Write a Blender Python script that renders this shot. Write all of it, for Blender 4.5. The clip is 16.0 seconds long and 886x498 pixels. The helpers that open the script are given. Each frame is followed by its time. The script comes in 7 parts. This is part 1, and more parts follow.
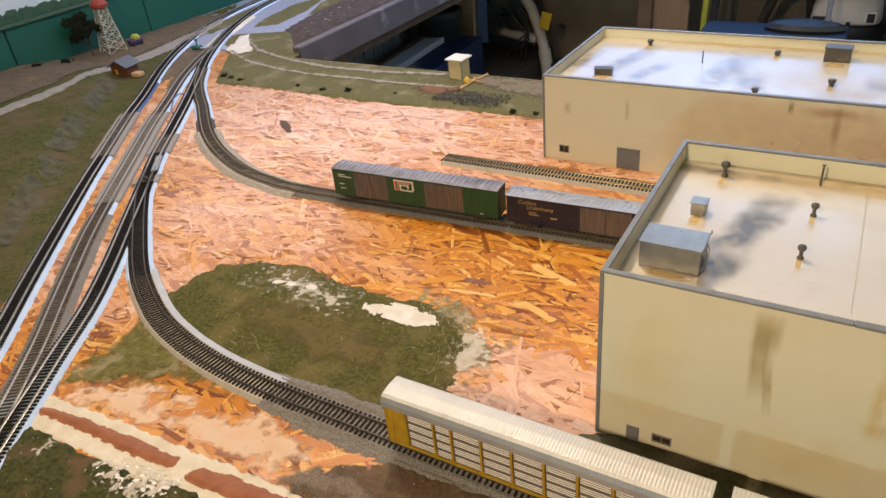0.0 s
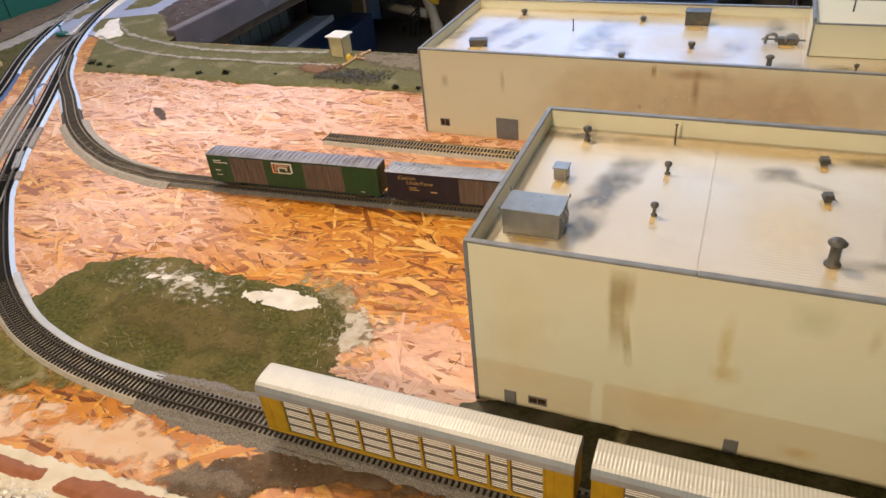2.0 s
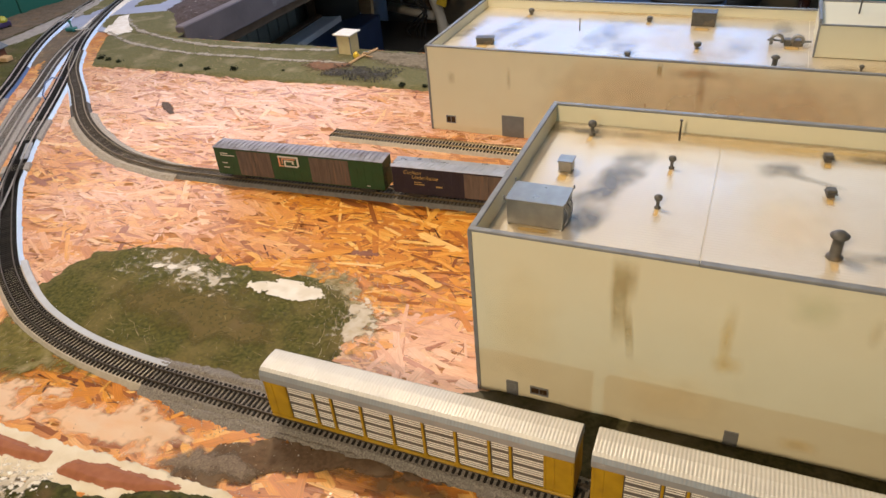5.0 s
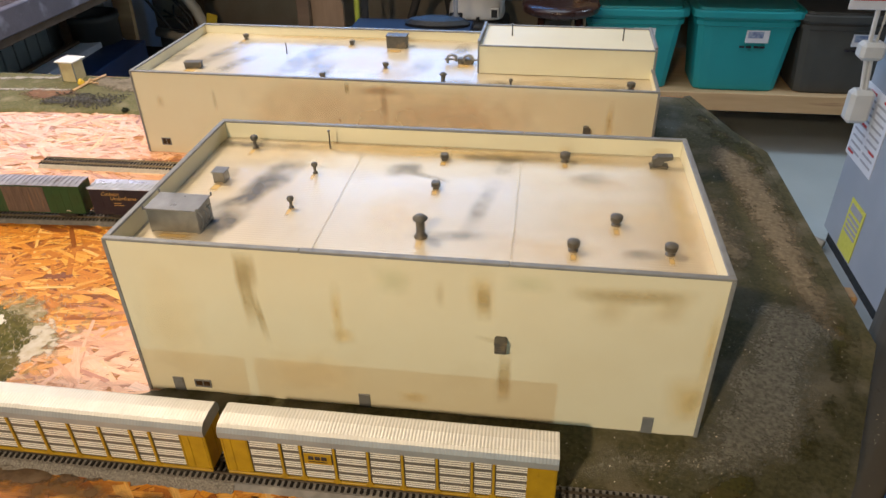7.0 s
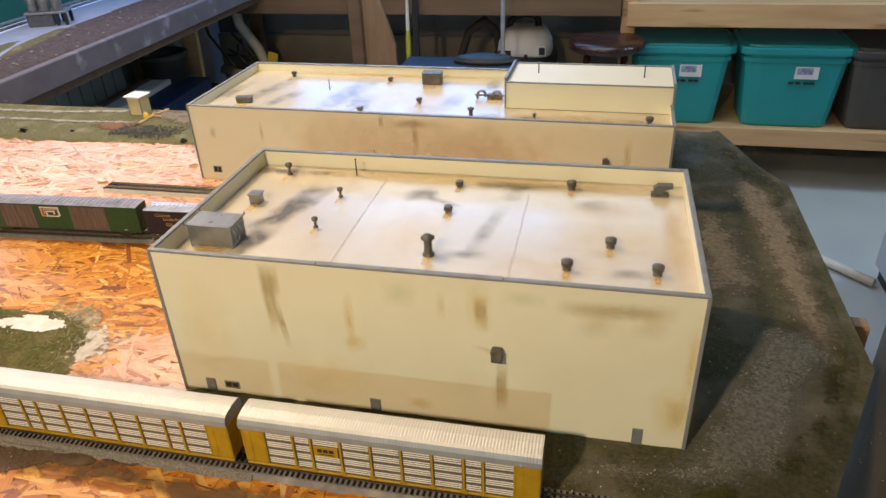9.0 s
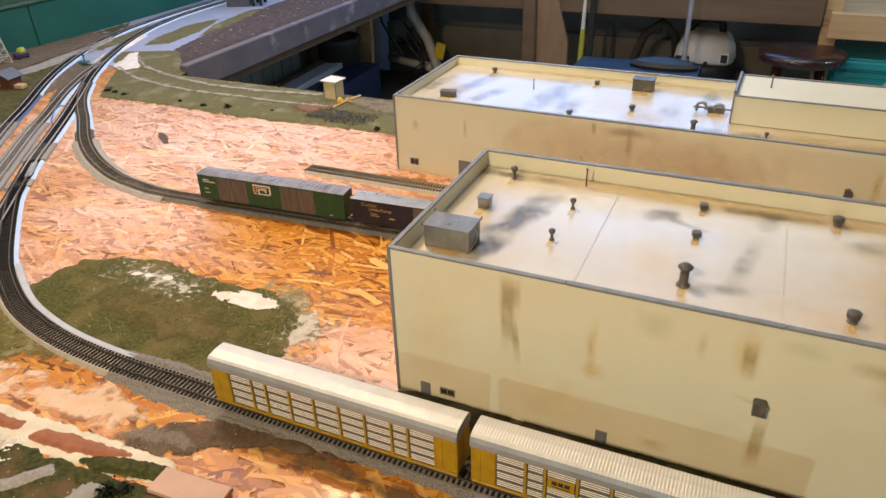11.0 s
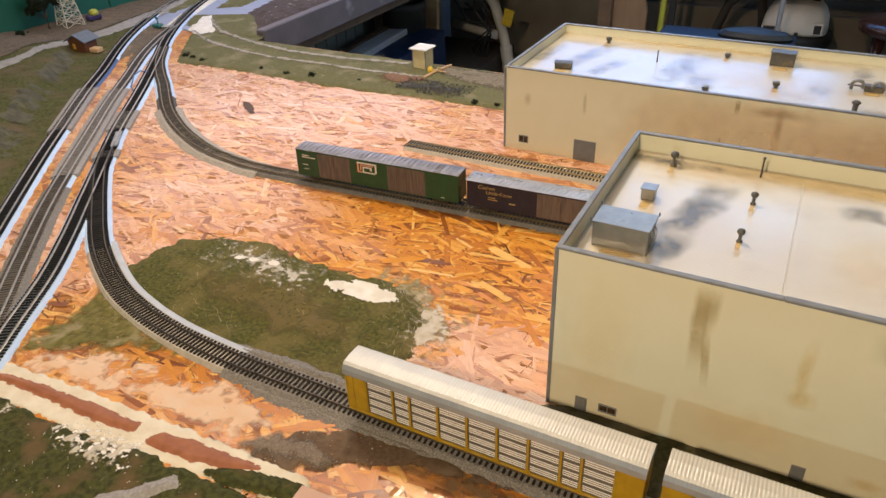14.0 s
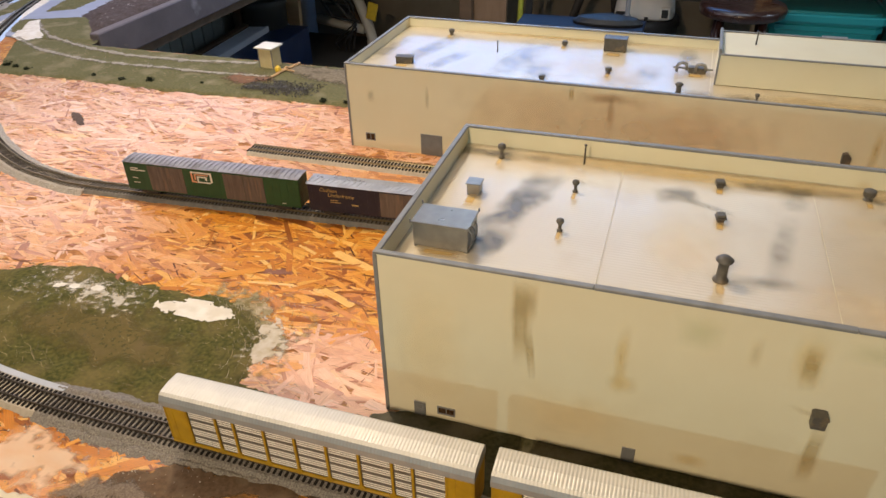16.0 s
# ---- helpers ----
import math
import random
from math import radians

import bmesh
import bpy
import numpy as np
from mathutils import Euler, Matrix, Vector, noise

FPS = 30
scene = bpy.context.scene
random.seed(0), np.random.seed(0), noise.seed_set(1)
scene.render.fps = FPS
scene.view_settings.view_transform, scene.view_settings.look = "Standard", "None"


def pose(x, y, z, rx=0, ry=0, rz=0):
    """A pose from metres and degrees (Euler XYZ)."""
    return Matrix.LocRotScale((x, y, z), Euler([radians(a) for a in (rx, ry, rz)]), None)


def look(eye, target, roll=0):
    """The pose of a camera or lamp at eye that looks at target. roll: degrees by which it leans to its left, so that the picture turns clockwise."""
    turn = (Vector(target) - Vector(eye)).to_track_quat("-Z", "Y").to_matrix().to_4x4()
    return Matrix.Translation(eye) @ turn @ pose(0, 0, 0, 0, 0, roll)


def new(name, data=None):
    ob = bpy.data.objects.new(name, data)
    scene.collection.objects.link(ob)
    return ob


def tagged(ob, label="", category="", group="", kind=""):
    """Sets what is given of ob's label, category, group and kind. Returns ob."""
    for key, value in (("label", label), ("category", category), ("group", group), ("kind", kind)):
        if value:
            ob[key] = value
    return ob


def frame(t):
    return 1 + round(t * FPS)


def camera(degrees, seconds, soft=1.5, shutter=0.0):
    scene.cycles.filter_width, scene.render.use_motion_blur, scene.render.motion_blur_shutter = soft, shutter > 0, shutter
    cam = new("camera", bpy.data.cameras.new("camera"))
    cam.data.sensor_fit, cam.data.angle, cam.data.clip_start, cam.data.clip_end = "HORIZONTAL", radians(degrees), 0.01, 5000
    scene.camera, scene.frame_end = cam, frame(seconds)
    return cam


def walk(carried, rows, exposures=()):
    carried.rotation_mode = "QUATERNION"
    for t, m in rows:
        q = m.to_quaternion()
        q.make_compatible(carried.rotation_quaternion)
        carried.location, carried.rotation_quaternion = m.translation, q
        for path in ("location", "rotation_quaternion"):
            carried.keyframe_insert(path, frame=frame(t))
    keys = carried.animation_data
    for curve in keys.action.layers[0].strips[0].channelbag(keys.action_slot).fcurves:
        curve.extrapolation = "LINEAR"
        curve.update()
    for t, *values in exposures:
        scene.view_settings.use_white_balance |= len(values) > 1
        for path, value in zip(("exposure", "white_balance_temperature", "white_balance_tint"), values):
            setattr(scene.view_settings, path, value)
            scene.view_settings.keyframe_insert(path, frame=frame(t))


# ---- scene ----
cam = camera(64.1, 16.0)
PATH = [
    (0, (0.164, -0.516, 0.561), (-0.758, 0.911, -0.495), -6.2),
    (0.5, (0.186, -0.497, 0.561), (-0.657, 0.965, -0.511), -6.1),
    (1, (0.199, -0.488, 0.559), (-0.576, 0.995, -0.535), -5.9),
    (1.5, (0.2, -0.486, 0.555), (-0.527, 1.004, -0.563), -5.8),
    (2, (0.204, -0.493, 0.552), (-0.493, 1.005, -0.575), -5.9),
    (2.5, (0.212, -0.486, 0.553), (-0.461, 1.023, -0.574), -6.1),
    (3, (0.213, -0.481, 0.552), (-0.454, 1.035, -0.568), -5.9),
    (5.3, (0.207, -0.512, 0.543), (-0.503, 0.988, -0.573), -5.2),
    (5.5, (0.211, -0.515, 0.546), (-0.45, 0.999, -0.58), -4.8),
    (6, (0.257, -0.504, 0.537), (-0.171, 1.093, -0.59), -3.1),
    (6.5, (0.335, -0.505, 0.539), (0.057, 1.134, -0.572), -1.8),
    (7, (0.415, -0.54, 0.562), (0.167, 1.119, -0.526), -1.0),
    (7.5, (0.457, -0.567, 0.569), (0.173, 1.105, -0.491), -1.1),
    (8, (0.472, -0.584, 0.584), (0.137, 1.097, -0.446), -1.9),
    (8.2, (0.482, -0.588, 0.584), (0.129, 1.097, -0.433), -2.1),
    (10.3, (0.445, -0.599, 0.576), (-0.125, 1.042, -0.415), -1.8),
    (10.5, (0.41, -0.599, 0.577), (-0.205, 1.024, -0.417), -1.6),
    (11, (0.336, -0.586, 0.582), (-0.396, 0.981, -0.422), -2.0),
    (11.5, (0.283, -0.581, 0.584), (-0.521, 0.945, -0.428), -2.3),
    (12, (0.24, -0.576, 0.578), (-0.599, 0.927, -0.44), -2.6),
    (12.5, (0.203, -0.568, 0.58), (-0.646, 0.923, -0.448), -2.7),
    (13, (0.178, -0.56, 0.568), (-0.667, 0.922, -0.476), -2.6),
    (13.5, (0.172, -0.555, 0.562), (-0.659, 0.923, -0.498), -2.3),
    (14, (0.175, -0.551, 0.56), (-0.634, 0.929, -0.515), -2.3),
    (14.5, (0.181, -0.541, 0.557), (-0.59, 0.953, -0.527), -2.3),
    (15, (0.194, -0.529, 0.559), (-0.514, 0.993, -0.528), -2.3),
    (15.5, (0.214, -0.513, 0.557), (-0.408, 1.044, -0.534), -2.1),
    (16, (0.232, -0.495, 0.553), (-0.306, 1.088, -0.545), -1.5),
]
walk(cam, [(t, look(eye, target, roll)) for t, eye, target, roll in PATH],
     [(0, -0.44), (5.5, -0.42), (6.5, -0.26), (7.2, -0.17), (8.5, -0.15), (10.5, -0.21), (11.5, -0.35), (16, -0.43)])

# ---- light ----
world = bpy.data.worlds.new("room_world")
scene.world = world
world.use_nodes = True
world.node_tree.nodes["Background"].inputs[0].default_value = (0.55, 0.62, 0.75, 1)
world.node_tree.nodes["Background"].inputs[1].default_value = 0.006


def area_lamp(name, at, aim, sx, sy, power, colour):
    data = bpy.data.lights.new(name, "AREA")
    data.shape, data.size, data.size_y = "RECTANGLE", sx, sy
    data.energy, data.color = power, colour
    ob = new(name, data)
    ob.matrix_world = look(at, aim)
    return ob


WARM, COOL, DAY, TUBE = (1.0, 0.75, 0.48), (0.64, 0.81, 1.0), (0.12, 0.40, 1.0), (0.68, 0.83, 1.0)
area_lamp("warm_ceiling_lamp", (-0.14, -1.44, 1.27), (0.4, 0.0, 0.0), 0.07, 0.07, 30, WARM)
area_lamp("low_warm_lamp", (0.46, -3.0, 0.84), (0.4, 0.0, 0.0), 0.10, 0.10, 12, (0.66, 0.96, 1.0))
area_lamp("lamp_over_layout", (-0.49, 0.57, 1.31), (-0.2, 0.30, 0.0), 0.10, 0.10, 16, (1.0, 0.79, 0.54))
area_lamp("cool_tubes_over_aisle", (0.12, 2.25, 1.33), (0.12, 2.251, 0.0), 1.5, 1.3, 22, TUBE)
area_lamp("cool_tubes_over_yard", (-1.0, 0.80, 1.33), (-1.0, 0.801, 0.0), 0.8, 1.5, 15, (0.92, 0.86, 0.90))
# unseen strip, added for glare on the far left of the board
area_lamp("added_glare_strip", (-1.90, 1.25, 0.64), (-0.9, 0.8, 0.0), 2.4, 0.40, 10, (1.0, 0.82, 0.86))
area_lamp("basement_window", (-0.60, 3.68, 1.0), (-0.60, 0.0, 0.9), 1.8, 0.66, 31, DAY)
area_lamp("cool_tube_by_furnace", (2.2, 2.35, 1.33), (2.0, 2.2, 0.0), 0.2, 1.2, 38, COOL)

# ---- materials ----


def mat(name, c1, c2=None, rough=0.6, metal=0.0, scale=60.0, c3=None, scale3=12.0, cut3=(0.55, 0.7), bump=0.15,
        bump_scale=300.0, spec=0.5, vary=0.0, island=False, world_space=False, stretch=(1, 1, 1), coat=0.0, cover=None, dense=1.0, speckle=0.0, crisp=0.63):
    """A Principled surface: two colours mixed by fine noise, stains of c3 by coarse noise, bump, and change from piece to piece."""
    m = bpy.data.materials.new(name)
    m.use_nodes = True
    nt = m.node_tree
    nodes, link = nt.nodes, nt.links.new
    bsdf = nodes["Principled BSDF"]
    if world_space:
        where = nodes.new("ShaderNodeNewGeometry").outputs["Position"]
    else:
        where = nodes.new("ShaderNodeTexCoord").outputs["Object"]
    mapping = nodes.new("ShaderNodeMapping")
    mapping.inputs["Scale"].default_value = stretch
    link(where, mapping.inputs["Vector"])
    where = mapping.outputs["Vector"]

    def tex(sc, detail=5.0):
        n = nodes.new("ShaderNodeTexNoise")
        n.inputs["Scale"].default_value, n.inputs["Detail"].default_value = sc, detail
        link(where, n.inputs["Vector"])
        return n.outputs["Fac"]

    def blend(fac, a, b):
        mix = nodes.new("ShaderNodeMix")
        mix.data_type = "RGBA"
        link(fac, mix.inputs["Factor"])
        for sock, v in ((mix.inputs["A"], a), (mix.inputs["B"], b)):
            if isinstance(v, tuple):
                sock.default_value = (*v, 1)
            else:
                link(v, sock)
        return mix.outputs["Result"]

    def steps(fac, lo, hi):
        r = nodes.new("ShaderNodeMapRange")
        r.inputs["From Min"].default_value, r.inputs["From Max"].default_value = lo, hi
        link(fac, r.inputs["Value"])
        return r.outputs["Result"]

    c2 = c2 or tuple(v * 0.8 for v in c1)
    colour = blend(steps(tex(scale), 0.35, 0.65), c1, c2)
    if c3:
        colour = blend(steps(tex(scale3, 6.0), *cut3), colour, c3)
    if vary:
        if island:
            rnd = nodes.new("ShaderNodeNewGeometry").outputs["Random Per Island"]
        else:
            rnd = nodes.new("ShaderNodeObjectInfo").outputs["Random"]
        r = nodes.new("ShaderNodeMapRange")
        r.inputs["To Min"].default_value, r.inputs["To Max"].default_value = 1 - vary, 1 + vary
        link(rnd, r.inputs["Value"])
        hsv = nodes.new("ShaderNodeHueSaturation")
        link(r.outputs["Result"], hsv.inputs["Value"])
        link(colour, hsv.inputs["Color"])
        colour = hsv.outputs["Color"]
    link(colour, bsdf.inputs["Base Color"])
    rr = nodes.new("ShaderNodeMapRange")
    rr.inputs["To Min"].default_value, rr.inputs["To Max"].default_value = max(0.02, rough - 0.12), min(1, rough + 0.12)
    link(tex(scale * 0.6), rr.inputs["Value"])
    link(rr.outputs["Result"], bsdf.inputs["Roughness"])
    bsdf.inputs["Metallic"].default_value = metal
    bsdf.inputs["Specular IOR Level"].default_value = spec
    bsdf.inputs["Coat Weight"].default_value = coat
    bsdf.inputs["Coat Roughness"].default_value, bsdf.inputs["Coat IOR"].default_value = 0.16, 1.85
    if cover:
        # laid thinly: it thins out towards its edge, in specks
        attr = nodes.new("ShaderNodeAttribute")
        attr.attribute_name = "cover"
        speck = nodes.new("ShaderNodeMath")
        speck.operation, speck.inputs[1].default_value = "MULTIPLY_ADD", cover
        link(tex(speckle or cover * 90 + 40, 8.0), speck.inputs[0])
        link(attr.outputs["Fac"], speck.inputs[2])
        r = nodes.new("ShaderNodeMapRange")
        r.inputs["From Min"].default_value, r.inputs["From Max"].default_value = 0.5 * cover + 0.435 - crisp / 2, 0.5 * cover + 0.435 + crisp / 2
        r.inputs["To Max"].default_value = dense
        link(speck.outputs["Value"], r.inputs["Value"])
        link(r.outputs["Result"], bsdf.inputs["Alpha"])
    if bump:
        b = nodes.new("ShaderNodeBump")
        b.inputs["Strength"].default_value, b.inputs["Distance"].default_value = bump, 0.5 / bump_scale
        link(tex(bump_scale, 8.0), b.inputs["Height"])
        link(b.outputs["Normal"], bsdf.inputs["Normal"])
    return m


M = {
    "osb_core": mat("osb_core", (0.48, 0.20, 0.04), (0.36, 0.14, 0.025), 0.55, scale=90, world_space=True),
    "grass": mat("static_grass", (0.125, 0.115, 0.028), (0.048, 0.053, 0.013), 0.85, scale=200, c3=(0.20, 0.155, 0.06), scale3=14,
                 cut3=(0.48, 0.74), bump=1.0, bump_scale=700, world_space=True, spec=0.2),
    "bank_grass": mat("bank_grass", (0.105, 0.104, 0.027), (0.044, 0.050, 0.014), 0.8, scale=180, c3=(0.13, 0.095, 0.05), scale3=13,
                      cut3=(0.46, 0.70), bump=1.0, bump_scale=500, world_space=True, spec=0.2),
    "brown_turf": mat("brown_turf", (0.19, 0.145, 0.054), (0.13, 0.108, 0.038), 0.9, scale=160, c3=(0.20, 0.15, 0.07), scale3=30, bump=0.8, bump_scale=700, world_space=True, spec=0.2, cover=1.6, dense=0.75, speckle=40),
    "scraped_turf": mat("scraped_turf", (0.46, 0.41, 0.27), (0.24, 0.21, 0.095), 0.9, scale=110, c3=(0.62, 0.55, 0.42), scale3=40, bump=0.6, bump_scale=600, world_space=True, spec=0.2, cover=2.4, dense=0.75, speckle=60),
    "front_grass": mat("dark_front_turf", (0.080, 0.082, 0.022), (0.034, 0.038, 0.012), 0.85, scale=170, c3=(0.135, 0.088, 0.042), scale3=22, cut3=(0.52, 0.66), bump=1.0, bump_scale=600, world_space=True, spec=0.2),
    # brown grime that also carries the railcars' shadow in its colour
    "grime_and_shadow": mat("grime_and_shadow", (0.24, 0.145, 0.065), (0.16, 0.095, 0.045), 0.8, scale=60, c3=(0.33, 0.21, 0.10), scale3=18, bump=0.3, bump_scale=500, world_space=True, cover=1.3, dense=0.78, speckle=30, stretch=(0.4, 1, 1)),
    "lace_plaster": mat("lace_plaster", (0.84, 0.82, 0.77), (0.74, 0.69, 0.60), 0.7, scale=120, bump=0.6, bump_scale=500, world_space=True, cover=4.0, dense=0.96, speckle=150, crisp=0.3),
    "thin_plaster": mat("thin_plaster", (0.80, 0.76, 0.68), (0.66, 0.58, 0.44), 0.7, scale=120, bump=0.6, bump_scale=500, world_space=True, cover=3.0, dense=0.68, speckle=130),
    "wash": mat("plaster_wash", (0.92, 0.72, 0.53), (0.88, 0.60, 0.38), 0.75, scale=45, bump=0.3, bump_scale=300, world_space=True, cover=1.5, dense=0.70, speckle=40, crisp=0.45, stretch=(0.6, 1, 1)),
    "grey_side": mat("grey_painted_roadbed", (0.25, 0.24, 0.235), (0.19, 0.183, 0.178), 0.85, scale=110, c3=(0.36, 0.34, 0.31), scale3=30, cut3=(0.58, 0.75), bump=0.5, bump_scale=500, world_space=True),
    "pale_ballast": mat("pale_ballast", (0.50, 0.45, 0.385), (0.27, 0.24, 0.205), 0.9, scale=500, c3=(0.34, 0.30, 0.25), scale3=40, bump=1.0, bump_scale=700, world_space=True),
    # cork darkened in colour to stand for the boxcars' shadow
    "grey_cork": mat("shadow_toned_roadbed", (0.20, 0.185, 0.165), (0.15, 0.14, 0.125), 0.85, scale=140, bump=0.5, bump_scale=700, world_space=True),
    "straw": mat("straw_scratch", (0.20, 0.155, 0.07), (0.34, 0.27, 0.15), 0.8, scale=60, bump=0.0, world_space=True, vary=0.5, island=True),
    "crumb": mat("pale_crumbs", (0.55, 0.50, 0.42), (0.35, 0.30, 0.22), 0.8, scale=60, bump=0.0, world_space=True, vary=0.6, island=True),
    "cinder_grain": mat("cinder_grain", (0.05, 0.048, 0.047), (0.10, 0.095, 0.09), 0.9, scale=60, bump=0.0, world_space=True, vary=0.6, island=True),
    "panel_grey": mat("grey_green_panel", (0.30, 0.34, 0.32), (0.25, 0.29, 0.27), 0.6, scale=10, bump=0.1),
    "box_blue": mat("blue_box_side", (0.012, 0.030, 0.085), (0.010, 0.025, 0.07), 0.4, scale=10, bump=0.05),
    "grey_bed": mat("grey_painted_bed", (0.36, 0.34, 0.32), (0.25, 0.235, 0.22), 0.85, scale=300, bump=0.6, bump_scale=700, world_space=True),
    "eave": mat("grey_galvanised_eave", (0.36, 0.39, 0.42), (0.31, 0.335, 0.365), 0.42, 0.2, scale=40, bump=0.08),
    "lane_grit": mat("lane_grit", (0.30, 0.29, 0.24), (0.13, 0.125, 0.10), 0.9, scale=240, bump=0.9, bump_scale=800, world_space=True, cover=1.5, dense=0.72, speckle=420),
    "strip_plaster": mat("cream_plaster", (0.76, 0.70, 0.57), (0.66, 0.58, 0.43), 0.75, scale=40, bump=0.4, bump_scale=300, world_space=True),
    "silver_roof": mat("silver_ribbed_roof", (0.50, 0.53, 0.60), (0.40, 0.425, 0.48), 0.30, 0.5, scale=60, bump=0.1),
    "verge_dirt": mat("verge_dirt", (0.155, 0.118, 0.078), (0.095, 0.072, 0.046), 0.9, scale=160, c3=(0.20, 0.13, 0.07), scale3=18, bump=0.8, bump_scale=500, world_space=True),
    "tape": mat("blue_tape", (0.06, 0.12, 0.27), (0.05, 0.10, 0.23), 0.5, scale=40, bump=0.1, world_space=True),
    "grey_plate": mat("grey_plate", (0.30, 0.31, 0.33), (0.25, 0.26, 0.28), 0.45, scale=60, bump=0.1, world_space=True),
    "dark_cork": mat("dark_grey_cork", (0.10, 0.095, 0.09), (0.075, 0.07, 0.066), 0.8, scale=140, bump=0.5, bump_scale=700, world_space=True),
    "soft_grass": mat("thin_olive_turf", (0.070, 0.064, 0.016), (0.040, 0.040, 0.010), 0.85, scale=420, c3=(0.11, 0.08, 0.03), scale3=20,
                      bump=0.8, bump_scale=900, world_space=True, spec=0.2, cover=1.2),
    "grey_dirt": mat("grey_gravel_dirt", (0.27, 0.215, 0.165), (0.135, 0.102, 0.074), 0.9, scale=480, c3=(0.17, 0.125, 0.085), scale3=40,
                     bump=0.9, bump_scale=800, world_space=True, cover=0.9),
    "wheel_dirt": mat("wheel_track_dirt", (0.48, 0.44, 0.37), (0.34, 0.30, 0.24), 0.9, scale=160, bump=0.4, bump_scale=800, world_space=True, cover=1.8, dense=0.72),
    "pale_grass": mat("pale_grass", (0.165, 0.15, 0.068), (0.105, 0.105, 0.045), 0.9, scale=200, c3=(0.28, 0.24, 0.15), scale3=14,
                      cut3=(0.55, 0.75), bump=0.6, bump_scale=700, world_space=True, spec=0.2),
    "thin_grass": mat("thin_grass", (0.21, 0.185, 0.058), (0.115, 0.108, 0.030), 0.9, scale=120, c3=(0.42, 0.36, 0.22), scale3=26,
                      cut3=(0.54, 0.70), bump=0.7, bump_scale=800, world_space=True, spec=0.2, cover=1.8, dense=0.9, speckle=55),
    "dirt": mat("brown_dirt", (0.092, 0.086, 0.044), (0.050, 0.050, 0.024), 0.9, scale=200, c3=(0.17, 0.155, 0.115), scale3=17,
                cut3=(0.48, 0.74), bump=0.8, bump_scale=600, world_space=True, spec=0.25),
    "road_dirt": mat("pale_dirt", (0.25, 0.205, 0.14), (0.15, 0.123, 0.082), 0.9, scale=150, c3=(0.11, 0.09, 0.055), scale3=40,
                     bump=0.8, bump_scale=700, world_space=True, spec=0.2, cover=1.1),
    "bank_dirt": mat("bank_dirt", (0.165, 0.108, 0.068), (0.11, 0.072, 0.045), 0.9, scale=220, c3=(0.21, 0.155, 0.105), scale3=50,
                     cut3=(0.45, 0.75), bump=0.8, bump_scale=600, world_space=True, spec=0.25, cover=1.8, dense=0.93, speckle=110),
    "cinder": mat("black_cinder", (0.030, 0.029, 0.028), (0.08, 0.075, 0.07), 0.9, scale=300, bump=1.0, bump_scale=900, world_space=True, cover=1.4),
    "rust_dirt": mat("rust_dirt", (0.22, 0.10, 0.05), (0.14, 0.08, 0.04), 0.9, scale=200, bump=0.6, bump_scale=900, world_space=True, cover=1.0),
    "plaster": mat("white_plaster", (0.80, 0.77, 0.71), (0.68, 0.63, 0.54), 0.75, scale=60, bump=0.5, bump_scale=400, world_space=True),
    "clay": mat("red_clay_paint", (0.36, 0.135, 0.062), (0.29, 0.10, 0.045), 0.7, scale=80, bump=0.3, bump_scale=500, world_space=True),
    "rock": mat("painted_rock", (0.115, 0.105, 0.062), (0.055, 0.052, 0.030), 1.0, scale=45, c3=(0.075, 0.078, 0.030), scale3=16, bump=1.0,
                bump_scale=200, world_space=True),
    "road": mat("grey_road", (0.33, 0.31, 0.28), (0.26, 0.245, 0.225), 0.8, scale=80, bump=0.3, bump_scale=700, world_space=True),
    "foam": mat("pale_blue_foam", (0.60, 0.76, 0.98), (0.55, 0.71, 0.95), 0.7, scale=50, bump=0.3, bump_scale=900, world_space=True),
    "cork": mat("grey_painted_cork", (0.50, 0.455, 0.385), (0.42, 0.38, 0.315), 0.85, scale=140, bump=0.5, bump_scale=700, world_space=True),
    "ballast": mat("grey_ballast", (0.30, 0.275, 0.245), (0.125, 0.114, 0.102), 0.9, scale=600, c3=(0.20, 0.185, 0.17), scale3=40, bump=1.0,
                   bump_scale=900, world_space=True),
    "tie": mat("black_plastic_tie", (0.015, 0.014, 0.013), (0.026, 0.023, 0.02), 0.75, scale=300, vary=0.3, spec=0.25),
    "tie_joined": mat("black_tie_row", (0.010, 0.0095, 0.009), (0.017, 0.0155, 0.014), 0.8, scale=300, vary=0.3, island=True, spec=0.2),
    "old_tie": mat("brown_tie_row", (0.085, 0.072, 0.056), (0.058, 0.049, 0.039), 0.7, scale=300, vary=0.3, island=True),
    "rail": mat("nickel_rail", (0.62, 0.58, 0.50), (0.46, 0.42, 0.35), 0.34, 0.8, scale=200, bump=0.05),
    "scar": mat("scarred_wood", (0.13, 0.085, 0.065), (0.07, 0.045, 0.035), 0.8, scale=220, bump=0.5, bump_scale=400, world_space=True, cover=1.5, dense=0.92),
    "pale_edge": mat("pale_grey_edge", (0.50, 0.54, 0.60), (0.44, 0.475, 0.53), 0.7, scale=50, bump=0.3, bump_scale=900, world_space=True),
    "old_rail": mat("weathered_rail", (0.13, 0.105, 0.08), (0.085, 0.068, 0.052), 0.42, 0.6, scale=200, bump=0.05),
    "brass_rail": mat("brassy_rail", (0.34, 0.27, 0.16), (0.24, 0.19, 0.11), 0.38, 0.8, scale=200, bump=0.05),
    "cream": mat("cream_plastic_wall", (0.785, 0.755, 0.58), (0.765, 0.725, 0.545), 0.5, scale=14, c3=(0.71, 0.665, 0.49), scale3=9,
                 cut3=(0.6, 0.85), bump=0.05, bump_scale=500, spec=0.4),
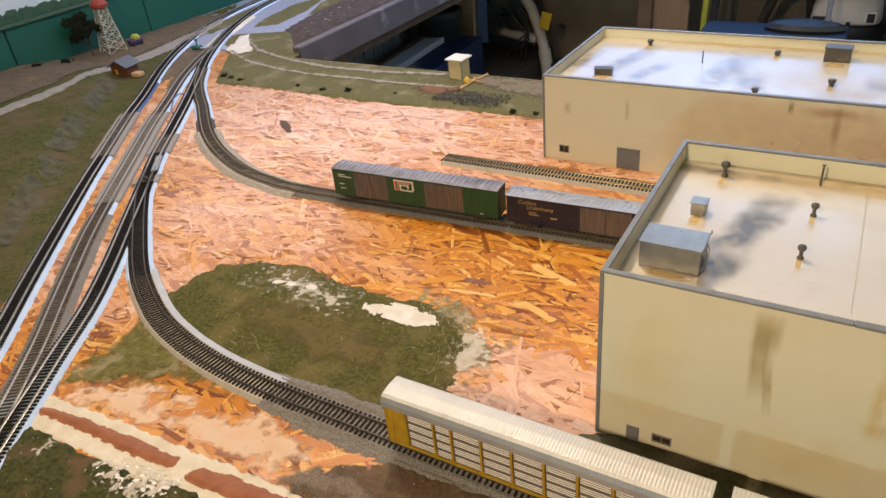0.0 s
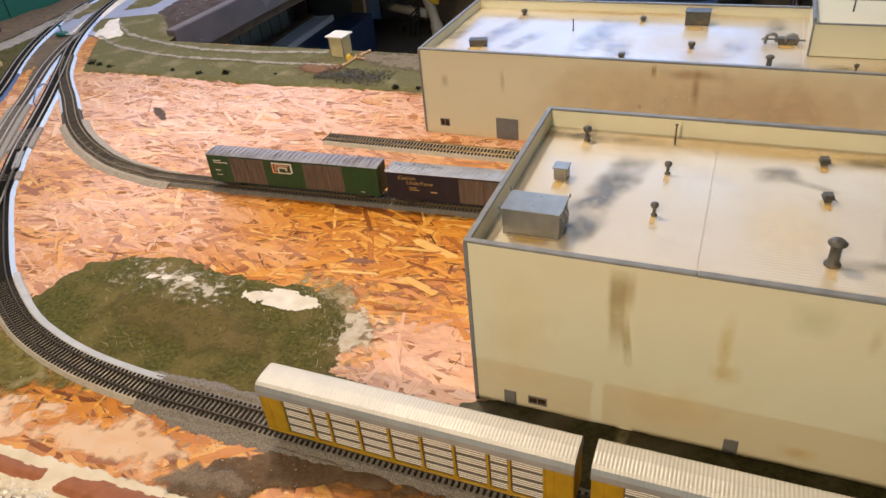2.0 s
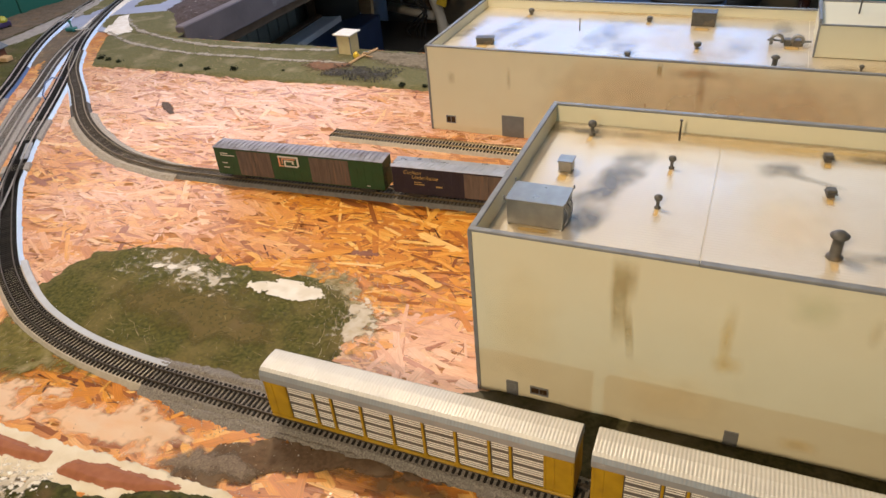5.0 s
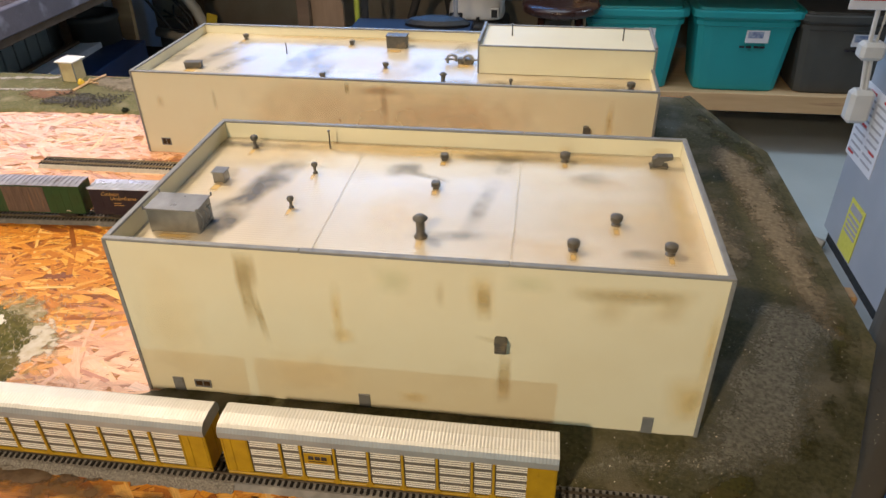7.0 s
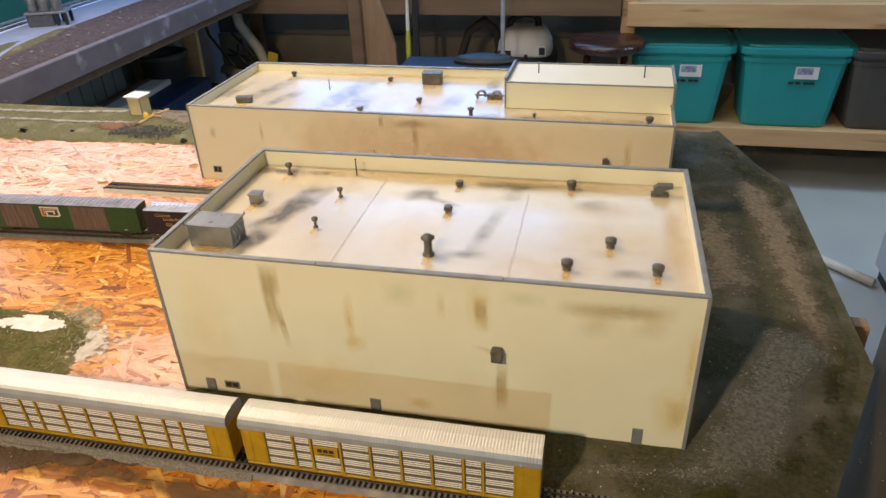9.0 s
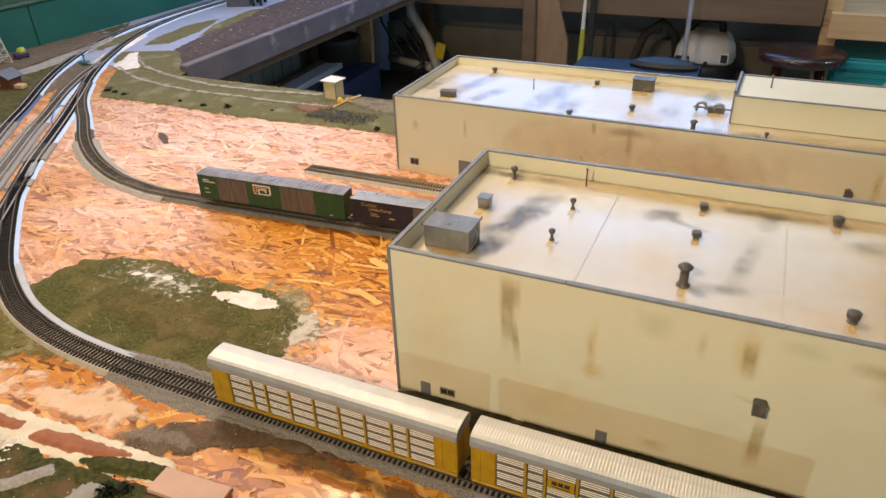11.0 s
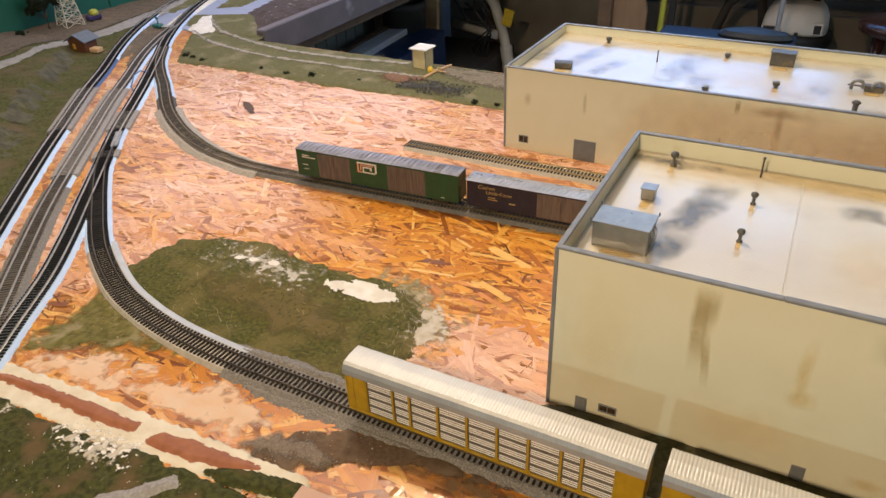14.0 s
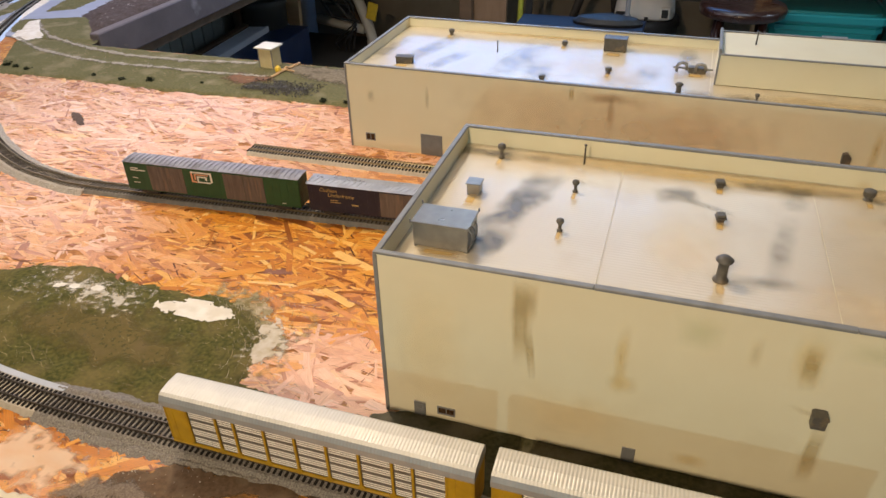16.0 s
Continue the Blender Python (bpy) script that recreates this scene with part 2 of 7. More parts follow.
    "deck": mat("ribbed_roof_plastic", (0.64, 0.575, 0.44), (0.61, 0.525, 0.375), 0.42, scale=9, c3=(0.52, 0.41, 0.26), scale3=11,
                cut3=(0.55, 0.9), bump=0.03, bump_scale=300, spec=0.4, coat=0.9),
    "trim": mat("grey_trim", (0.24, 0.255, 0.27), (0.19, 0.20, 0.215), 0.45, scale=60, bump=0.1),
    "vent": mat("grey_vent_plastic", (0.105, 0.10, 0.09), (0.075, 0.072, 0.066), 0.5, scale=120, c3=(0.22, 0.17, 0.11), scale3=60, bump=0.15),
    "duct": mat("galvanised_unit", (0.31, 0.315, 0.32), (0.25, 0.255, 0.26), 0.32, 0.65, scale=80, bump=0.1),
    "black": mat("black_plastic", (0.012, 0.012, 0.013), (0.02, 0.02, 0.02), 0.5, scale=80, bump=0.1),
    "window": mat("dark_window", (0.03, 0.02, 0.012), (0.07, 0.04, 0.02), 0.25, scale=200, bump=0.0),
    "door_grey": mat("grey_door_paint", (0.20, 0.21, 0.22), (0.17, 0.18, 0.19), 0.5, scale=80, bump=0.1),
    "yellow": mat("yellow_car_paint", (0.44, 0.275, 0.012), (0.37, 0.225, 0.010), 0.45, scale=80, c3=(0.28, 0.16, 0.02), scale3=50,
                  cut3=(0.6, 0.8), bump=0.1),
    "silver": mat("silver_car_panel", (0.17, 0.16, 0.15), (0.13, 0.124, 0.115), 0.5, 0.2, scale=80, bump=0.1),
    "white_slat": mat("white_slat", (0.88, 0.87, 0.83), (0.82, 0.81, 0.77), 0.4, scale=90, bump=0.05),
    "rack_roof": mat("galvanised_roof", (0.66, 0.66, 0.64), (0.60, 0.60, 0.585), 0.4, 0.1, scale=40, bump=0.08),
    "under": mat("dark_underframe", (0.03, 0.026, 0.022), (0.05, 0.04, 0.03), 0.7, scale=150, bump=0.2),
    "green_car": mat("green_car_paint", (0.014, 0.072, 0.030), (0.012, 0.058, 0.025), 0.45, scale=60, c3=(0.05, 0.075, 0.035), scale3=40,
                     cut3=(0.6, 0.8), bump=0.1),
    "blue_car": mat("dark_blue_car_paint", (0.013, 0.013, 0.032), (0.009, 0.009, 0.024), 0.5, scale=60, c3=(0.028, 0.022, 0.030),
                    scale3=40, bump=0.1),
    "rust_door": mat("weathered_door", (0.14, 0.105, 0.09), (0.10, 0.075, 0.065), 0.7, scale=90, c3=(0.20, 0.13, 0.09), scale3=40,
                     stretch=(3, 3, 0.4), bump=0.3),
    "car_roof": mat("weathered_car_roof", (0.34, 0.34, 0.37), (0.24, 0.24, 0.26), 0.36, 0.6, scale=60, c3=(0.16, 0.14, 0.13), scale3=30, bump=0.2),
    "letter_white": mat("white_lettering", (0.75, 0.73, 0.68), (0.70, 0.68, 0.63), 0.5, bump=0.0),
    "letter_red": mat("orange_lettering", (0.72, 0.36, 0.22), (0.68, 0.32, 0.19), 0.5, bump=0.0),
    "letter_gold": mat("gold_lettering", (0.46, 0.32, 0.12), (0.40, 0.27, 0.10), 0.5, bump=0.0),
    "letter_dark": mat("dark_lettering", (0.02, 0.02, 0.03), (0.025, 0.02, 0.03), 0.5, bump=0.0),
    "wall_green": mat("green_painted_backdrop", (0.012, 0.115, 0.082), (0.010, 0.10, 0.072), 0.55, scale=8, bump=0.2, bump_scale=150, world_space=True),
    "sky_paint": mat("sky_painted_backdrop", (0.72, 0.80, 0.88), (0.66, 0.75, 0.85), 0.6, scale=3, bump=0.05, world_space=True),
    "tree_paint": mat("treetop_paint", (0.05, 0.11, 0.07), (0.03, 0.08, 0.05), 0.8, scale=50, bump=0.5, bump_scale=200, world_space=True),
    "concrete": mat("grey_concrete_wall", (0.275, 0.26, 0.245), (0.23, 0.215, 0.205), 0.85, scale=6, bump=0.3, bump_scale=80, world_space=True),
    "beige_wall": mat("beige_painted_wall", (0.33, 0.28, 0.21), (0.28, 0.235, 0.175), 0.8, scale=6, bump=0.2, bump_scale=80, world_space=True),
    "floor": mat("grey_painted_floor", (0.46, 0.505, 0.51), (0.41, 0.455, 0.46), 0.4, scale=3, c3=(0.33, 0.37, 0.375), scale3=1.5, bump=0.1,
                 bump_scale=60, world_space=True),
    "ceiling": mat("unseen_dark_ceiling", (0.20, 0.16, 0.12), (0.15, 0.12, 0.09), 0.9, scale=6, bump=0.2, bump_scale=60, world_space=True),
    "fascia": mat("grey_painted_fascia", (0.135, 0.115, 0.125), (0.105, 0.09, 0.098), 0.6, scale=12, c3=(0.30, 0.28, 0.31), scale3=10,
                  cut3=(0.62, 0.75), bump=0.2, bump_scale=120, world_space=True),
    "brown_gravel": mat("brown_gravel", (0.085, 0.060, 0.055), (0.05, 0.036, 0.034), 0.9, scale=160, c3=(0.30, 0.27, 0.26), scale3=70,
                        cut3=(0.62, 0.7), bump=1.0, bump_scale=250, world_space=True),
    "river": mat("pale_blue_base", (0.34, 0.38, 0.51), (0.30, 0.345, 0.47), 0.45, scale=20, bump=0.1, bump_scale=200, world_space=True),
    "pine": mat("pine_lumber", (0.60, 0.40, 0.21), (0.52, 0.33, 0.16), 0.6, scale=10, c3=(0.36, 0.20, 0.09), scale3=9, cut3=(0.62, 0.72),
                bump=0.2, bump_scale=120, stretch=(0.3, 3, 3), world_space=True),
    "dark_pine": mat("aged_lumber", (0.17, 0.105, 0.06), (0.13, 0.08, 0.045), 0.65, scale=10, bump=0.2, bump_scale=120, stretch=(0.3, 3, 3),
                     world_space=True),
    "brown_ply": mat("stained_plywood", (0.30, 0.19, 0.11), (0.24, 0.15, 0.085), 0.6, scale=12, stretch=(3, 3, 0.4), bump=0.2, bump_scale=120),
    "teal": mat("teal_tote_plastic", (0.018, 0.31, 0.33), (0.016, 0.285, 0.305), 0.42, scale=5, bump=0.1, bump_scale=200),
    "grey_tote": mat("grey_tote_plastic", (0.075, 0.073, 0.064), (0.06, 0.058, 0.051), 0.5, scale=5, bump=0.1, bump_scale=200),
    "label": mat("paper_label", (0.72, 0.72, 0.74), (0.66, 0.66, 0.70), 0.6, bump=0.0),
    "label_blue": mat("label_picture", (0.12, 0.16, 0.30), (0.35, 0.40, 0.5), 0.6, scale=60, bump=0.0),
    "furnace": mat("furnace_enamel", (0.40, 0.44, 0.50), (0.36, 0.40, 0.46), 0.4, scale=5, bump=0.06, bump_scale=200),
    "post_paint": mat("taupe_steel_post", (0.13, 0.115, 0.095), (0.11, 0.098, 0.08), 0.5, scale=10, bump=0.1),
    "blue_sheet": mat("blue_plastic", (0.06, 0.15, 0.40), (0.05, 0.13, 0.36), 0.5, scale=10, bump=0.1),
    "navy": mat("navy_board", (0.010, 0.015, 0.034), (0.008, 0.012, 0.027), 0.5, scale=10, bump=0.1),
    "paper": mat("white_paper", (0.78, 0.79, 0.82), (0.74, 0.75, 0.79), 0.7, bump=0.0),
    "paper_yellow": mat("yellow_paper", (0.75, 0.72, 0.12), (0.7, 0.67, 0.10), 0.7, bump=0.0),
    "ink_red": mat("red_ink", (0.55, 0.05, 0.05), (0.5, 0.05, 0.05), 0.7, bump=0.0),
    "ink_grey": mat("grey_ink", (0.45, 0.45, 0.48), (0.4, 0.4, 0.43), 0.7, bump=0.0),
    "white_plastic": mat("white_plastic", (0.70, 0.69, 0.65), (0.64, 0.63, 0.59), 0.45, scale=12, bump=0.05),
    "pvc": mat("pvc_pipe", (0.70, 0.66, 0.58), (0.62, 0.58, 0.50), 0.4, scale=20, bump=0.05),
    "stool": mat("mahogany_stool", (0.040, 0.014, 0.009), (0.030, 0.010, 0.006), 0.3, scale=30, stretch=(1, 6, 1), bump=0.05, coat=0.15),
    "steel": mat("steel_pole", (0.20, 0.20, 0.205), (0.15, 0.15, 0.155), 0.5, 0.3, scale=30, bump=0.05),
    "tag_yellow": mat("yellow_tag", (0.70, 0.48, 0.03), (0.62, 0.42, 0.03), 0.5, bump=0.05),
    "lime": mat("lime_plastic", (0.42, 0.44, 0.05), (0.36, 0.38, 0.05), 0.4, bump=0.05),
    "tower_white": mat("white_tower_paint", (0.62, 0.58, 0.48), (0.5, 0.45, 0.36), 0.6, scale=200, bump=0.1),
    "tower_red": mat("red_roof_paint", (0.33, 0.05, 0.035), (0.27, 0.04, 0.03), 0.6, scale=100, bump=0.1),
    "leaf": mat("foliage", (0.014, 0.024, 0.008), (0.008, 0.015, 0.005), 0.9, scale=100, vary=0.4, island=True, bump=0.0),
    "bark": mat("bark", (0.07, 0.05, 0.035), (0.05, 0.035, 0.025), 0.9, scale=300, bump=0.5),
    "hut_wall": mat("brown_wood_siding", (0.16, 0.055, 0.02), (0.11, 0.035, 0.015), 0.7, scale=300, stretch=(1, 1, 6), bump=0.3),
    "hut_roof": mat("blue_grey_roof", (0.13, 0.16, 0.20), (0.10, 0.125, 0.16), 0.7, scale=150, bump=0.3),
    "lit_yellow": mat("yellow_window", (0.70, 0.42, 0.03), (0.6, 0.35, 0.03), 0.5, bump=0.0),
    "toy_violet": mat("violet_toy_paint", (0.05, 0.035, 0.13), (0.04, 0.03, 0.10), 0.4, bump=0.05),
    "teal_metal": mat("teal_switch_stand", (0.02, 0.16, 0.15), (0.015, 0.13, 0.12), 0.5, bump=0.05),
    "shed_cream": mat("shed_cream", (0.66, 0.56, 0.32), (0.60, 0.50, 0.28), 0.6, scale=60, bump=0.1),
    "shed_roof": mat("shed_white_roof", (0.74, 0.73, 0.70), (0.68, 0.67, 0.64), 0.5, scale=60, bump=0.1),
    "concrete_toy": mat("concrete_slab_model", (0.33, 0.31, 0.29), (0.28, 0.26, 0.24), 0.8, scale=60, bump=0.2, world_space=True),
    "plant_grey": mat("plant_grey_paint", (0.10, 0.105, 0.12), (0.07, 0.074, 0.085), 0.6, scale=60, bump=0.15),
    "pink_slab": mat("pink_foundation", (0.60, 0.40, 0.32), (0.55, 0.36, 0.28), 0.7, scale=40, bump=0.1),
}

# ---- mesh helpers ----


def link_mesh(name, bm, material, smooth=False):
    bmesh.ops.recalc_face_normals(bm, faces=bm.faces[:])
    data = bpy.data.meshes.new(name)
    if smooth:
        for f in bm.faces:
            f.smooth = True
    bm.to_mesh(data)
    bm.free()
    for one in material if isinstance(material, (list, tuple)) else (material,):
        data.materials.append(M[one])
    return data


def part(name, bm, material, parent, label="", smooth=False):
    """One mesh object under a thing or under a part."""
    ob = new(name, link_mesh(name, bm, material, smooth))
    ob.parent = parent
    return tagged(ob, label)


def thing(name, m, label, category, group="", kind=""):
    """An Empty at a thing's base, which parents its parts."""
    ob = new(name)
    ob.empty_display_size = 0.02
    ob.matrix_basis = m
    return tagged(ob, label, category, group, kind)


def whole(name, bm, material, label, category, m=None, group="", kind="", smooth=False):
    """A thing that is one mesh."""
    ob = new(name, link_mesh(name, bm, material, smooth))
    if m is not None:
        ob.matrix_basis = m
    return tagged(ob, label, category, group, kind)


def box(bm, x0, x1, y0, y1, z0, z1, bevel=0.0, m=None, slot=0):
    b = bmesh.new()
    bmesh.ops.create_cube(b, size=1)
    for v in b.verts:
        v.co = Vector((x0 + (v.co.x + 0.5) * (x1 - x0), y0 + (v.co.y + 0.5) * (y1 - y0), z0 + (v.co.z + 0.5) * (z1 - z0)))
    if bevel:
        bmesh.ops.bevel(b, geom=b.edges[:], offset=bevel, segments=1, affect="EDGES", clamp_overlap=True)
    add(bm, b, m, slot)
    return bm


def add(bm, other, m=None, slot=0):
    """Copies the bmesh other into bm at the pose m, and frees it."""
    at = {}
    for v in other.verts:
        at[v] = bm.verts.new(m @ v.co if m is not None else v.co)
    for f in other.faces:
        try:
            made = bm.faces.new([at[v] for v in f.verts])
            made.material_index = slot or f.material_index
            made.smooth = f.smooth
        except ValueError:
            pass
    other.free()
    return bm


def lathe(bm, profile, n=14, at=(0, 0, 0), m=None):
    """Turns a profile of (radius, height) round the z axis."""
    rings = []
    for r, z in profile:
        ring = []
        for k in range(n):
            a = 2 * math.pi * k / n
            co = Vector((at[0] + r * math.cos(a), at[1] + r * math.sin(a), at[2] + z))
            ring.append(bm.verts.new(m @ co if m is not None else co))
        rings.append(ring)
    for a, b in zip(rings, rings[1:]):
        for k in range(n):
            bm.faces.new((a[k], a[(k + 1) % n], b[(k + 1) % n], b[k]))
    bm.faces.new(rings[0][::-1])
    bm.faces.new(rings[-1])
    return bm


def tube(bm, points, r, n=8):
    """A round bar along a line of points."""
    pts = [Vector(p) for p in points]
    rings = []
    for i, p in enumerate(pts):
        d = (pts[min(i + 1, len(pts) - 1)] - pts[max(i - 1, 0)]).normalized()
        side = d.cross(Vector((0, 0, 1)))
        side = side.normalized() if side.length > 1e-4 else Vector((1, 0, 0))
        up = side.cross(d).normalized()
        rr = r[i] if isinstance(r, (list, tuple)) else r
        rings.append([bm.verts.new(p + rr * (math.cos(2 * math.pi * k / n) * side + math.sin(2 * math.pi * k / n) * up)) for k in range(n)])
    for a, b in zip(rings, rings[1:]):
        for k in range(n):
            bm.faces.new((a[k], a[(k + 1) % n], b[(k + 1) % n], b[k]))
    bm.faces.new(rings[0][::-1])
    bm.faces.new(rings[-1])
    return bm


def prism(bm, outline, z0, z1):
    """A flat-topped slab from an outline of (x, y)."""
    low = [bm.verts.new((x, y, z0)) for x, y in outline]
    top = [bm.verts.new((x, y, z1)) for x, y in outline]
    n = len(outline)
    bm.faces.new(low[::-1])
    bm.faces.new(top)
    for k in range(n):
        bm.faces.new((low[k], low[(k + 1) % n], top[(k + 1) % n], top[k]))
    return bm


def prism_y(bm, outline, y0, y1):
    """A slab from an outline of (x, z), between two y."""
    a = [bm.verts.new((x, y0, z)) for x, z in outline]
    b = [bm.verts.new((x, y1, z)) for x, z in outline]
    n = len(outline)
    bm.faces.new(a)
    bm.faces.new(b[::-1])
    for k in range(n):
        bm.faces.new((a[k], b[k], b[(k + 1) % n], a[(k + 1) % n]))
    return bm


def smooth_line(points, step):
    """Evenly spaced places along a curve through the points, with the way at each."""
    p = np.array(points, float)
    p = np.vstack([2 * p[0] - p[1], p, 2 * p[-1] - p[-2]])
    out = []
    for i in range(1, len(p) - 2):
        for u in np.linspace(0, 1, 24, endpoint=False):
            a, b, c, d = p[i - 1], p[i], p[i + 1], p[i + 2]
            out.append(0.5 * (2 * b + (c - a) * u + (2 * a - 5 * b + 4 * c - d) * u**2 + (3 * b - a - 3 * c + d) * u**3))
    out = np.array(out + [p[-2]])
    run = np.r_[0, np.cumsum(np.linalg.norm(np.diff(out, axis=0), axis=1))]
    s = np.arange(0, run[-1], step)
    pos = np.stack([np.interp(s, run, out[:, k]) for k in range(out.shape[1])], 1)
    way = np.gradient(pos, axis=0)
    way /= np.linalg.norm(way, axis=1, keepdims=True)
    return pos, way


def sweep(bm, pos, way, profile, rough=0.0, closed=True):
    """Carries a cross-section of (across, height) along a line."""
    rings = []
    for i, (p, w) in enumerate(zip(pos, way)):
        side = Vector((w[1], -w[0], 0))
        ring = []
        for a, h in profile:
            co = Vector((p[0], p[1], (p[2] if len(p) > 2 else 0) + h)) + side * a
            if rough:
                co += rough * noise.noise_vector(co * 260)
            ring.append(bm.verts.new(co))
        rings.append(ring)
    n = len(profile)
    for a, b in zip(rings, rings[1:]):
        for k in range(n if closed else n - 1):
            bm.faces.new((a[k], a[(k + 1) % n], b[(k + 1) % n], b[k]))
    if closed:
        bm.faces.new(rings[0][::-1])
        bm.faces.new(rings[-1])
    return bm


def inside_depth(px, py, outline):
    """How far each place lies inside an outline (outside: minus)."""
    o = np.array(outline, float)
    best = np.full(px.shape, 1e9)
    inside = np.zeros(px.shape, bool)
    for a, b in zip(o, np.roll(o, -1, axis=0)):
        d = b - a
        u = np.clip(((px - a[0]) * d[0] + (py - a[1]) * d[1]) / (d @ d + 1e-12), 0, 1)
        best = np.minimum(best, np.hypot(px - a[0] - u * d[0], py - a[1] - u * d[1]))
        cross = (a[1] > py) != (b[1] > py)
        with np.errstate(divide="ignore", invalid="ignore"):
            inside ^= cross & (px < (b[0] - a[0]) * (py - a[1]) / (b[1] - a[1] + 1e-12) + a[0])
    return np.where(inside, best, -best)


def patch(name, outline, step, rise, soft, ragged, material, label, category, seed=0, lumps=0.0, lump_scale=30.0, base=0.0, ragged_scale=40.0,
          shape=None, kind="structure", parent=None, snap=False):
    """Ground laid over an outline: it rises from just under the board at its ragged edge to its full height."""
    o = np.array(outline)
    xs = np.arange(o[:, 0].min() - 3 * step, o[:, 0].max() + 3 * step, step)
    ys = np.arange(o[:, 1].min() - 3 * step, o[:, 1].max() + 3 * step, step)
    gx, gy = np.meshgrid(xs, ys, indexing="ij")
    depth = inside_depth(gx, gy, outline)
    z = np.zeros_like(gx)
    finest = 0.35 if ragged_scale * 8 * step < 0.45 else 0.0
    keep, thick = np.zeros(gx.shape, bool), np.zeros_like(gx)
    for i in range(len(xs)):
        for j in range(len(ys)):
            d = depth[i, j]
            if d < -2.2 * ragged - 2 * step:
                continue
            at = Vector((xs[i], ys[j], seed * 3.7))
            d += ragged * (noise.noise(at * ragged_scale) + 0.6 * noise.noise(at * ragged_scale * 3.1) + finest * noise.noise(at * ragged_scale * 8))
            u = min(1.0, max(-1.0, d / soft))
            h = rise * (u * u * (3 - 2 * u) if u > 0 else u)
            if shape:
                h += shape(xs[i], ys[j]) * max(0.0, u)
            h += lumps * noise.noise(at * lump_scale) * max(0.0, u)
            z[i, j] = base + h
            keep[i, j] = u > -0.9
            thick[i, j] = max(0.0, u)
    used = keep.copy()
    verts, faces, index, covers = [], [], {}, []

    def held(x, y):
        """The nearest place on the outline."""
        best, at = 1e9, (x, y)
        for a, b in zip(o, np.roll(o, -1, axis=0)):
            d = b - a
            u = min(1, max(0, ((x - a[0]) * d[0] + (y - a[1]) * d[1]) / (d @ d + 1e-12)))
            q = a + u * d
            r = math.hypot(x - q[0], y - q[1])
            if r < best:
                best, at = r, (q[0], q[1])
        return at

    def vid(i, j):
        if (i, j) not in index:
            index[i, j] = len(verts)
            x, y = held(xs[i], ys[j]) if snap and depth[i, j] < 0 else (xs[i], ys[j])
            verts.append((x, y, max(z[i, j], base - (0.0012 if rise > 0.0009 else 0.0))))
            covers.append(thick[i, j])
        return index[i, j]

    for i in range(len(xs) - 1):
        for j in range(len(ys) - 1):
            if used[i, j] or used[i + 1, j] or used[i, j + 1] or used[i + 1, j + 1]:
                if depth[i, j] > -2.2 * ragged - step:
                    faces.append((vid(i, j), vid(i + 1, j), vid(i + 1, j + 1), vid(i, j + 1)))
    data = bpy.data.meshes.new(name)
    data.from_pydata(verts, [], faces)
    data.materials.append(M[material])
    data.attributes.new("cover", "FLOAT", "POINT").data.foreach_set("value", covers)
    for f in data.polygons:
        f.use_smooth = True
    ob = new(name, data)
    if parent is not None:
        ob.parent = parent
        return tagged(ob, label)
    return tagged(ob, label, category, "", kind)

# ---- the room ----
FLOOR, CEIL = -1.0, 1.35


def slab(name, x0, x1, y0, y1, z0, z1, material, label, category, bevel=0.0):
    return whole(name, box(bmesh.new(), x0, x1, y0, y1, z0, z1, bevel), material, label, category, kind="structure")


slab("floor", -2.4, 3.2, -3.6, 3.9, FLOOR - 0.1, FLOOR, "floor", "smooth grey-painted concrete basement floor", "floor")
# ceiling, right wall and front wall are unseen, added for the bounced light
slab("ceiling", -2.4, 3.2, -3.6, 3.9, CEIL, CEIL + 0.1, "ceiling", "unseen dark brown ceiling added to close the room", "ceiling")
wall_back = slab("wall_back", -2.4, 3.2, 3.7, 3.85, FLOOR, CEIL, "concrete", "dark grey concrete basement wall", "wall")
slab("wall_dado", -2.1, 3.1, 3.66, 3.699, FLOOR, -0.46, "beige_wall", "beige-painted lower band of basement wall", "wall")
slab("wall_right", 3.1, 3.25, -3.6, 3.7, FLOOR, CEIL, "concrete", "unseen grey side wall added to close the room", "wall")
slab("wall_front", -2.4, 3.1, -3.6, -3.45, FLOOR, CEIL, "beige_wall", "unseen beige front wall added to close the room", "wall")

# the painted hardboard along the layout
backdrop = thing("backdrop", pose(0, 0, 0), "green hardboard backdrop with painted treetops and pale sky", "backdrop", kind="structure")
part("sky_panel", box(bmesh.new(), -2.10, -2.0, -3.4, 3.69, FLOOR, CEIL - 0.002), "sky_paint", backdrop, "pale blue painted sky")
for k, (y0, y1) in enumerate(((-3.4, -0.9), (-0.896, 0.602), (0.606, 1.082), (1.086, 1.9), (1.904, 3.69))):
    bm = bmesh.new()
    box(bm, -1.998, -1.945, y0, y1, -0.3, 0.142, 0.002)
    part("panel", bm, "wall_green", backdrop)
bm = bmesh.new()
box(bm, -1.998, -1.938, -3.4, 3.69, 0.143, 0.149, 0.001)
part("top_rail", bm, "tree_paint", backdrop)
bm = bmesh.new()
rnd = random.Random(4)
y = -0.6
while y < 2.6:
    r = rnd.uniform(0.012, 0.03)
    blob = bmesh.new()
    bmesh.ops.create_icosphere(blob, subdivisions=2, radius=r)
    for v in blob.verts:
        v.co *= 1 + 0.35 * noise.noise(v.co * 90 + Vector((y * 9, 0, 0)))
        v.co.x *= 0.12
    add(bm, blob, pose(-1.975, y, 0.150 + rnd.uniform(0, 0.008)))
    y += r * rnd.uniform(0.7, 1.5)
part("treetops", bm, "tree_paint", backdrop, "dark green painted treetops")

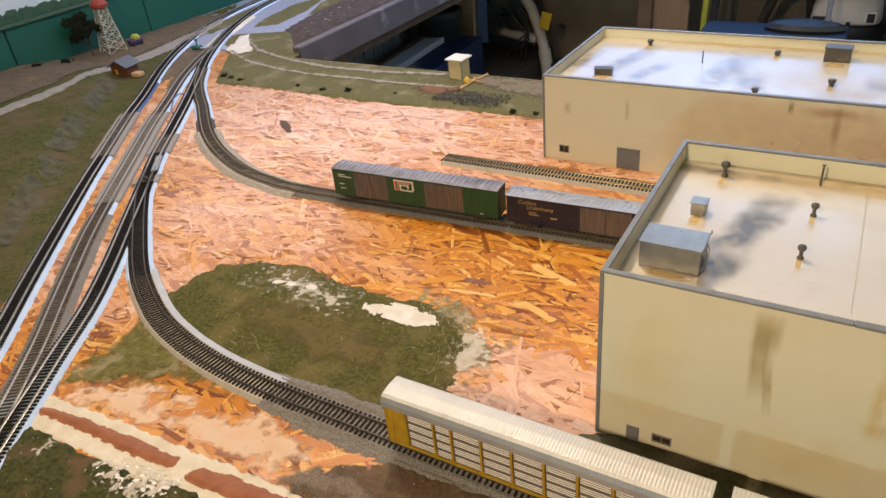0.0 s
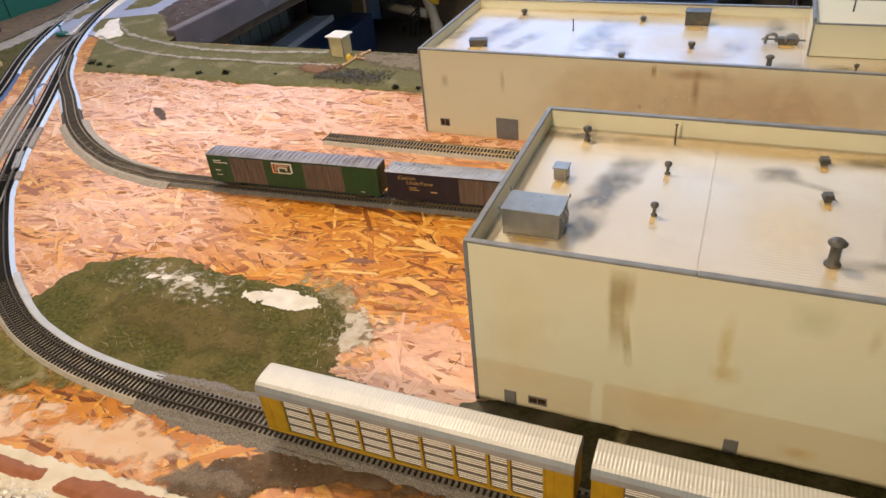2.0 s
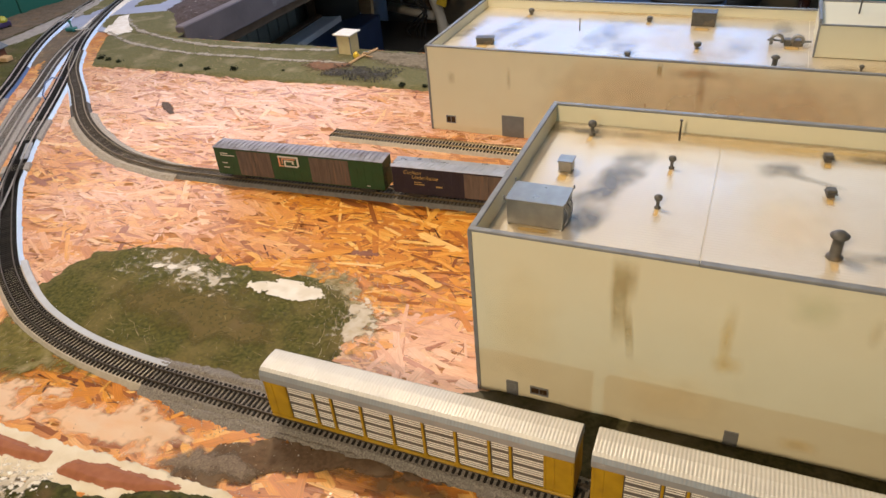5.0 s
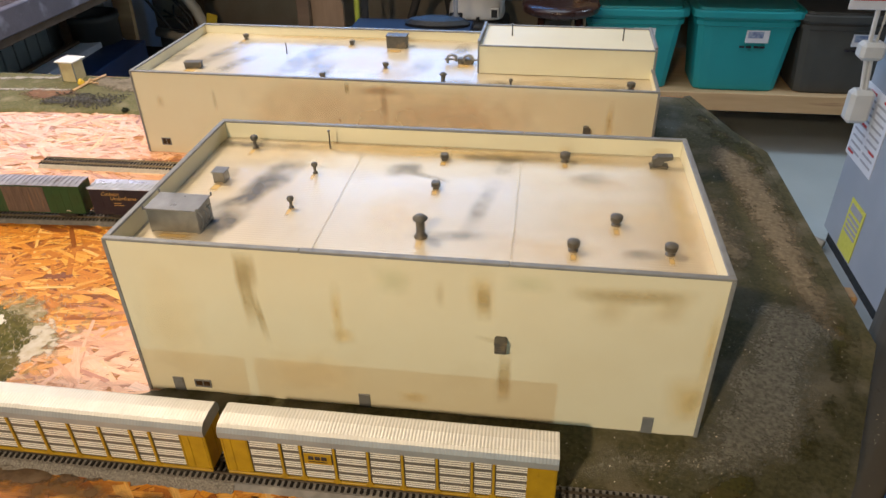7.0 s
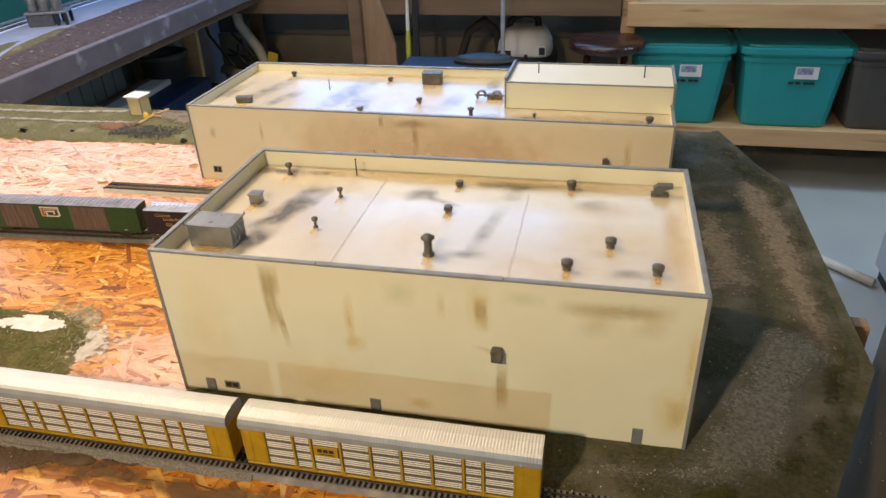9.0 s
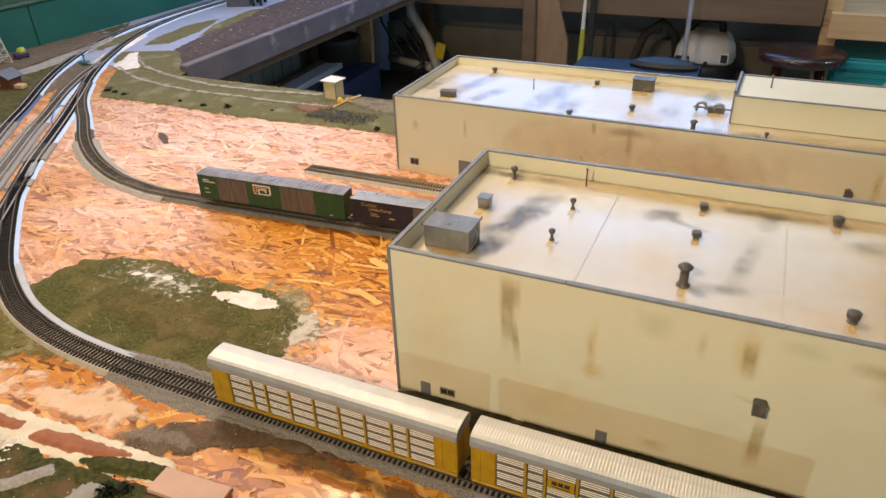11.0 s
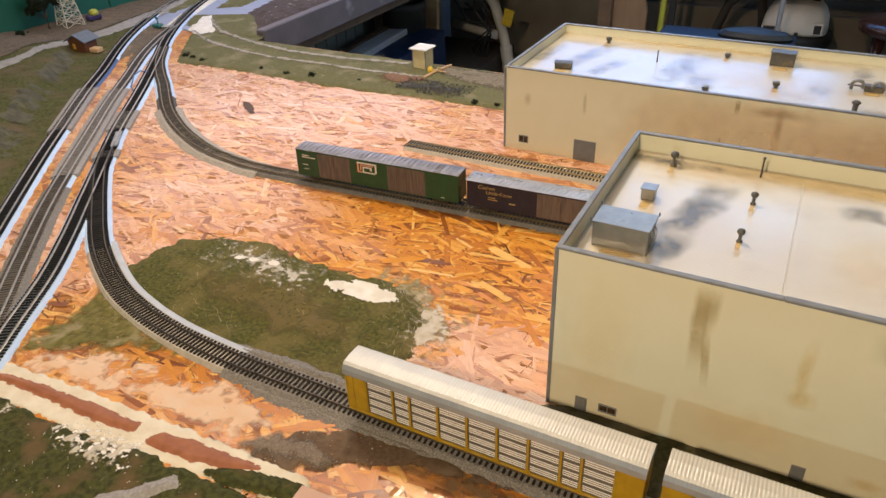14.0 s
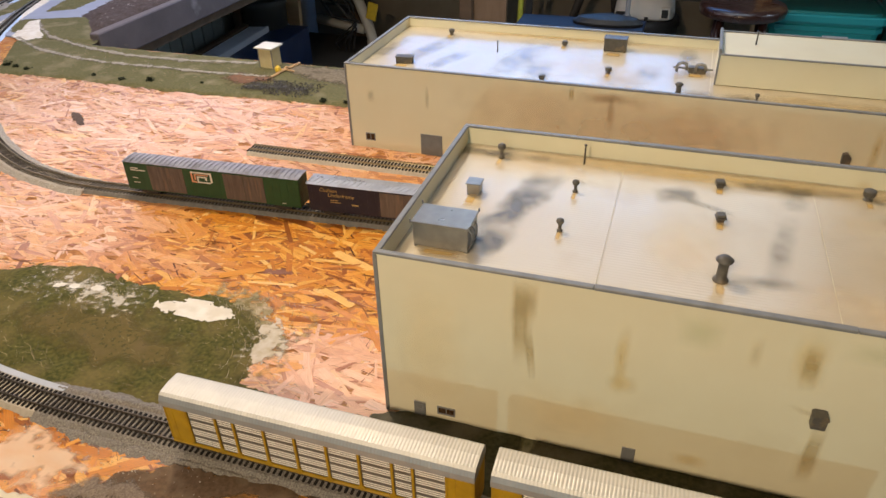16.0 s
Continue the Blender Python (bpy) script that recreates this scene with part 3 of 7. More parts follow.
# ---- the layout table ----
EDGE = [(-1.94, -0.44), (0.30, -0.44), (0.56, -0.36), (0.732, -0.045), (0.824, 0.166), (0.824, 0.70), (0.783, 0.79), (0.729, 0.975), (-1.23, 0.975), (-1.23, 0.98), (-1.94, 0.98)]
table = thing("layout_table", pose(0, 0, 0), "bare oriented strand board model railway table top", "table", kind="structure")
part("board", prism(bmesh.new(), EDGE, -0.018, -0.0005), "osb_core", table, "orange-brown strand board")
bm = bmesh.new()
rim = [Vector((x, y)) for x, y in EDGE[1:8]]
outer, inner = [], []
for a, b, c in zip([rim[0] - Vector((0.1, 0))] + rim[:-1], rim, rim[1:] + [rim[-1] + Vector((-0.05, 0.1))]):
    n = ((b - a).normalized() + (c - b).normalized()).normalized()
    n = Vector((n.y, -n.x))
    outer.append(tuple(b + n * 0.003))
    inner.append(tuple(b - n * 0.012))
prism(bm, [*outer, *inner[::-1]], -0.0185, 0.0024)
part("table_edge", bm, "dirt", table, "dark painted board edge")
bm = bmesh.new()
for x0, x1, y0, y1 in ((-1.85, 0.5, -0.42, -0.38), (-1.2, 0.66, 0.90, 0.94), (0.44, 0.48, -0.38, 0.9), (-1.2, -1.16, -0.38, 0.9)):
    box(bm, x0, x1, y0, y1, -0.11, -0.0185, 0.002)
part("table_frame", bm, "dark_pine", table, "aged lumber frame under the board")
bm = bmesh.new()
for x, y in ((0.40, -0.34), (0.44, 0.86), (-1.12, 0.86), (-1.12, -0.34)):
    box(bm, x, x + 0.038, y, y + 0.038, FLOOR, -0.0185, 0.002)
part("table_legs", bm, "dark_pine", table, "square lumber legs")


# where the bare board is paler: (x, y, half width, half depth, strength, sharpness of the edge)
PALE_ZONES = ((-0.085, 0.016, 0.110, 0.072, 1.15, 5.0), (-0.66, 0.20, 0.22, 0.15, 0.75, 1.6), (-0.42, 0.185, 0.10, 0.05, 0.4, 1.5), (-0.78, 0.58, 0.55, 0.21, 0.95, 2.0), (-0.30, 0.62, 0.40, 0.16, 0.85, 2.0), (-0.52, 0.42, 0.22, 0.07, 0.7, 1.6),
          (-0.44, -0.195, 0.20, 0.035, 0.5, 2.0), (0.15, -0.24, 0.55, 0.10, 0.2, 2.0), (-0.76, 0.0, 0.22, 0.11, 0.85, 1.8), (-1.15, 0.50, 0.25, 0.35, 0.6, 1.5))


def board_paleness(x, y):
    """How pale the wood is at a place, 0 to 1."""
    best = 0.0
    for cx, cy, rx, ry, much, sharp in PALE_ZONES:
        d = 1.0 - math.hypot((x - cx) / rx, (y - cy) / ry)
        best = max(best, much * min(1.0, max(0.0, 0.5 + d * sharp)))
    streak = noise.noise(Vector((x * 9, y * 22, 5))) + 0.6 * noise.noise(Vector((x * 26, y * 60, 9)))
    return min(1.0, max(0.0, best * (0.90 + 1.0 * streak)))


def flakes(count, seed, x0, x1, y0, y1, long, widths, fine=False):
    """Wood strands pressed flat on the board, each a thin ragged blade."""
    rnd = random.Random(seed)
    verts, faces, uvs, pale = [], [], [], []
    for _ in range(count):
        x, y = rnd.uniform(x0, x1), rnd.uniform(y0, y1)
        ln, wd = rnd.uniform(*long), rnd.uniform(*rnd.choice(widths))
        a = rnd.gauss(-0.05, 0.42) if rnd.random() < 0.68 else rnd.uniform(0, 3.14)
        ca, sa = math.cos(a), math.sin(a)
        z, tilt = rnd.uniform(0.00005, 0.00115), rnd.gauss(0, 0.03)
        bend = rnd.uniform(-0.06, 0.06) if wd < 0.004 else 0.0
        shape = [(-0.5, rnd.uniform(-0.3, 0.1)), (-0.47, -0.5), (0.0, -0.5 + bend), (rnd.uniform(0.42, 0.49), -0.5), (0.5, rnd.uniform(-0.2, 0.3)),
                 (rnd.uniform(0.42, 0.49), 0.5), (0.0, 0.5 + bend), (-0.47, 0.42)]
        base = len(verts)
        paleness = board_paleness(x, y) * rnd.uniform(0.75, 1.1)
        if fine and rnd.random() < 0.4 * paleness:
            continue
        for u, v in shape:
            pale.append(paleness)
            verts.append((x + ca * u * ln - sa * v * wd, y + sa * u * ln + ca * v * wd, z + tilt * v * wd))
            uvs.append((u * ln, v * wd))
        faces.append(tuple(range(base, base + 8)))
    data = bpy.data.meshes.new("strands")
    data.from_pydata(verts, [], faces)
    layer = data.uv_layers.new(name="grain")
    for loop in data.loops:
        layer.data[loop.index].uv = uvs[loop.vertex_index]
    data.attributes.new("paleness", "FLOAT", "POINT").data.foreach_set("value", pale)
    return data


def strand_material(name, tones, pale_tones):
    m = bpy.data.materials.new(name)
    m.use_nodes = True
    nt = m.node_tree
    nodes, link = nt.nodes, nt.links.new
    bsdf = nodes["Principled BSDF"]
    rnd = nodes.new("ShaderNodeNewGeometry").outputs["Random Per Island"]
    ramps = []
    for row in (tones, pale_tones):
        ramp = nodes.new("ShaderNodeValToRGB")
        e = ramp.color_ramp.elements
        e[0].position, e[0].color = 0.0, (*row[0][1], 1)
        e[1].position, e[1].color = 1.0, (*row[-1][1], 1)
        for pos, col in row[1:-1]:
            e.new(pos).color = (*col, 1)
        link(rnd, ramp.inputs["Fac"])
        ramps.append(ramp.outputs["Color"])
    attr = nodes.new("ShaderNodeAttribute")
    attr.attribute_name = "paleness"
    both = nodes.new("ShaderNodeMix")
    both.data_type = "RGBA"
    link(attr.outputs["Fac"], both.inputs["Factor"])
    link(ramps[0], both.inputs["A"])
    link(ramps[1], both.inputs["B"])
    uv = nodes.new("ShaderNodeUVMap")
    uv.uv_map = "grain"
    mp = nodes.new("ShaderNodeMapping")
    mp.inputs["Scale"].default_value = (40, 900, 1)
    link(uv.outputs["UV"], mp.inputs["Vector"])
    grain = nodes.new("ShaderNodeTexNoise")
    grain.inputs["Scale"].default_value, grain.inputs["Detail"].default_value = 1.0, 3
    link(mp.outputs["Vector"], grain.inputs["Vector"])
    mul = nodes.new("ShaderNodeMapRange")
    mul.inputs["From Min"].default_value, mul.inputs["From Max"].default_value = 0.3, 0.7
    mul.inputs["To Min"].default_value, mul.inputs["To Max"].default_value = 0.70, 1.12
    link(grain.outputs["Fac"], mul.inputs["Value"])
    hsv = nodes.new("ShaderNodeHueSaturation")
    link(both.outputs["Result"], hsv.inputs["Color"])
    link(mul.outputs["Result"], hsv.inputs["Value"])
    link(hsv.outputs["Color"], bsdf.inputs["Base Color"])
    bump = nodes.new("ShaderNodeBump")
    bump.inputs["Strength"].default_value, bump.inputs["Distance"].default_value = 0.45, 0.0006
    link(grain.outputs["Fac"], bump.inputs["Height"])
    link(bump.outputs["Normal"], bsdf.inputs["Normal"])
    bsdf.inputs["Roughness"].default_value = 0.5
    bsdf.inputs["Specular IOR Level"].default_value = 0.15
    bsdf.inputs["Coat Weight"].default_value, bsdf.inputs["Coat Roughness"].default_value, bsdf.inputs["Coat IOR"].default_value = 0.6, 0.22, 1.6
    return m


M["strands"] = strand_material("wood_strands", ((0, (0.22, 0.062, 0.008)), (0.10, (0.40, 0.125, 0.013)), (0.24, (0.58, 0.205, 0.020)), (0.5, (0.70, 0.275, 0.028)), (0.78, (0.80, 0.37, 0.048)), (0.93, (0.86, 0.47, 0.10)), (1, (0.90, 0.56, 0.18))),
                               ((0, (0.48, 0.20, 0.115)), (0.06, (0.66, 0.335, 0.205)), (0.13, (0.79, 0.44, 0.28)), (0.45, (0.83, 0.485, 0.315)), (0.80, (0.85, 0.52, 0.355)), (1, (0.88, 0.62, 0.47))))
M["splinters"] = strand_material("wood_splinters", ((0, (0.07, 0.022, 0.006)), (0.35, (0.15, 0.045, 0.010)), (0.75, (0.30, 0.10, 0.016)), (1, (0.55, 0.24, 0.06))),
                                 ((0, (0.20, 0.075, 0.035)), (0.4, (0.36, 0.15, 0.075)), (0.8, (0.58, 0.30, 0.18)), (1, (0.80, 0.55, 0.42))))
for name, material, count, long, widths, label in (("strands", "strands", 24000, (0.022, 0.085), ((0.002, 0.005), (0.004, 0.010), (0.006, 0.014)), "pressed wood strands of the board"),
                                                   ("splinters", "splinters", 16000, (0.005, 0.036), ((0.0003, 0.0009), (0.0005, 0.0014), (0.0008, 0.0026)), "thin dark splinters in the board")):
    data = flakes(count, 11 + len(name), -1.62, 0.64, -0.43, 0.93, long, widths, name == "splinters")
    data.materials.append(M[material])
    strands = new(name, data)
    strands.parent = table
    tagged(strands, label, kind="stuff")
patch("board_scar", [(-0.938, 0.580), (-0.918, 0.580), (-0.888, 0.558), (-0.864, 0.532), (-0.873, 0.525), (-0.905, 0.545), (-0.930, 0.566)], 0.0016, 0.0008, 0.0025, 0.0025, "scar", "dark scar in the bare board", "stain", 90, base=0.0014, ragged_scale=110)
patch("board_scar", [(-0.905, 0.500), (-0.890, 0.498), (-0.885, 0.492), (-0.902, 0.493)], 0.002, 0.0008, 0.002, 0.002, "scar", "small dark scar in the bare board", "stain", 91, base=0.0014, ragged_scale=110)

# ---- ground cover ----
def surface(ob):
    """Height of a laid surface under a place."""
    bpy.context.view_layer.update()

    def height(x, y, missing=0.0015):
        hit, at, _, _ = ob.ray_cast(Vector((x, y, 0.3)), Vector((0, 0, -1)))
        return max(at.z, missing) if hit else missing
    return height


def drape(ob, height, lift):
    for v in ob.data.vertices:
        v.co.z = height(v.co.x, v.co.y) + lift
    return ob


def scratches(areas, height, material, label, seed, wide=(0.00025, 0.0007)):
    """Fine curved strokes, as left by a dry brush or a scraper: areas of (x, y, spread x, spread y, angle, count)."""
    rnd = random.Random(seed)
    verts, faces = [], []
    for cx, cy, sx, sy, angle, count in areas:
        for _ in range(count):
            x, y = rnd.gauss(cx, sx), rnd.gauss(cy, sy)
            a, turn = math.radians(rnd.gauss(angle, 24)), rnd.gauss(0, 0.14)
            ln, w = rnd.uniform(0.004, 0.016), rnd.uniform(*wide)
            base = len(verts)
            for k in range(5):
                u = (k / 4 - 0.5) * ln
                b = a + turn * (k / 4 - 0.5)
                px, py = x + math.cos(b) * u, y + math.sin(b) * u
                q = w * math.sin(math.pi * (0.1 + 0.8 * k / 4)) / 2
                for s in (-1, 1):
                    qx, qy = px - s * math.sin(b) * q, py + s * math.cos(b) * q
                    verts.append((qx, qy, height(qx, qy) + 0.0009))
            faces += [(base + 2 * k, base + 2 * k + 2, base + 2 * k + 3, base + 2 * k + 1) for k in range(4)]
    data = bpy.data.meshes.new("scratches")
    data.from_pydata(verts, [], faces)
    data.materials.append(M[material])
    return tagged(new("scratches", data), label, "ground cover", "", "stuff")


def crumbs(areas, height, material, label, seed, size=(0.0005, 0.0014)):
    """Loose grains: areas of (x0, x1, y0, y1, count)."""
    rnd = random.Random(seed)
    verts, faces = [], []
    for x0, x1, y0, y1, count in areas:
        for _ in range(count):
            x, y, r = rnd.uniform(x0, x1), rnd.uniform(y0, y1), rnd.uniform(*size) * rnd.uniform(0.5, 1)
            z = height(x, y)
            base = len(verts)
            for d in ((1, 0, 0), (0, 1, 0), (-1, 0, 0), (0, -1, 0), (0, 0, 1), (0, 0, -1)):
                verts.append(tuple(Vector((x, y, z + r * 0.4)) + Vector(d) * r * rnd.uniform(0.5, 1.3)))
            faces += [(base + a, base + b, base + c) for a, b, c in ((0, 1, 4), (1, 2, 4), (2, 3, 4), (3, 0, 4), (1, 0, 5), (2, 1, 5), (3, 2, 5), (0, 3, 5))]
    data = bpy.data.meshes.new("crumbs")
    data.from_pydata(verts, [], faces)
    data.materials.append(M[material])
    return tagged(new("crumbs", data), label, "ground cover", "", "stuff")


mound = patch("ground_mound", [(-0.66, -0.05), (-0.645, 0.02), (-0.634, 0.082), (-0.573, 0.113), (-0.492, 0.130), (-0.416, 0.112), (-0.339, 0.114), (-0.27, 0.122),
      (-0.219, 0.11), (-0.18, 0.065), (-0.165, 0.010), (-0.165, -0.014), (-0.123, -0.02), (-0.06, -0.026), (0.0, -0.024), (0.05, -0.02), (0.05, -0.11), (-0.40, -0.11), (-0.55, -0.085)],
      0.0045, 0.004, 0.03, 0.008, "grass", "olive static-grass mound beside the curved track", "ground cover", 1, 0.0020, 30,
      shape=lambda x, y: 0.008 * math.exp(-((x + 0.45) / 0.10) ** 2 - ((y - 0.03) / 0.06) ** 2))
# soil in place of turf, partly to darken the shaded strip behind the autoracks
patch("dark_soil", [(-0.02, -0.095), (-0.015, -0.02), (0.02, 0.01), (0.62, 0.02), (0.62, -0.10)], 0.0045, 0.0045, 0.02, 0.006, "dirt", "brown soil, darker than turf for shade, between the track and the warehouse", "ground cover", 81, 0.0012, 40)
on_mound = surface(mound)
drape(patch("brown_turf", [(-0.52, 0.02), (-0.44, 0.05), (-0.36, 0.06), (-0.28, 0.04), (-0.24, 0.0), (-0.27, -0.05), (-0.36, -0.065), (-0.45, -0.04), (-0.52, -0.02)], 0.004, 0.0009, 0.05, 0.015, "brown_turf",
      "worn brown turf on the grass mound", "ground cover", 92, ragged_scale=30), on_mound, 0.0006)
drape(patch("plaster_smear", [(-0.555, 0.086), (-0.50, 0.097), (-0.43, 0.092), (-0.37, 0.075), (-0.375, 0.045), (-0.41, 0.035), (-0.44, 0.048), (-0.50, 0.055)], 0.0022, 0.0009, 0.035, 0.020, "thin_plaster",
      "thin scraped plaster haze on the grass mound", "plaster", 2, ragged_scale=55), on_mound, 0.0007)
for k, (x, y, r) in enumerate(((-0.495, 0.066, 0.004), (-0.474, 0.069, 0.004), (-0.442, 0.074, 0.005))):
    drape(patch("plaster_blob", [(x + r * math.cos(a), y + 0.6 * r * math.sin(a)) for a in np.arange(0, 6.2, 0.6)], 0.0014, 0.0015, 0.004, 0.003, "plaster",
          "small white plaster blob on the grass mound", "plaster", 60 + k, ragged_scale=120), on_mound, 0.0014)
drape(patch("plaster_smear", [(-0.347, 0.070), (-0.322, 0.078), (-0.304, 0.092), (-0.284, 0.092), (-0.269, 0.082), (-0.250, 0.084), (-0.240, 0.074), (-0.262, 0.062), (-0.292, 0.063), (-0.317, 0.062)],
      0.0014, 0.0014, 0.003, 0.011, "plaster", "bright white plaster patch on the grass mound", "plaster", 3, ragged_scale=75), on_mound, 0.0012)
drape(patch("plaster_smear", [(-0.205, 0.075), (-0.185, 0.092), (-0.165, 0.075), (-0.150, 0.049), (-0.152, 0.027), (-0.172, 0.004), (-0.192, 0.022), (-0.188, 0.046)], 0.0018, 0.0014, 0.010, 0.012, "thin_plaster",
      "white plaster smear at the edge of the grass", "plaster", 4, ragged_scale=90), on_mound, 0.0014)
patch("thin_turf", [(-0.29, 0.140), (-0.214, 0.140), (-0.172, 0.095), (-0.138, 0.065), (-0.14, 0.016), (-0.19, 0.0), (-0.21, 0.06), (-0.3, 0.1)], 0.003, 0.0008, 0.04, 0.018, "scraped_turf",
      "thin scraped turf on bare board", "ground cover", 5, base=0.0016, ragged_scale=60)
patch("thin_turf", [(-0.62, -0.142), (-0.64, -0.20), (-0.605, -0.200), (-0.566, -0.190), (-0.517, -0.165), (-0.483, -0.140), (-0.40, -0.130), (-0.50, -0.10), (-0.64, -0.065)], 0.0045, 0.0008, 0.022, 0.016,
      "thin_grass", "thin olive turf with bare patches outside the curve", "ground cover", 6, base=0.0016, ragged_scale=40)
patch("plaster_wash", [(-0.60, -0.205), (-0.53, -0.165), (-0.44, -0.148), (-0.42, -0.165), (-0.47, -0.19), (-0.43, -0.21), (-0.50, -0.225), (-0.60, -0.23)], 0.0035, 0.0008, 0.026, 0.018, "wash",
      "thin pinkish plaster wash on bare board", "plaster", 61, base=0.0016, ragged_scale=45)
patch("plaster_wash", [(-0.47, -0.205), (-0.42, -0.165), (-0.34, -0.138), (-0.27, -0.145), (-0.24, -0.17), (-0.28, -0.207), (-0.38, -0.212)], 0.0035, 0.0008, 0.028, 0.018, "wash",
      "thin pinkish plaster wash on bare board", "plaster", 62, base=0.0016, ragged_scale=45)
patch("gravel_dirt", [(-0.290, -0.212), (-0.265, -0.190), (-0.235, -0.172), (-0.195, -0.160), (-0.15, -0.180), (-0.165, -0.200), (-0.21, -0.203), (-0.245, -0.214)], 0.0025, 0.0014, 0.020, 0.010, "grey_dirt",
      "grey gravelly dirt along the ballast", "ground cover", 64, 0.0008, 90, base=0.0030)
patch("dirt_bank", [(-0.255, -0.212), (-0.225, -0.165), (-0.17, -0.132), (-0.10, -0.126), (0.03, -0.128), (0.01, -0.145), (-0.06, -0.152), (-0.10, -0.160), (-0.142, -0.176), (-0.175, -0.205), (-0.215, -0.220)], 0.003, 0.003, 0.010, 0.007, "bank_dirt",
      "brown dirt along the ballast", "ground cover", 7, 0.001, 60)
patch("plaster_strip", [(-0.63, -0.25), (-0.617, -0.226), (-0.501, -0.217), (-0.362, -0.212), (-0.27, -0.208), (-0.17, -0.206), (-0.155, -0.24), (-0.252, -0.252), (-0.301, -0.257), (-0.358, -0.262), (-0.415, -0.270), (-0.489, -0.270), (-0.577, -0.275)],
      0.0014, 0.0020, 0.004, 0.0032, "strip_plaster", "off-white plaster road base", "plaster", 8, 0.0006, 80, ragged_scale=60)
for k, (x, y, ln, w) in enumerate(((-0.452, -0.276, 0.016, 0.004), (-0.428, -0.279, 0.022, 0.005), (-0.408, -0.281, 0.026, 0.004), (-0.386, -0.276, 0.030, 0.008), (-0.365, -0.270, 0.022, 0.006), (-0.53, -0.286, 0.020, 0.006))):
    patch("plaster_drip", [(x - w, y + ln * 0.5), (x + w, y + ln * 0.5), (x + w * 0.2, y - ln * 0.5), (x - w * 1.4, y - ln * 0.45)], 0.0018, 0.0012, 0.004, 0.005, "thin_plaster",
          "white plaster run over the turf", "plaster", 65 + k, base=0.0068, ragged_scale=110)
patch("clay_strip", [(-0.60, -0.2475), (-0.564, -0.2400), (-0.529, -0.2365), (-0.439, -0.2315), (-0.383, -0.231), (-0.380, -0.239), (-0.424, -0.2455), (-0.464, -0.2455), (-0.545, -0.2465), (-0.583, -0.2495)],
      0.0015, 0.0020, 0.003, 0.0018, "clay", "red clay paint on the plaster strip", "ground cover", 9, base=0.0032)
patch("clay_strip", [(-0.356, -0.244), (-0.35, -0.230), (-0.315, -0.224), (-0.277, -0.222), (-0.225, -0.221), (-0.262, -0.236), (-0.30, -0.242)], 0.0015, 0.0020, 0.003, 0.0018,
      "clay", "red clay paint on the plaster strip", "ground cover", 10, base=0.0032)
patch("front_turf", [(-0.66, -0.30), (-0.62, -0.262), (-0.577, -0.268), (-0.489, -0.266), (-0.415, -0.265), (-0.358, -0.256), (-0.301, -0.253), (-0.24, -0.250), (-0.16, -0.245), (-0.10, -0.26), (-0.09, -0.43), (-0.66, -0.43)],
      0.004, 0.005, 0.01, 0.008, "front_grass", "dark green and brown turf with small stones", "ground cover", 12, 0.0025, 40)
patch("strip_turf", [(-0.270, -0.246), (-0.240, -0.231), (-0.174, -0.219), (-0.160, -0.231), (-0.205, -0.242), (-0.245, -0.249)], 0.0016, 0.002, 0.003, 0.0025, "front_grass",
      "dark turf on the plaster strip", "ground cover", 13, base=0.0034)
# this band paints the autoracks' shadow along the track, together with grime
patch("soiled_board", [(-0.12, -0.150), (-0.05, -0.138), (0.62, -0.138), (0.62, -0.23), (0.22, -0.22), (0.10, -0.180), (0.0, -0.165), (-0.10, -0.165)], 0.004, 0.0008, 0.020, 0.012, "grime_and_shadow",
      "brown grime and painted railcar shadow on bare board", "stain", 97, base=0.0016, ragged_scale=30)
patch("plaster_run", [(-0.435, -0.262), (-0.39, -0.258), (-0.345, -0.254), (-0.350, -0.272), (-0.368, -0.290), (-0.40, -0.285), (-0.448, -0.290)], 0.0014, 0.0012, 0.030, 0.006, "lace_plaster",
      "white plaster run in holes over the turf", "plaster", 93, base=0.0070, ragged_scale=90)
patch("model_path", [(-0.291, -0.269), (-0.282, -0.276), (-0.309, -0.306), (-0.333, -0.326), (-0.340, -0.318), (-0.321, -0.302)], 0.0016, 0.0016, 0.003, 0.0022, "grey_bed", "grey gravel path on the turf", "path", 94, base=0.0066, ragged_scale=80)
patch("right_ground", [(0.50, -0.14), (0.585, -0.02), (0.59, 0.06), (0.58, 0.30), (0.56, 0.57), (0.59, 0.62), (0.60, 0.97), (0.722, 0.97), (0.78, 0.79), (0.818, 0.70), (0.820, 0.168), (0.728, -0.042),
      (0.555, -0.355), (0.30, -0.43), (0.25, -0.17)], 0.006, 0.004, 0.012, 0.004, "dirt", "dark olive-brown ground round the warehouses", "ground cover", 14, 0.0012, 30, snap=True)
patch("right_turf", [(0.46, -0.15), (0.60, -0.05), (0.70, -0.02), (0.775, 0.10), (0.80, 0.17), (0.81, 0.70), (0.77, 0.79), (0.71, 0.965), (0.75, 0.60), (0.80, 0.30), (0.74, 0.08), (0.62, -0.10), (0.55, -0.33), (0.32, -0.42)],
      0.006, 0.0008, 0.03, 0.022, "soft_grass", "thin olive turf along the table edge", "ground cover", 15, base=0.0050, ragged_scale=22)
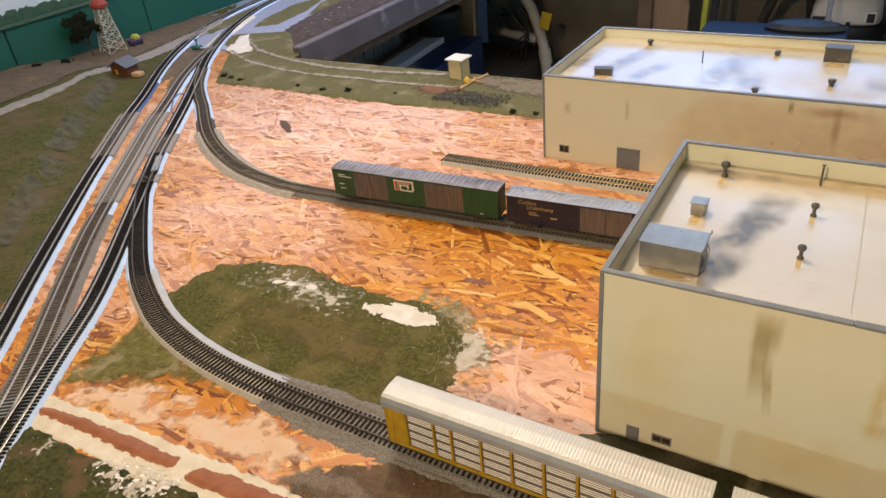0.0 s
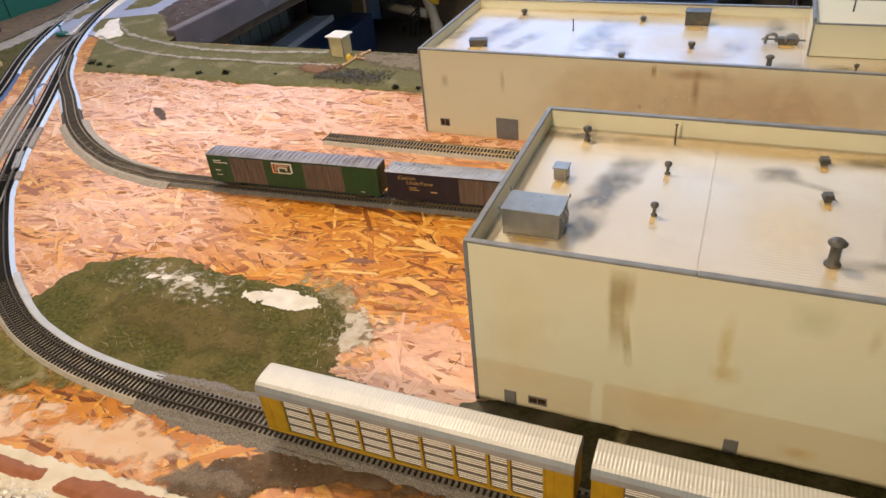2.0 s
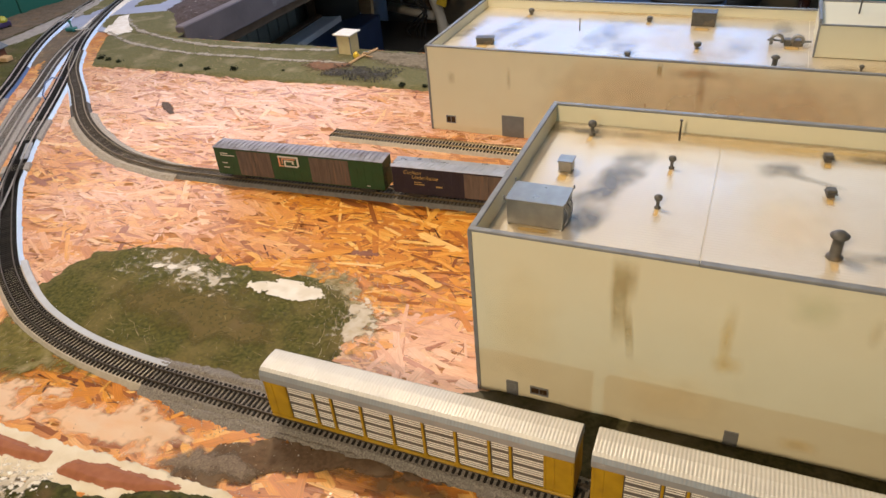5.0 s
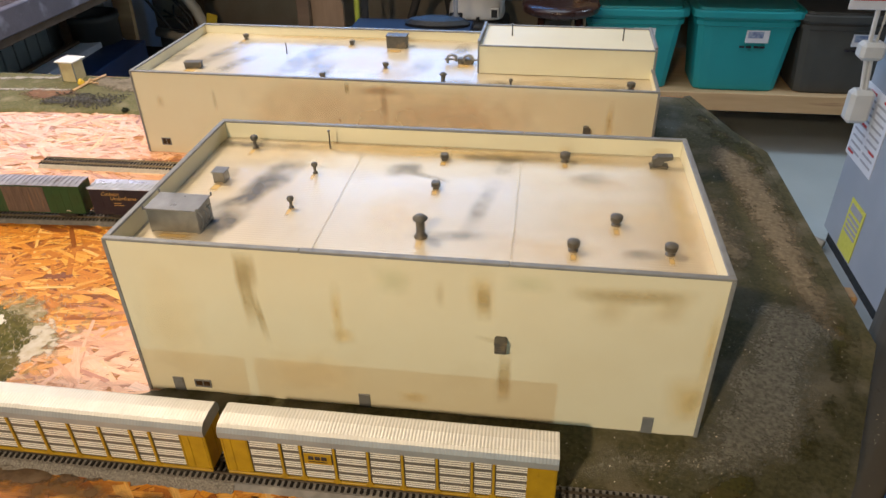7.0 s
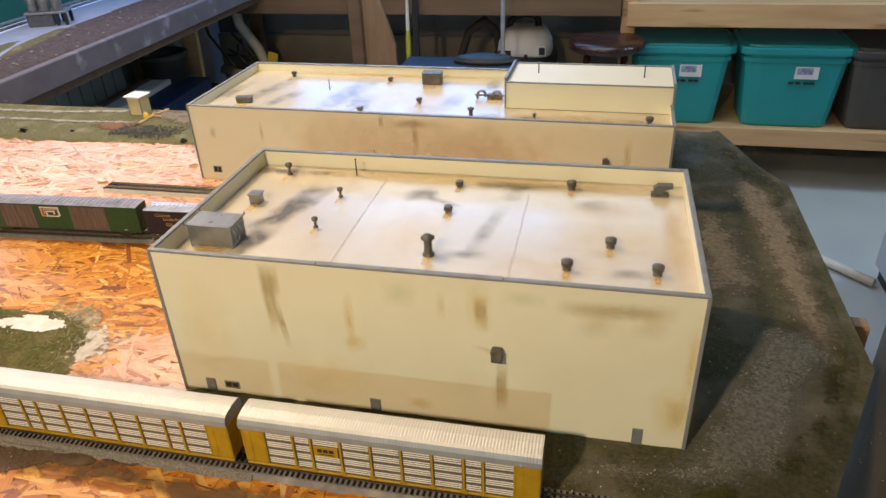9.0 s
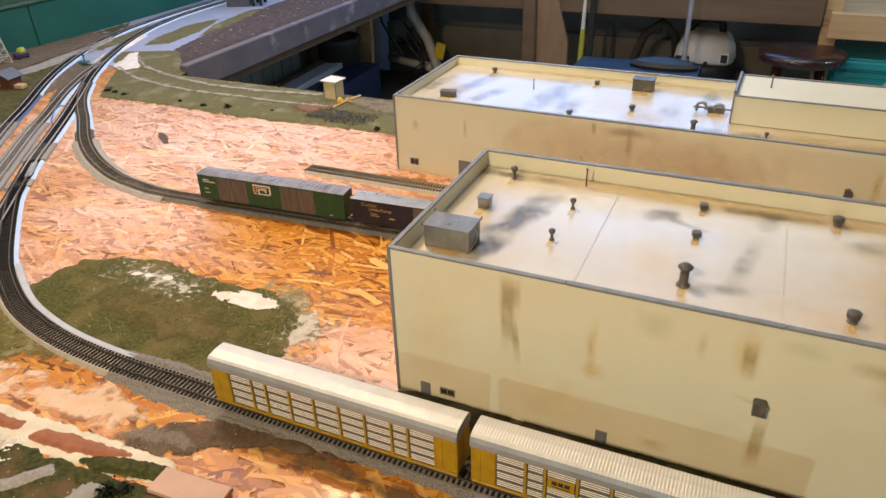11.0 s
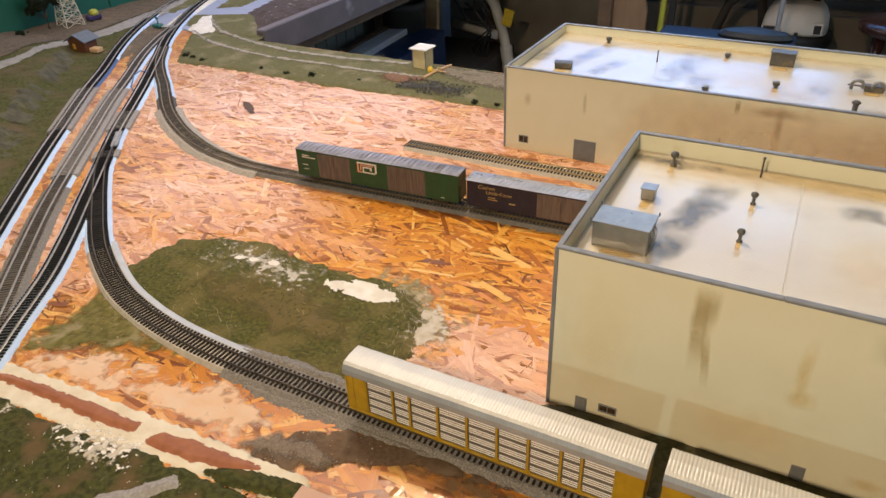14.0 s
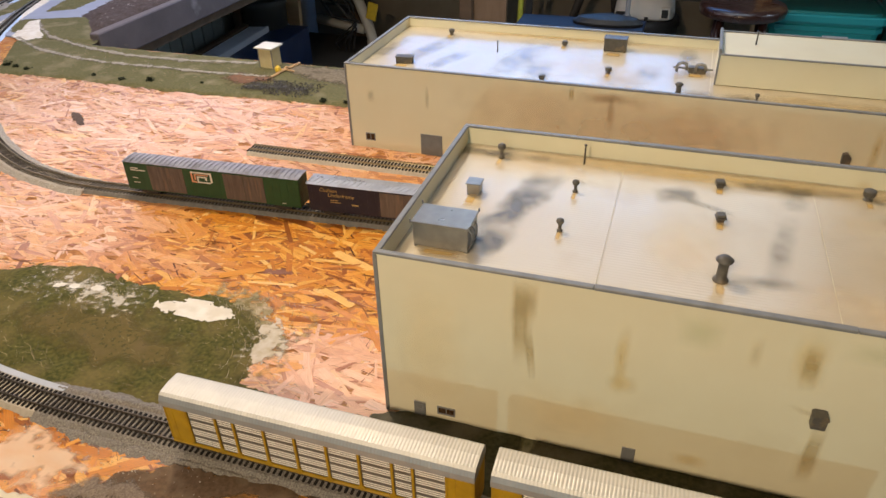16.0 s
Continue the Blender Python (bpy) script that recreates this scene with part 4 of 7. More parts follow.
# the lane's left edge paints the near warehouse's shadow line into the ground
patch("dirt_path", [(0.725, 0.72), (0.765, 0.72), (0.80, 0.655), (0.806, 0.55), (0.812, 0.45), (0.806, 0.33), (0.808, 0.21), (0.79, 0.16), (0.755, 0.17), (0.742, 0.30), (0.735, 0.42), (0.728, 0.54), (0.705, 0.64)],
      0.005, 0.0008, 0.035, 0.010, "road_dirt", "pale worn dirt lane with a painted shadow edge beside the warehouse", "ground cover", 16, base=0.0058, ragged_scale=30)
patch("dirt_path", [(0.62, 0.48), (0.64, 0.56), (0.68, 0.60), (0.72, 0.50), (0.735, 0.34), (0.70, 0.29), (0.64, 0.31)], 0.005, 0.0008, 0.05, 0.016, "road_dirt", "thin pale dirt beside the warehouse", "ground cover", 82, base=0.0054, ragged_scale=30)
patch("grey_lane", [(0.44, -0.085), (0.50, -0.03), (0.58, -0.02), (0.615, 0.06), (0.66, 0.15), (0.70, 0.25), (0.78, 0.23), (0.80, 0.18), (0.745, 0.10), (0.735, 0.03), (0.70, -0.02), (0.66, -0.055), (0.60, -0.07)], 0.005, 0.0008, 0.045, 0.016, "lane_grit",
      "grey gravelly dirt at the warehouse corner", "ground cover", 72, base=0.0056, ragged_scale=30)
crumbs([(0.60, 0.80, -0.12, 0.90, 500), (0.45, 0.62, -0.16, -0.02, 120)], lambda x, y: 0.0062, "crumb", "loose pale grit on the ground", 5, (0.0005, 0.0013))
crumbs([(-0.60, -0.15, -0.07, 0.12, 260)], on_mound, "crumb", "loose pale grains on the grass mound", 6, (0.0004, 0.0010))
crumbs([(-0.62, -0.20, -0.42, -0.27, 260), (-0.28, -0.12, -0.21, -0.13, 160), (-0.60, -0.28, -0.21, -0.13, 60)], lambda x, y: 0.0062 if y < -0.255 else 0.0030, "crumb", "loose grit along the plaster strip", 7, (0.0005, 0.0013))
scratches([(-0.45, 0.07, 0.045, 0.022, -25, 170), (-0.54, 0.10, 0.03, 0.012, 10, 40), (-0.24, 0.10, 0.03, 0.02, -30, 90), (-0.19, 0.05, 0.02, 0.025, -60, 80), (-0.43, -0.055, 0.03, 0.010, -20, 36), (-0.35, 0.0, 0.12, 0.04, -15, 110)], on_mound,
          "straw", "dry straw-coloured scratches in the turf", 8)
scratches([(-0.24, 0.105, 0.035, 0.018, -30, 90), (-0.185, 0.055, 0.020, 0.030, -60, 70), (-0.47, 0.075, 0.04, 0.016, -25, 60)], on_mound, "crumb", "pale dry-brushed strokes in the turf", 33, (0.0002, 0.0005))
scratches([(-0.54, -0.14, 0.05, 0.03, 30, 110), (-0.60, -0.12, 0.02, 0.03, 60, 60), (-0.50, -0.13, 0.04, 0.02, 60, 60)], lambda x, y: 0.0022, "straw", "dry straw-coloured scratches in the turf", 9)
patch("back_turf", [(-1.30, 0.73), (-1.19, 0.738), (-1.0, 0.738), (-0.83, 0.733), (-0.676, 0.738), (-0.608, 0.746), (-0.41, 0.750), (-0.25, 0.76), (-0.25, 0.97), (-1.23, 0.972), (-1.42, 0.985), (-1.46, 0.95)],
      0.006, 0.005, 0.012, 0.006, "pale_grass", "pale green turf strip with wheel tracks", "ground cover", 17, 0.0012, 30, snap=True)
for k, line in enumerate(([(-1.54, 1.12), (-1.46, 1.05), (-1.385, 0.998), (-1.248, 0.950), (-1.15, 0.928), (-1.068, 0.912), (-0.882, 0.915), (-0.709, 0.940)], [(-1.488, 0.986), (-1.391, 0.927), (-1.312, 0.893), (-1.176, 0.862), (-1.065, 0.852), (-0.924, 0.855), (-0.814, 0.852), (-0.636, 0.862)])):
    w = 0.010 if k else 0.012
    patch("wheel_track", [(x, y + w) for x, y in line] + [(x, y - w) for x, y in line[::-1]], 0.003, 0.0008, 0.010, 0.007, "wheel_dirt", "pale wheel track worn in the turf", "path", 20 + k, base=0.0068, ragged_scale=45)
patch("cinder_heap", [(-0.669, 0.784), (-0.601, 0.772), (-0.51, 0.785), (-0.50, 0.83), (-0.59, 0.845), (-0.665, 0.828)], 0.004, 0.0008, 0.04, 0.020, "cinder", "black cinder spread on the turf", "ground cover", 23, 0.0010, 90, base=0.0070)
crumbs([(-0.66, -0.48, 0.775, 0.845, 420), (-0.60, -0.50, 0.76, 0.80, 160)], lambda x, y: 0.0076, "cinder_grain", "loose black cinders on the turf", 31, (0.0012, 0.003))
scratches([(-1.0, 0.80, 0.16, 0.03, 5, 200), (-1.1, 0.90, 0.12, 0.03, -15, 140), (-0.75, 0.90, 0.12, 0.03, 5, 140)], lambda x, y: 0.0066, "straw", "dry straw-coloured streaks in the turf", 32, (0.0004, 0.0012))
patch("rust_spread", [(-0.75, 0.835), (-0.72, 0.875), (-0.62, 0.872), (-0.60, 0.84), (-0.66, 0.80), (-0.70, 0.79)], 0.004, 0.0008, 0.03, 0.012, "rust_dirt", "rust-brown dirt on the turf", "ground cover", 24, base=0.0064)
patch("pale_yard", [(-0.66, 0.915), (-0.62, 0.96), (-0.26, 0.965), (-0.26, 0.80), (-0.46, 0.85), (-0.56, 0.865)], 0.005, 0.0008, 0.03, 0.012, "road_dirt", "pale grey dirt yard beside the far warehouse", "ground cover", 25, base=0.0060)

# the bank and rock ledge on the far side of the yard


def bank_shape(x, y):
    """Height of the bank: a gentle rise away from the outer track, with a ledge part of the way up."""
    d = max(0.0, (-1.0 - x) * 0.77 - (y - 0.05) * 0.62)
    d += 0.014 * noise.noise(Vector((x * 12, y * 12, 2)))
    fade = 1.0 if y < 0.60 else max(0.0, 1 - (y - 0.60) / 0.15)
    ledge = fade * 0.026 / (1 + math.exp(-(d - 0.092) * 150))
    return 0.012 * min(1.0, max(0.0, d - 0.02) / 0.25) + ledge + 0.003 * noise.noise(Vector((x * 45, y * 45, 0)))


bank = patch("grass_bank", [(-0.62, -0.43), (-0.765, -0.24), (-0.90, -0.075), (-1.01, 0.06), (-1.13, 0.205), (-1.23, 0.335), (-1.355, 0.495), (-1.445, 0.62), (-1.573, 0.785), (-1.675, 0.935), (-1.775, 1.115), (-1.83, 1.26), (-1.87, 1.42), (-1.94, 1.5), (-1.94, -0.43)],
      0.007, 0.003, 0.012, 0.003, "bank_grass", "olive grass bank with a rock ledge", "ground cover", 30, shape=bank_shape, snap=True)

def on_bank(x, y):
    return 0.003 + bank_shape(x, y)


def rock_ledge(line, wide, seed):
    """Broken rock faces along the foot of the ledge."""
    pos, way = smooth_line(line, 0.006)
    rnd = random.Random(seed)
    verts, faces = [], []
    rows = 9
    for i, (p, w) in enumerate(zip(pos, way)):
        swell = 0.6 + 0.9 * abs(noise.noise(Vector((i * 0.13, seed, 0))))
        for k in range(rows):
            u = (k / (rows - 1) - 0.5) * wide * swell
            x, y = p[0] - w[1] * u, p[1] + w[0] * u
            q = 1 - abs(2 * k / (rows - 1) - 1)
            crag = noise.noise(Vector((x * 28, y * 28, seed))) * 0.7 + noise.noise(Vector((x * 75, y * 75, seed))) * 0.45 + noise.noise(Vector((x * 210, y * 210, seed))) * 0.12
            verts.append((x, y, on_bank(x, y) - 0.0012 + (0.002 + 0.0045 * crag + 0.0004 * rnd.random()) * min(1, q * 2.5)))
    for i in range(len(pos) - 1):
        for k in range(rows - 1):
            a = i * rows + k
            faces.append((a, a + 1, a + rows + 1, a + rows))
    data = bpy.data.meshes.new("rock_ledge")
    data.from_pydata(verts, [], faces)
    data.materials.append(M["rock"])
    for f in data.polygons:
        f.use_smooth = True
    return tagged(new("rock_ledge", data), "broken grey-green painted rock ledge on the bank", "rock", "", "structure")


rock_ledge([(-1.62, 0.655), (-1.56, 0.60), (-1.50, 0.525), (-1.455, 0.47)], 0.060, 3)
rock_ledge([(-1.425, 0.44), (-1.38, 0.375), (-1.33, 0.315), (-1.28, 0.265)], 0.075, 4)
rock_ledge([(-1.255, 0.245), (-1.21, 0.185), (-1.165, 0.125), (-1.10, 0.05), (-1.03, -0.04)], 0.075, 5)

# ---- track ----
RAIL_Z = 0.0105
FRONT = [(-1.02, 0.285), (-0.953, 0.205), (-0.895, 0.150), (-0.824, 0.088), (-0.748, 0.025), (-0.686, -0.018), (-0.606, -0.061), (-0.536, -0.085), (-0.471, -0.099), (-0.409, -0.106), (-0.346, -0.109), (-0.25, -0.109), (-0.1, -0.109), (0.2, -0.108), (0.45, -0.106), (0.556, -0.105)]
UPPER = [(-1.42, 0.81), (-1.333, 0.71), (-1.25, 0.635), (-1.185, 0.582), (-1.062, 0.475), (-0.967, 0.409), (-0.883, 0.365), (-0.811, 0.337), (-0.737, 0.322), (-0.673, 0.316), (-0.5, 0.325), (-0.3, 0.337), (-0.1, 0.349), (0.1, 0.36), (0.45, 0.38)]
YARD_A = [(-0.60, -0.43), (-0.74, -0.24), (-0.874, -0.082), (-0.985, 0.05), (-1.102, 0.191), (-1.205, 0.321), (-1.331, 0.481), (-1.421, 0.605), (-1.549, 0.77), (-1.65, 0.921), (-1.748, 1.105), (-1.805, 1.255), (-1.85, 1.45), (-1.87, 1.8), (-1.875, 2.75)]
YARD_B = [(-0.575, -0.345), (-0.64, -0.258), (-0.711, -0.17), (-0.788, -0.084), (-0.901, 0.045), (-0.992, 0.159), (-1.091, 0.288), (-1.214, 0.448), (-1.308, 0.58), (-1.421, 0.736), (-1.507, 0.878), (-1.566, 1.0), (-1.64, 1.13)]
YARD_C = [(-0.50, -0.43), (-0.57, -0.33), (-0.632, -0.23), (-0.666, -0.176), (-0.722, -0.085), (-0.79, 0.005), (-0.864, 0.095), (-0.953, 0.203), (-1.061, 0.334), (-1.14, 0.441), (-1.233, 0.566), (-1.347, 0.712), (-1.491, 0.895), (-1.617, 1.09), (-1.72, 1.30), (-1.785, 1.50), (-1.815, 1.8), (-1.82, 2.75)]
STUB = [(-0.475, 0.517), (-0.3, 0.519), (0.0, 0.522), (0.3, 0.525)]


def tie_mesh():
    bm = box(bmesh.new(), -0.0013, 0.0013, -0.0152, 0.0152, 0, 0.0021, 0.0002)
    for s in (-1, 1):
        box(bm, -0.0010, 0.0010, s * 0.0083 - 0.0017, s * 0.0083 + 0.0017, 0.0021, 0.0027)
    return link_mesh("tie", bm, "tie")


TIE = tie_mesh()


def joined_ties(track, pos, way, lift, material):
    verts, faces = [], []
    half = 0.0010 if material == "old_tie" else 0.0013
    for p, w in zip(pos, way):
        base = len(verts)
        for z in (0.0, 0.0021):
            for a, b in ((-half, -0.0152), (half, -0.0152), (half, 0.0152), (-half, 0.0152)):
                verts.append((p[0] + w[0] * a - w[1] * b, p[1] + w[1] * a + w[0] * b, lift + z))
        faces += [tuple(base + k for k in f) for f in ((4, 5, 6, 7), (0, 1, 5, 4), (1, 2, 6, 5), (2, 3, 7, 6), (3, 0, 4, 7))]
    data = bpy.data.meshes.new("tie_row")
    data.from_pydata(verts, [], faces)
    data.materials.append(M[material])
    ob = new("tie_row", data)
    ob.parent = track
    return tagged(ob, "row of dark ties", kind="stuff")


BED = [(-0.0225, -0.001), (-0.0170, 0.0062), (0.0170, 0.0062), (0.0225, -0.001)]


def lay_track(line, beds, label, ties="tie_row", single=(), rail="rail", name="track"):
    """Roadbed in stretches of (from, to, material), ties, and two rails. single: the stretch whose ties are separate."""
    track = thing(name, pose(0, 0, 0), label, "model railway track", "railway tracks", "structure")
    pos, way = smooth_line(line, 0.0062)
    run = np.arange(len(pos)) * 0.0062
    for s0, s1, material in beds:
        pick = (run >= s0 - 0.004) & (run <= s1 + 0.004)
        if pick.sum() < 2:
            continue
        wide = 1.12 if material == "ballast" else 1.0
        rough = 0.0011 if material in ("ballast", "pale_ballast") else 0.0
        profile = [(a * wide, h) for a, h in BED]
        if material in ("foam", "tape"):
            profile = [(-0.0225, -0.001), (-0.0170, 0.0057), (0.0170, 0.0057), (0.0225, -0.001)]
        if material in ("ballast", "pale_ballast"):
            profile = [(-0.028, -0.001), (-0.022, 0.003), (-0.0175, 0.0062), (-0.009, 0.0065), (0.0, 0.0063), (0.009, 0.0065), (0.0175, 0.0062), (0.022, 0.003), (0.028, -0.001)]
        if material == "pale_ballast":
            profile = [(a * 1.15, h) for a, h in profile]
        if material == "grey_bed":
            profile = [(-0.0250, -0.001), (-0.0240, 0.0062), (-0.0160, 0.0072), (0.0160, 0.0072), (0.0240, 0.0062), (0.0250, -0.001)]
        part("roadbed", sweep(bmesh.new(), pos[pick], way[pick], profile, rough), material, track, {"foam": "pale blue foam roadbed", "cork": "grey painted roadbed"}.get(material, "grey ballasted roadbed"))
    lone = np.zeros(len(pos), bool)
    if single:
        lone = (run >= single[0]) & (run <= single[1])
        for p, w in zip(pos[lone], way[lone]):
            t = new("tie", TIE)
            t.parent = track
            t.matrix_basis = pose(p[0], p[1], 0.0058, 0, 0, math.degrees(math.atan2(w[1], w[0])))
    if (~lone).any():
        joined_ties(track, pos[~lone], way[~lone], 0.0058, "old_tie" if ties == "old" else "tie_joined")
    for s in (-1, 1):
        c = s * 0.0086
        prof = [(c - 0.0011, 0.0078), (c - 0.0011, 0.0083), (c - 0.0004, 0.0087), (c - 0.0005, 0.0097), (c - 0.0005, RAIL_Z), (c + 0.0005, RAIL_Z), (c + 0.0005, 0.0097), (c + 0.0004, 0.0087), (c + 0.0011, 0.0083), (c + 0.0011, 0.0078)]
        part("rail", sweep(bmesh.new(), pos, way, prof), rail, track, "weathered dark rail" if rail == "old_rail" else "nickel silver rail")
    return track


front = lay_track(FRONT, [(0, 0.42, "foam"), (0.42, 0.80, "cork"), (0.80, 1.30, "ballast"), (1.30, 3, "grey_side")], "curved track with black ties on grey roadbed in front of the warehouse", single=(0.16, 1.95), rail="old_rail")
# the last stretch of bed has the boxcars' shadow painted in
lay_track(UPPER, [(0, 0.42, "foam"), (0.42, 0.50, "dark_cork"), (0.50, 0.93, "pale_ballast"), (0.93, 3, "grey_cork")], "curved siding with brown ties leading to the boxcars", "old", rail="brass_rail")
lay_track(YARD_A, [(0, 0.925, "foam"), (0.925, 1.185, "grey_bed"), (1.185, 1.41, "tape"), (1.41, 6, "foam")], "yard track with black ties on pale blue foam")
lay_track(YARD_B, [(0, 0.12, "foam"), (0.12, 0.59, "ballast"), (0.59, 0.64, "foam"), (0.64, 1.10, "grey_bed"), (1.10, 6, "foam")], "yard track with brown ties on grey ballast", "old")
yard_c = lay_track(YARD_C, [(0, 0.82, "foam"), (0.82, 0.85, "grey_bed"), (0.85, 0.96, "foam"), (0.96, 1.06, "grey_bed"), (1.06, 6, "foam")], "yard track with black ties and turnouts on pale blue foam")
pos, way = smooth_line(FRONT, 0.0062)
strip = sweep(bmesh.new(), pos[66:131], way[66:131], [(-0.0262, -0.001), (-0.0250, 0.0054), (-0.0168, 0.0065), (-0.0168, -0.0005)])
for k, (a, b, near, far) in enumerate(((122, 190, -0.0170, -0.0315), (128, 182, 0.0180, 0.0300))):
    edge = [[], []]
    for i in range(a, b, 3):
        p, w, u = pos[i], way[i], min(1.0, 4.5 * min(i - a, b - i) / (b - a))
        for side, off in zip(edge, (near, near + (far - near) * (0.2 + 0.8 * u))):
            side.append((p[0] + w[1] * off, p[1] - w[0] * off))
    patch("ballast_spill", edge[0] + edge[1][::-1], 0.0016, 0.0030, 0.007, 0.0042, "ballast", "loose grey ballast along the roadbed", "ground cover", 95 + k, 0.0014, 190, base=0.0012 if k else 0.0046, ragged_scale=75)
part("foam_strip", strip, "pale_edge", front, "pale grey-blue strip along the inside of the curve")
bm = bmesh.new()
add(bm, box(bmesh.new(), -0.038, 0.038, -0.0065, 0.0065, 0.0082, 0.0096, 0.0003), pose(-1.023, 0.302, 0, 0, 0, 131))
part("turnout_plate", bm, "grey_plate", yard_c, "grey cover plate between the rails")
lay_track(STUB, [(0, 2, "cork")], "short stub track on grey roadbed beside the far warehouse", rail="brass_rail")

# ---- warehouses ----


def ribbed_deck(bm, x0, x1, y0, y1, z, pitch=0.0042):
    """A roof sheet with low ribs that run along x."""
    y = y0
    rows = []
    while y < y1:
        for dy, dz in ((0, 0), (pitch * 0.34, 0), (pitch * 0.66, 0.00012), (pitch * 0.70, 0.00012)):
            if y + dy <= y1:
                rows.append((bm.verts.new((x0, y + dy, z + dz)), bm.verts.new((x1, y + dy, z + dz))))
        y += pitch
    for r, q in zip(rows, rows[1:]):
        bm.faces.new((r[0], r[1], q[1], q[0]))
    return bm


def warehouse(at, size, deck, seams, label, corner_z=0.0):
    """Walls, ribbed roof, parapet cap and corner trim of a flat-roofed warehouse."""
    w, d, h = size
    house = thing("warehouse", pose(*at), label, "model building", "model warehouses")
    t = 0.004
    part("wall", box(bmesh.new(), 0, w, 0, t, 0, h), "cream", house)
    part("wall", box(bmesh.new(), 0, w, d - t, d, 0, h), "cream", house)
    part("wall", box(bmesh.new(), 0, t, t + 0.0002, d - t - 0.0002, 0, h), "cream", house)
    part("wall", box(bmesh.new(), w - t, w, t + 0.0002, d - t - 0.0002, 0, h), "cream", house)
    edges = [t, *seams, w - t]
    for a, b in zip(edges, edges[1:]):
        part("roof_sheet", ribbed_deck(bmesh.new(), a + (0.0003 if a != t else 0), b - 0.0003, t, d - t, deck), "deck", house, "glossy pale ribbed roof sheet")
    part("roof_base", box(bmesh.new(), t, w - t, t, d - t, deck - 0.004, deck - 0.0006), "cream", house)
    cap = 0.0052
    for x0, x1, y0, y1 in ((-0.001, w + 0.001, -0.001, cap), (-0.001, w + 0.001, d - cap, d + 0.001), (-0.001, cap, cap, d - cap), (w - cap, w + 0.001, cap, d - cap)):
        cuts = [x0, x0 + (x1 - x0) * 0.335, x0 + (x1 - x0) * 0.668, x1] if x1 - x0 > 0.1 else [x0, x1]
        for n, (a, b) in enumerate(zip(cuts, cuts[1:])):
            lift = 0.0004 * (n % 2)
            part("parapet_cap", box(bmesh.new(), a + 0.0002, b - 0.0002, y0 - lift, y1, h, h + 0.0028 + lift, 0.0006), "trim", house, "grey cap strip")
    for x, y in ((-0.0012, -0.0012), (w - 0.0028, -0.0012), (-0.0012, d - 0.0028), (w - 0.0028, d - 0.0028)):
        part("corner_trim", box(bmesh.new(), x, x + 0.004, y, y + 0.004, 0, h - 0.0002, 0.0005), "trim", house, "grey corner strip")
    return house


def soft_stain(name, colour, strength, rough=0.5, firm=1.0, wisp=0.25, grain=22):
    """Airbrushed dirt and painted reflections: each thins out to nothing towards the edge of its sheet."""
    m = bpy.data.materials.new(name)
    m.use_nodes = True
    nt = m.node_tree
    nodes, link = nt.nodes, nt.links.new
    bsdf = nodes["Principled BSDF"]
    bsdf.inputs["Base Color"].default_value, bsdf.inputs["Roughness"].default_value = (*colour, 1), rough
    uv = nodes.new("ShaderNodeUVMap")
    uv.uv_map = "sheet"
    pos = nodes.new("ShaderNodeNewGeometry").outputs["Position"]
    # the outline wavers a little
    wave = nodes.new("ShaderNodeTexNoise")
    wave.inputs["Scale"].default_value, wave.inputs["Detail"].default_value = 26, 2
    link(pos, wave.inputs["Vector"])
    shift = nodes.new("ShaderNodeVectorMath")
    shift.operation = "MULTIPLY_ADD"
    shift.inputs[1].default_value = (0.5, 0.5, 0)
    link(wave.outputs["Color"], shift.inputs[0])
    link(uv.outputs["UV"], shift.inputs[2])
    back = nodes.new("ShaderNodeVectorMath")
    back.operation = "SUBTRACT"
    back.inputs[1].default_value = (0.25, 0.25, 0)
    link(shift.outputs["Vector"], back.inputs[0])
    split = nodes.new("ShaderNodeSeparateXYZ")
    link(back.outputs["Vector"], split.inputs["Vector"])
    fades = []
    for axis, edge in (("X", firm), ("Y", 1.0)):
        size = nodes.new("ShaderNodeMath")
        size.operation = "ABSOLUTE"
        link(split.outputs[axis], size.inputs[0])
        ease = nodes.new("ShaderNodeMapRange")
        ease.interpolation_type = "SMOOTHSTEP"
        ease.inputs["From Min"].default_value, ease.inputs["From Max"].default_value = 0.95, 0.95 - 0.9 / edge
        link(size.outputs["Value"], ease.inputs["Value"])
        fades.append(ease.outputs["Result"])
    ease = nodes.new("ShaderNodeMath")
    ease.operation = "MULTIPLY"
    link(fades[0], ease.inputs[0])
    link(fades[1], ease.inputs[1])
    n1 = nodes.new("ShaderNodeTexNoise")
    n1.inputs["Scale"].default_value, n1.inputs["Detail"].default_value = grain, 5
    link(pos, n1.inputs["Vector"])
    r = nodes.new("ShaderNodeMapRange")
    r.inputs["From Min"].default_value, r.inputs["From Max"].default_value = 0.3, 0.7
    r.inputs["To Min"].default_value, r.inputs["To Max"].default_value = (1 - wisp) * strength, strength
    link(n1.outputs["Fac"], r.inputs["Value"])
    mul = nodes.new("ShaderNodeMath")
    mul.operation = "MULTIPLY"
    link(ease.outputs["Value"], mul.inputs[0])
    link(r.outputs["Result"], mul.inputs[1])
    link(mul.outputs["Value"], bsdf.inputs["Alpha"])
    return m


M["soot"] = soft_stain("airbrushed_soot", (0.05, 0.055, 0.065), 0.6, 0.3, 1.0, 0.75, 45)
M["dark_soot"] = soft_stain("heavy_soot", (0.045, 0.048, 0.055), 1.0, 0.3, 1.3, 0.7, 45)
M["ochre"] = soft_stain("ochre_dirt_reflection", (0.50, 0.37, 0.13), 0.55)
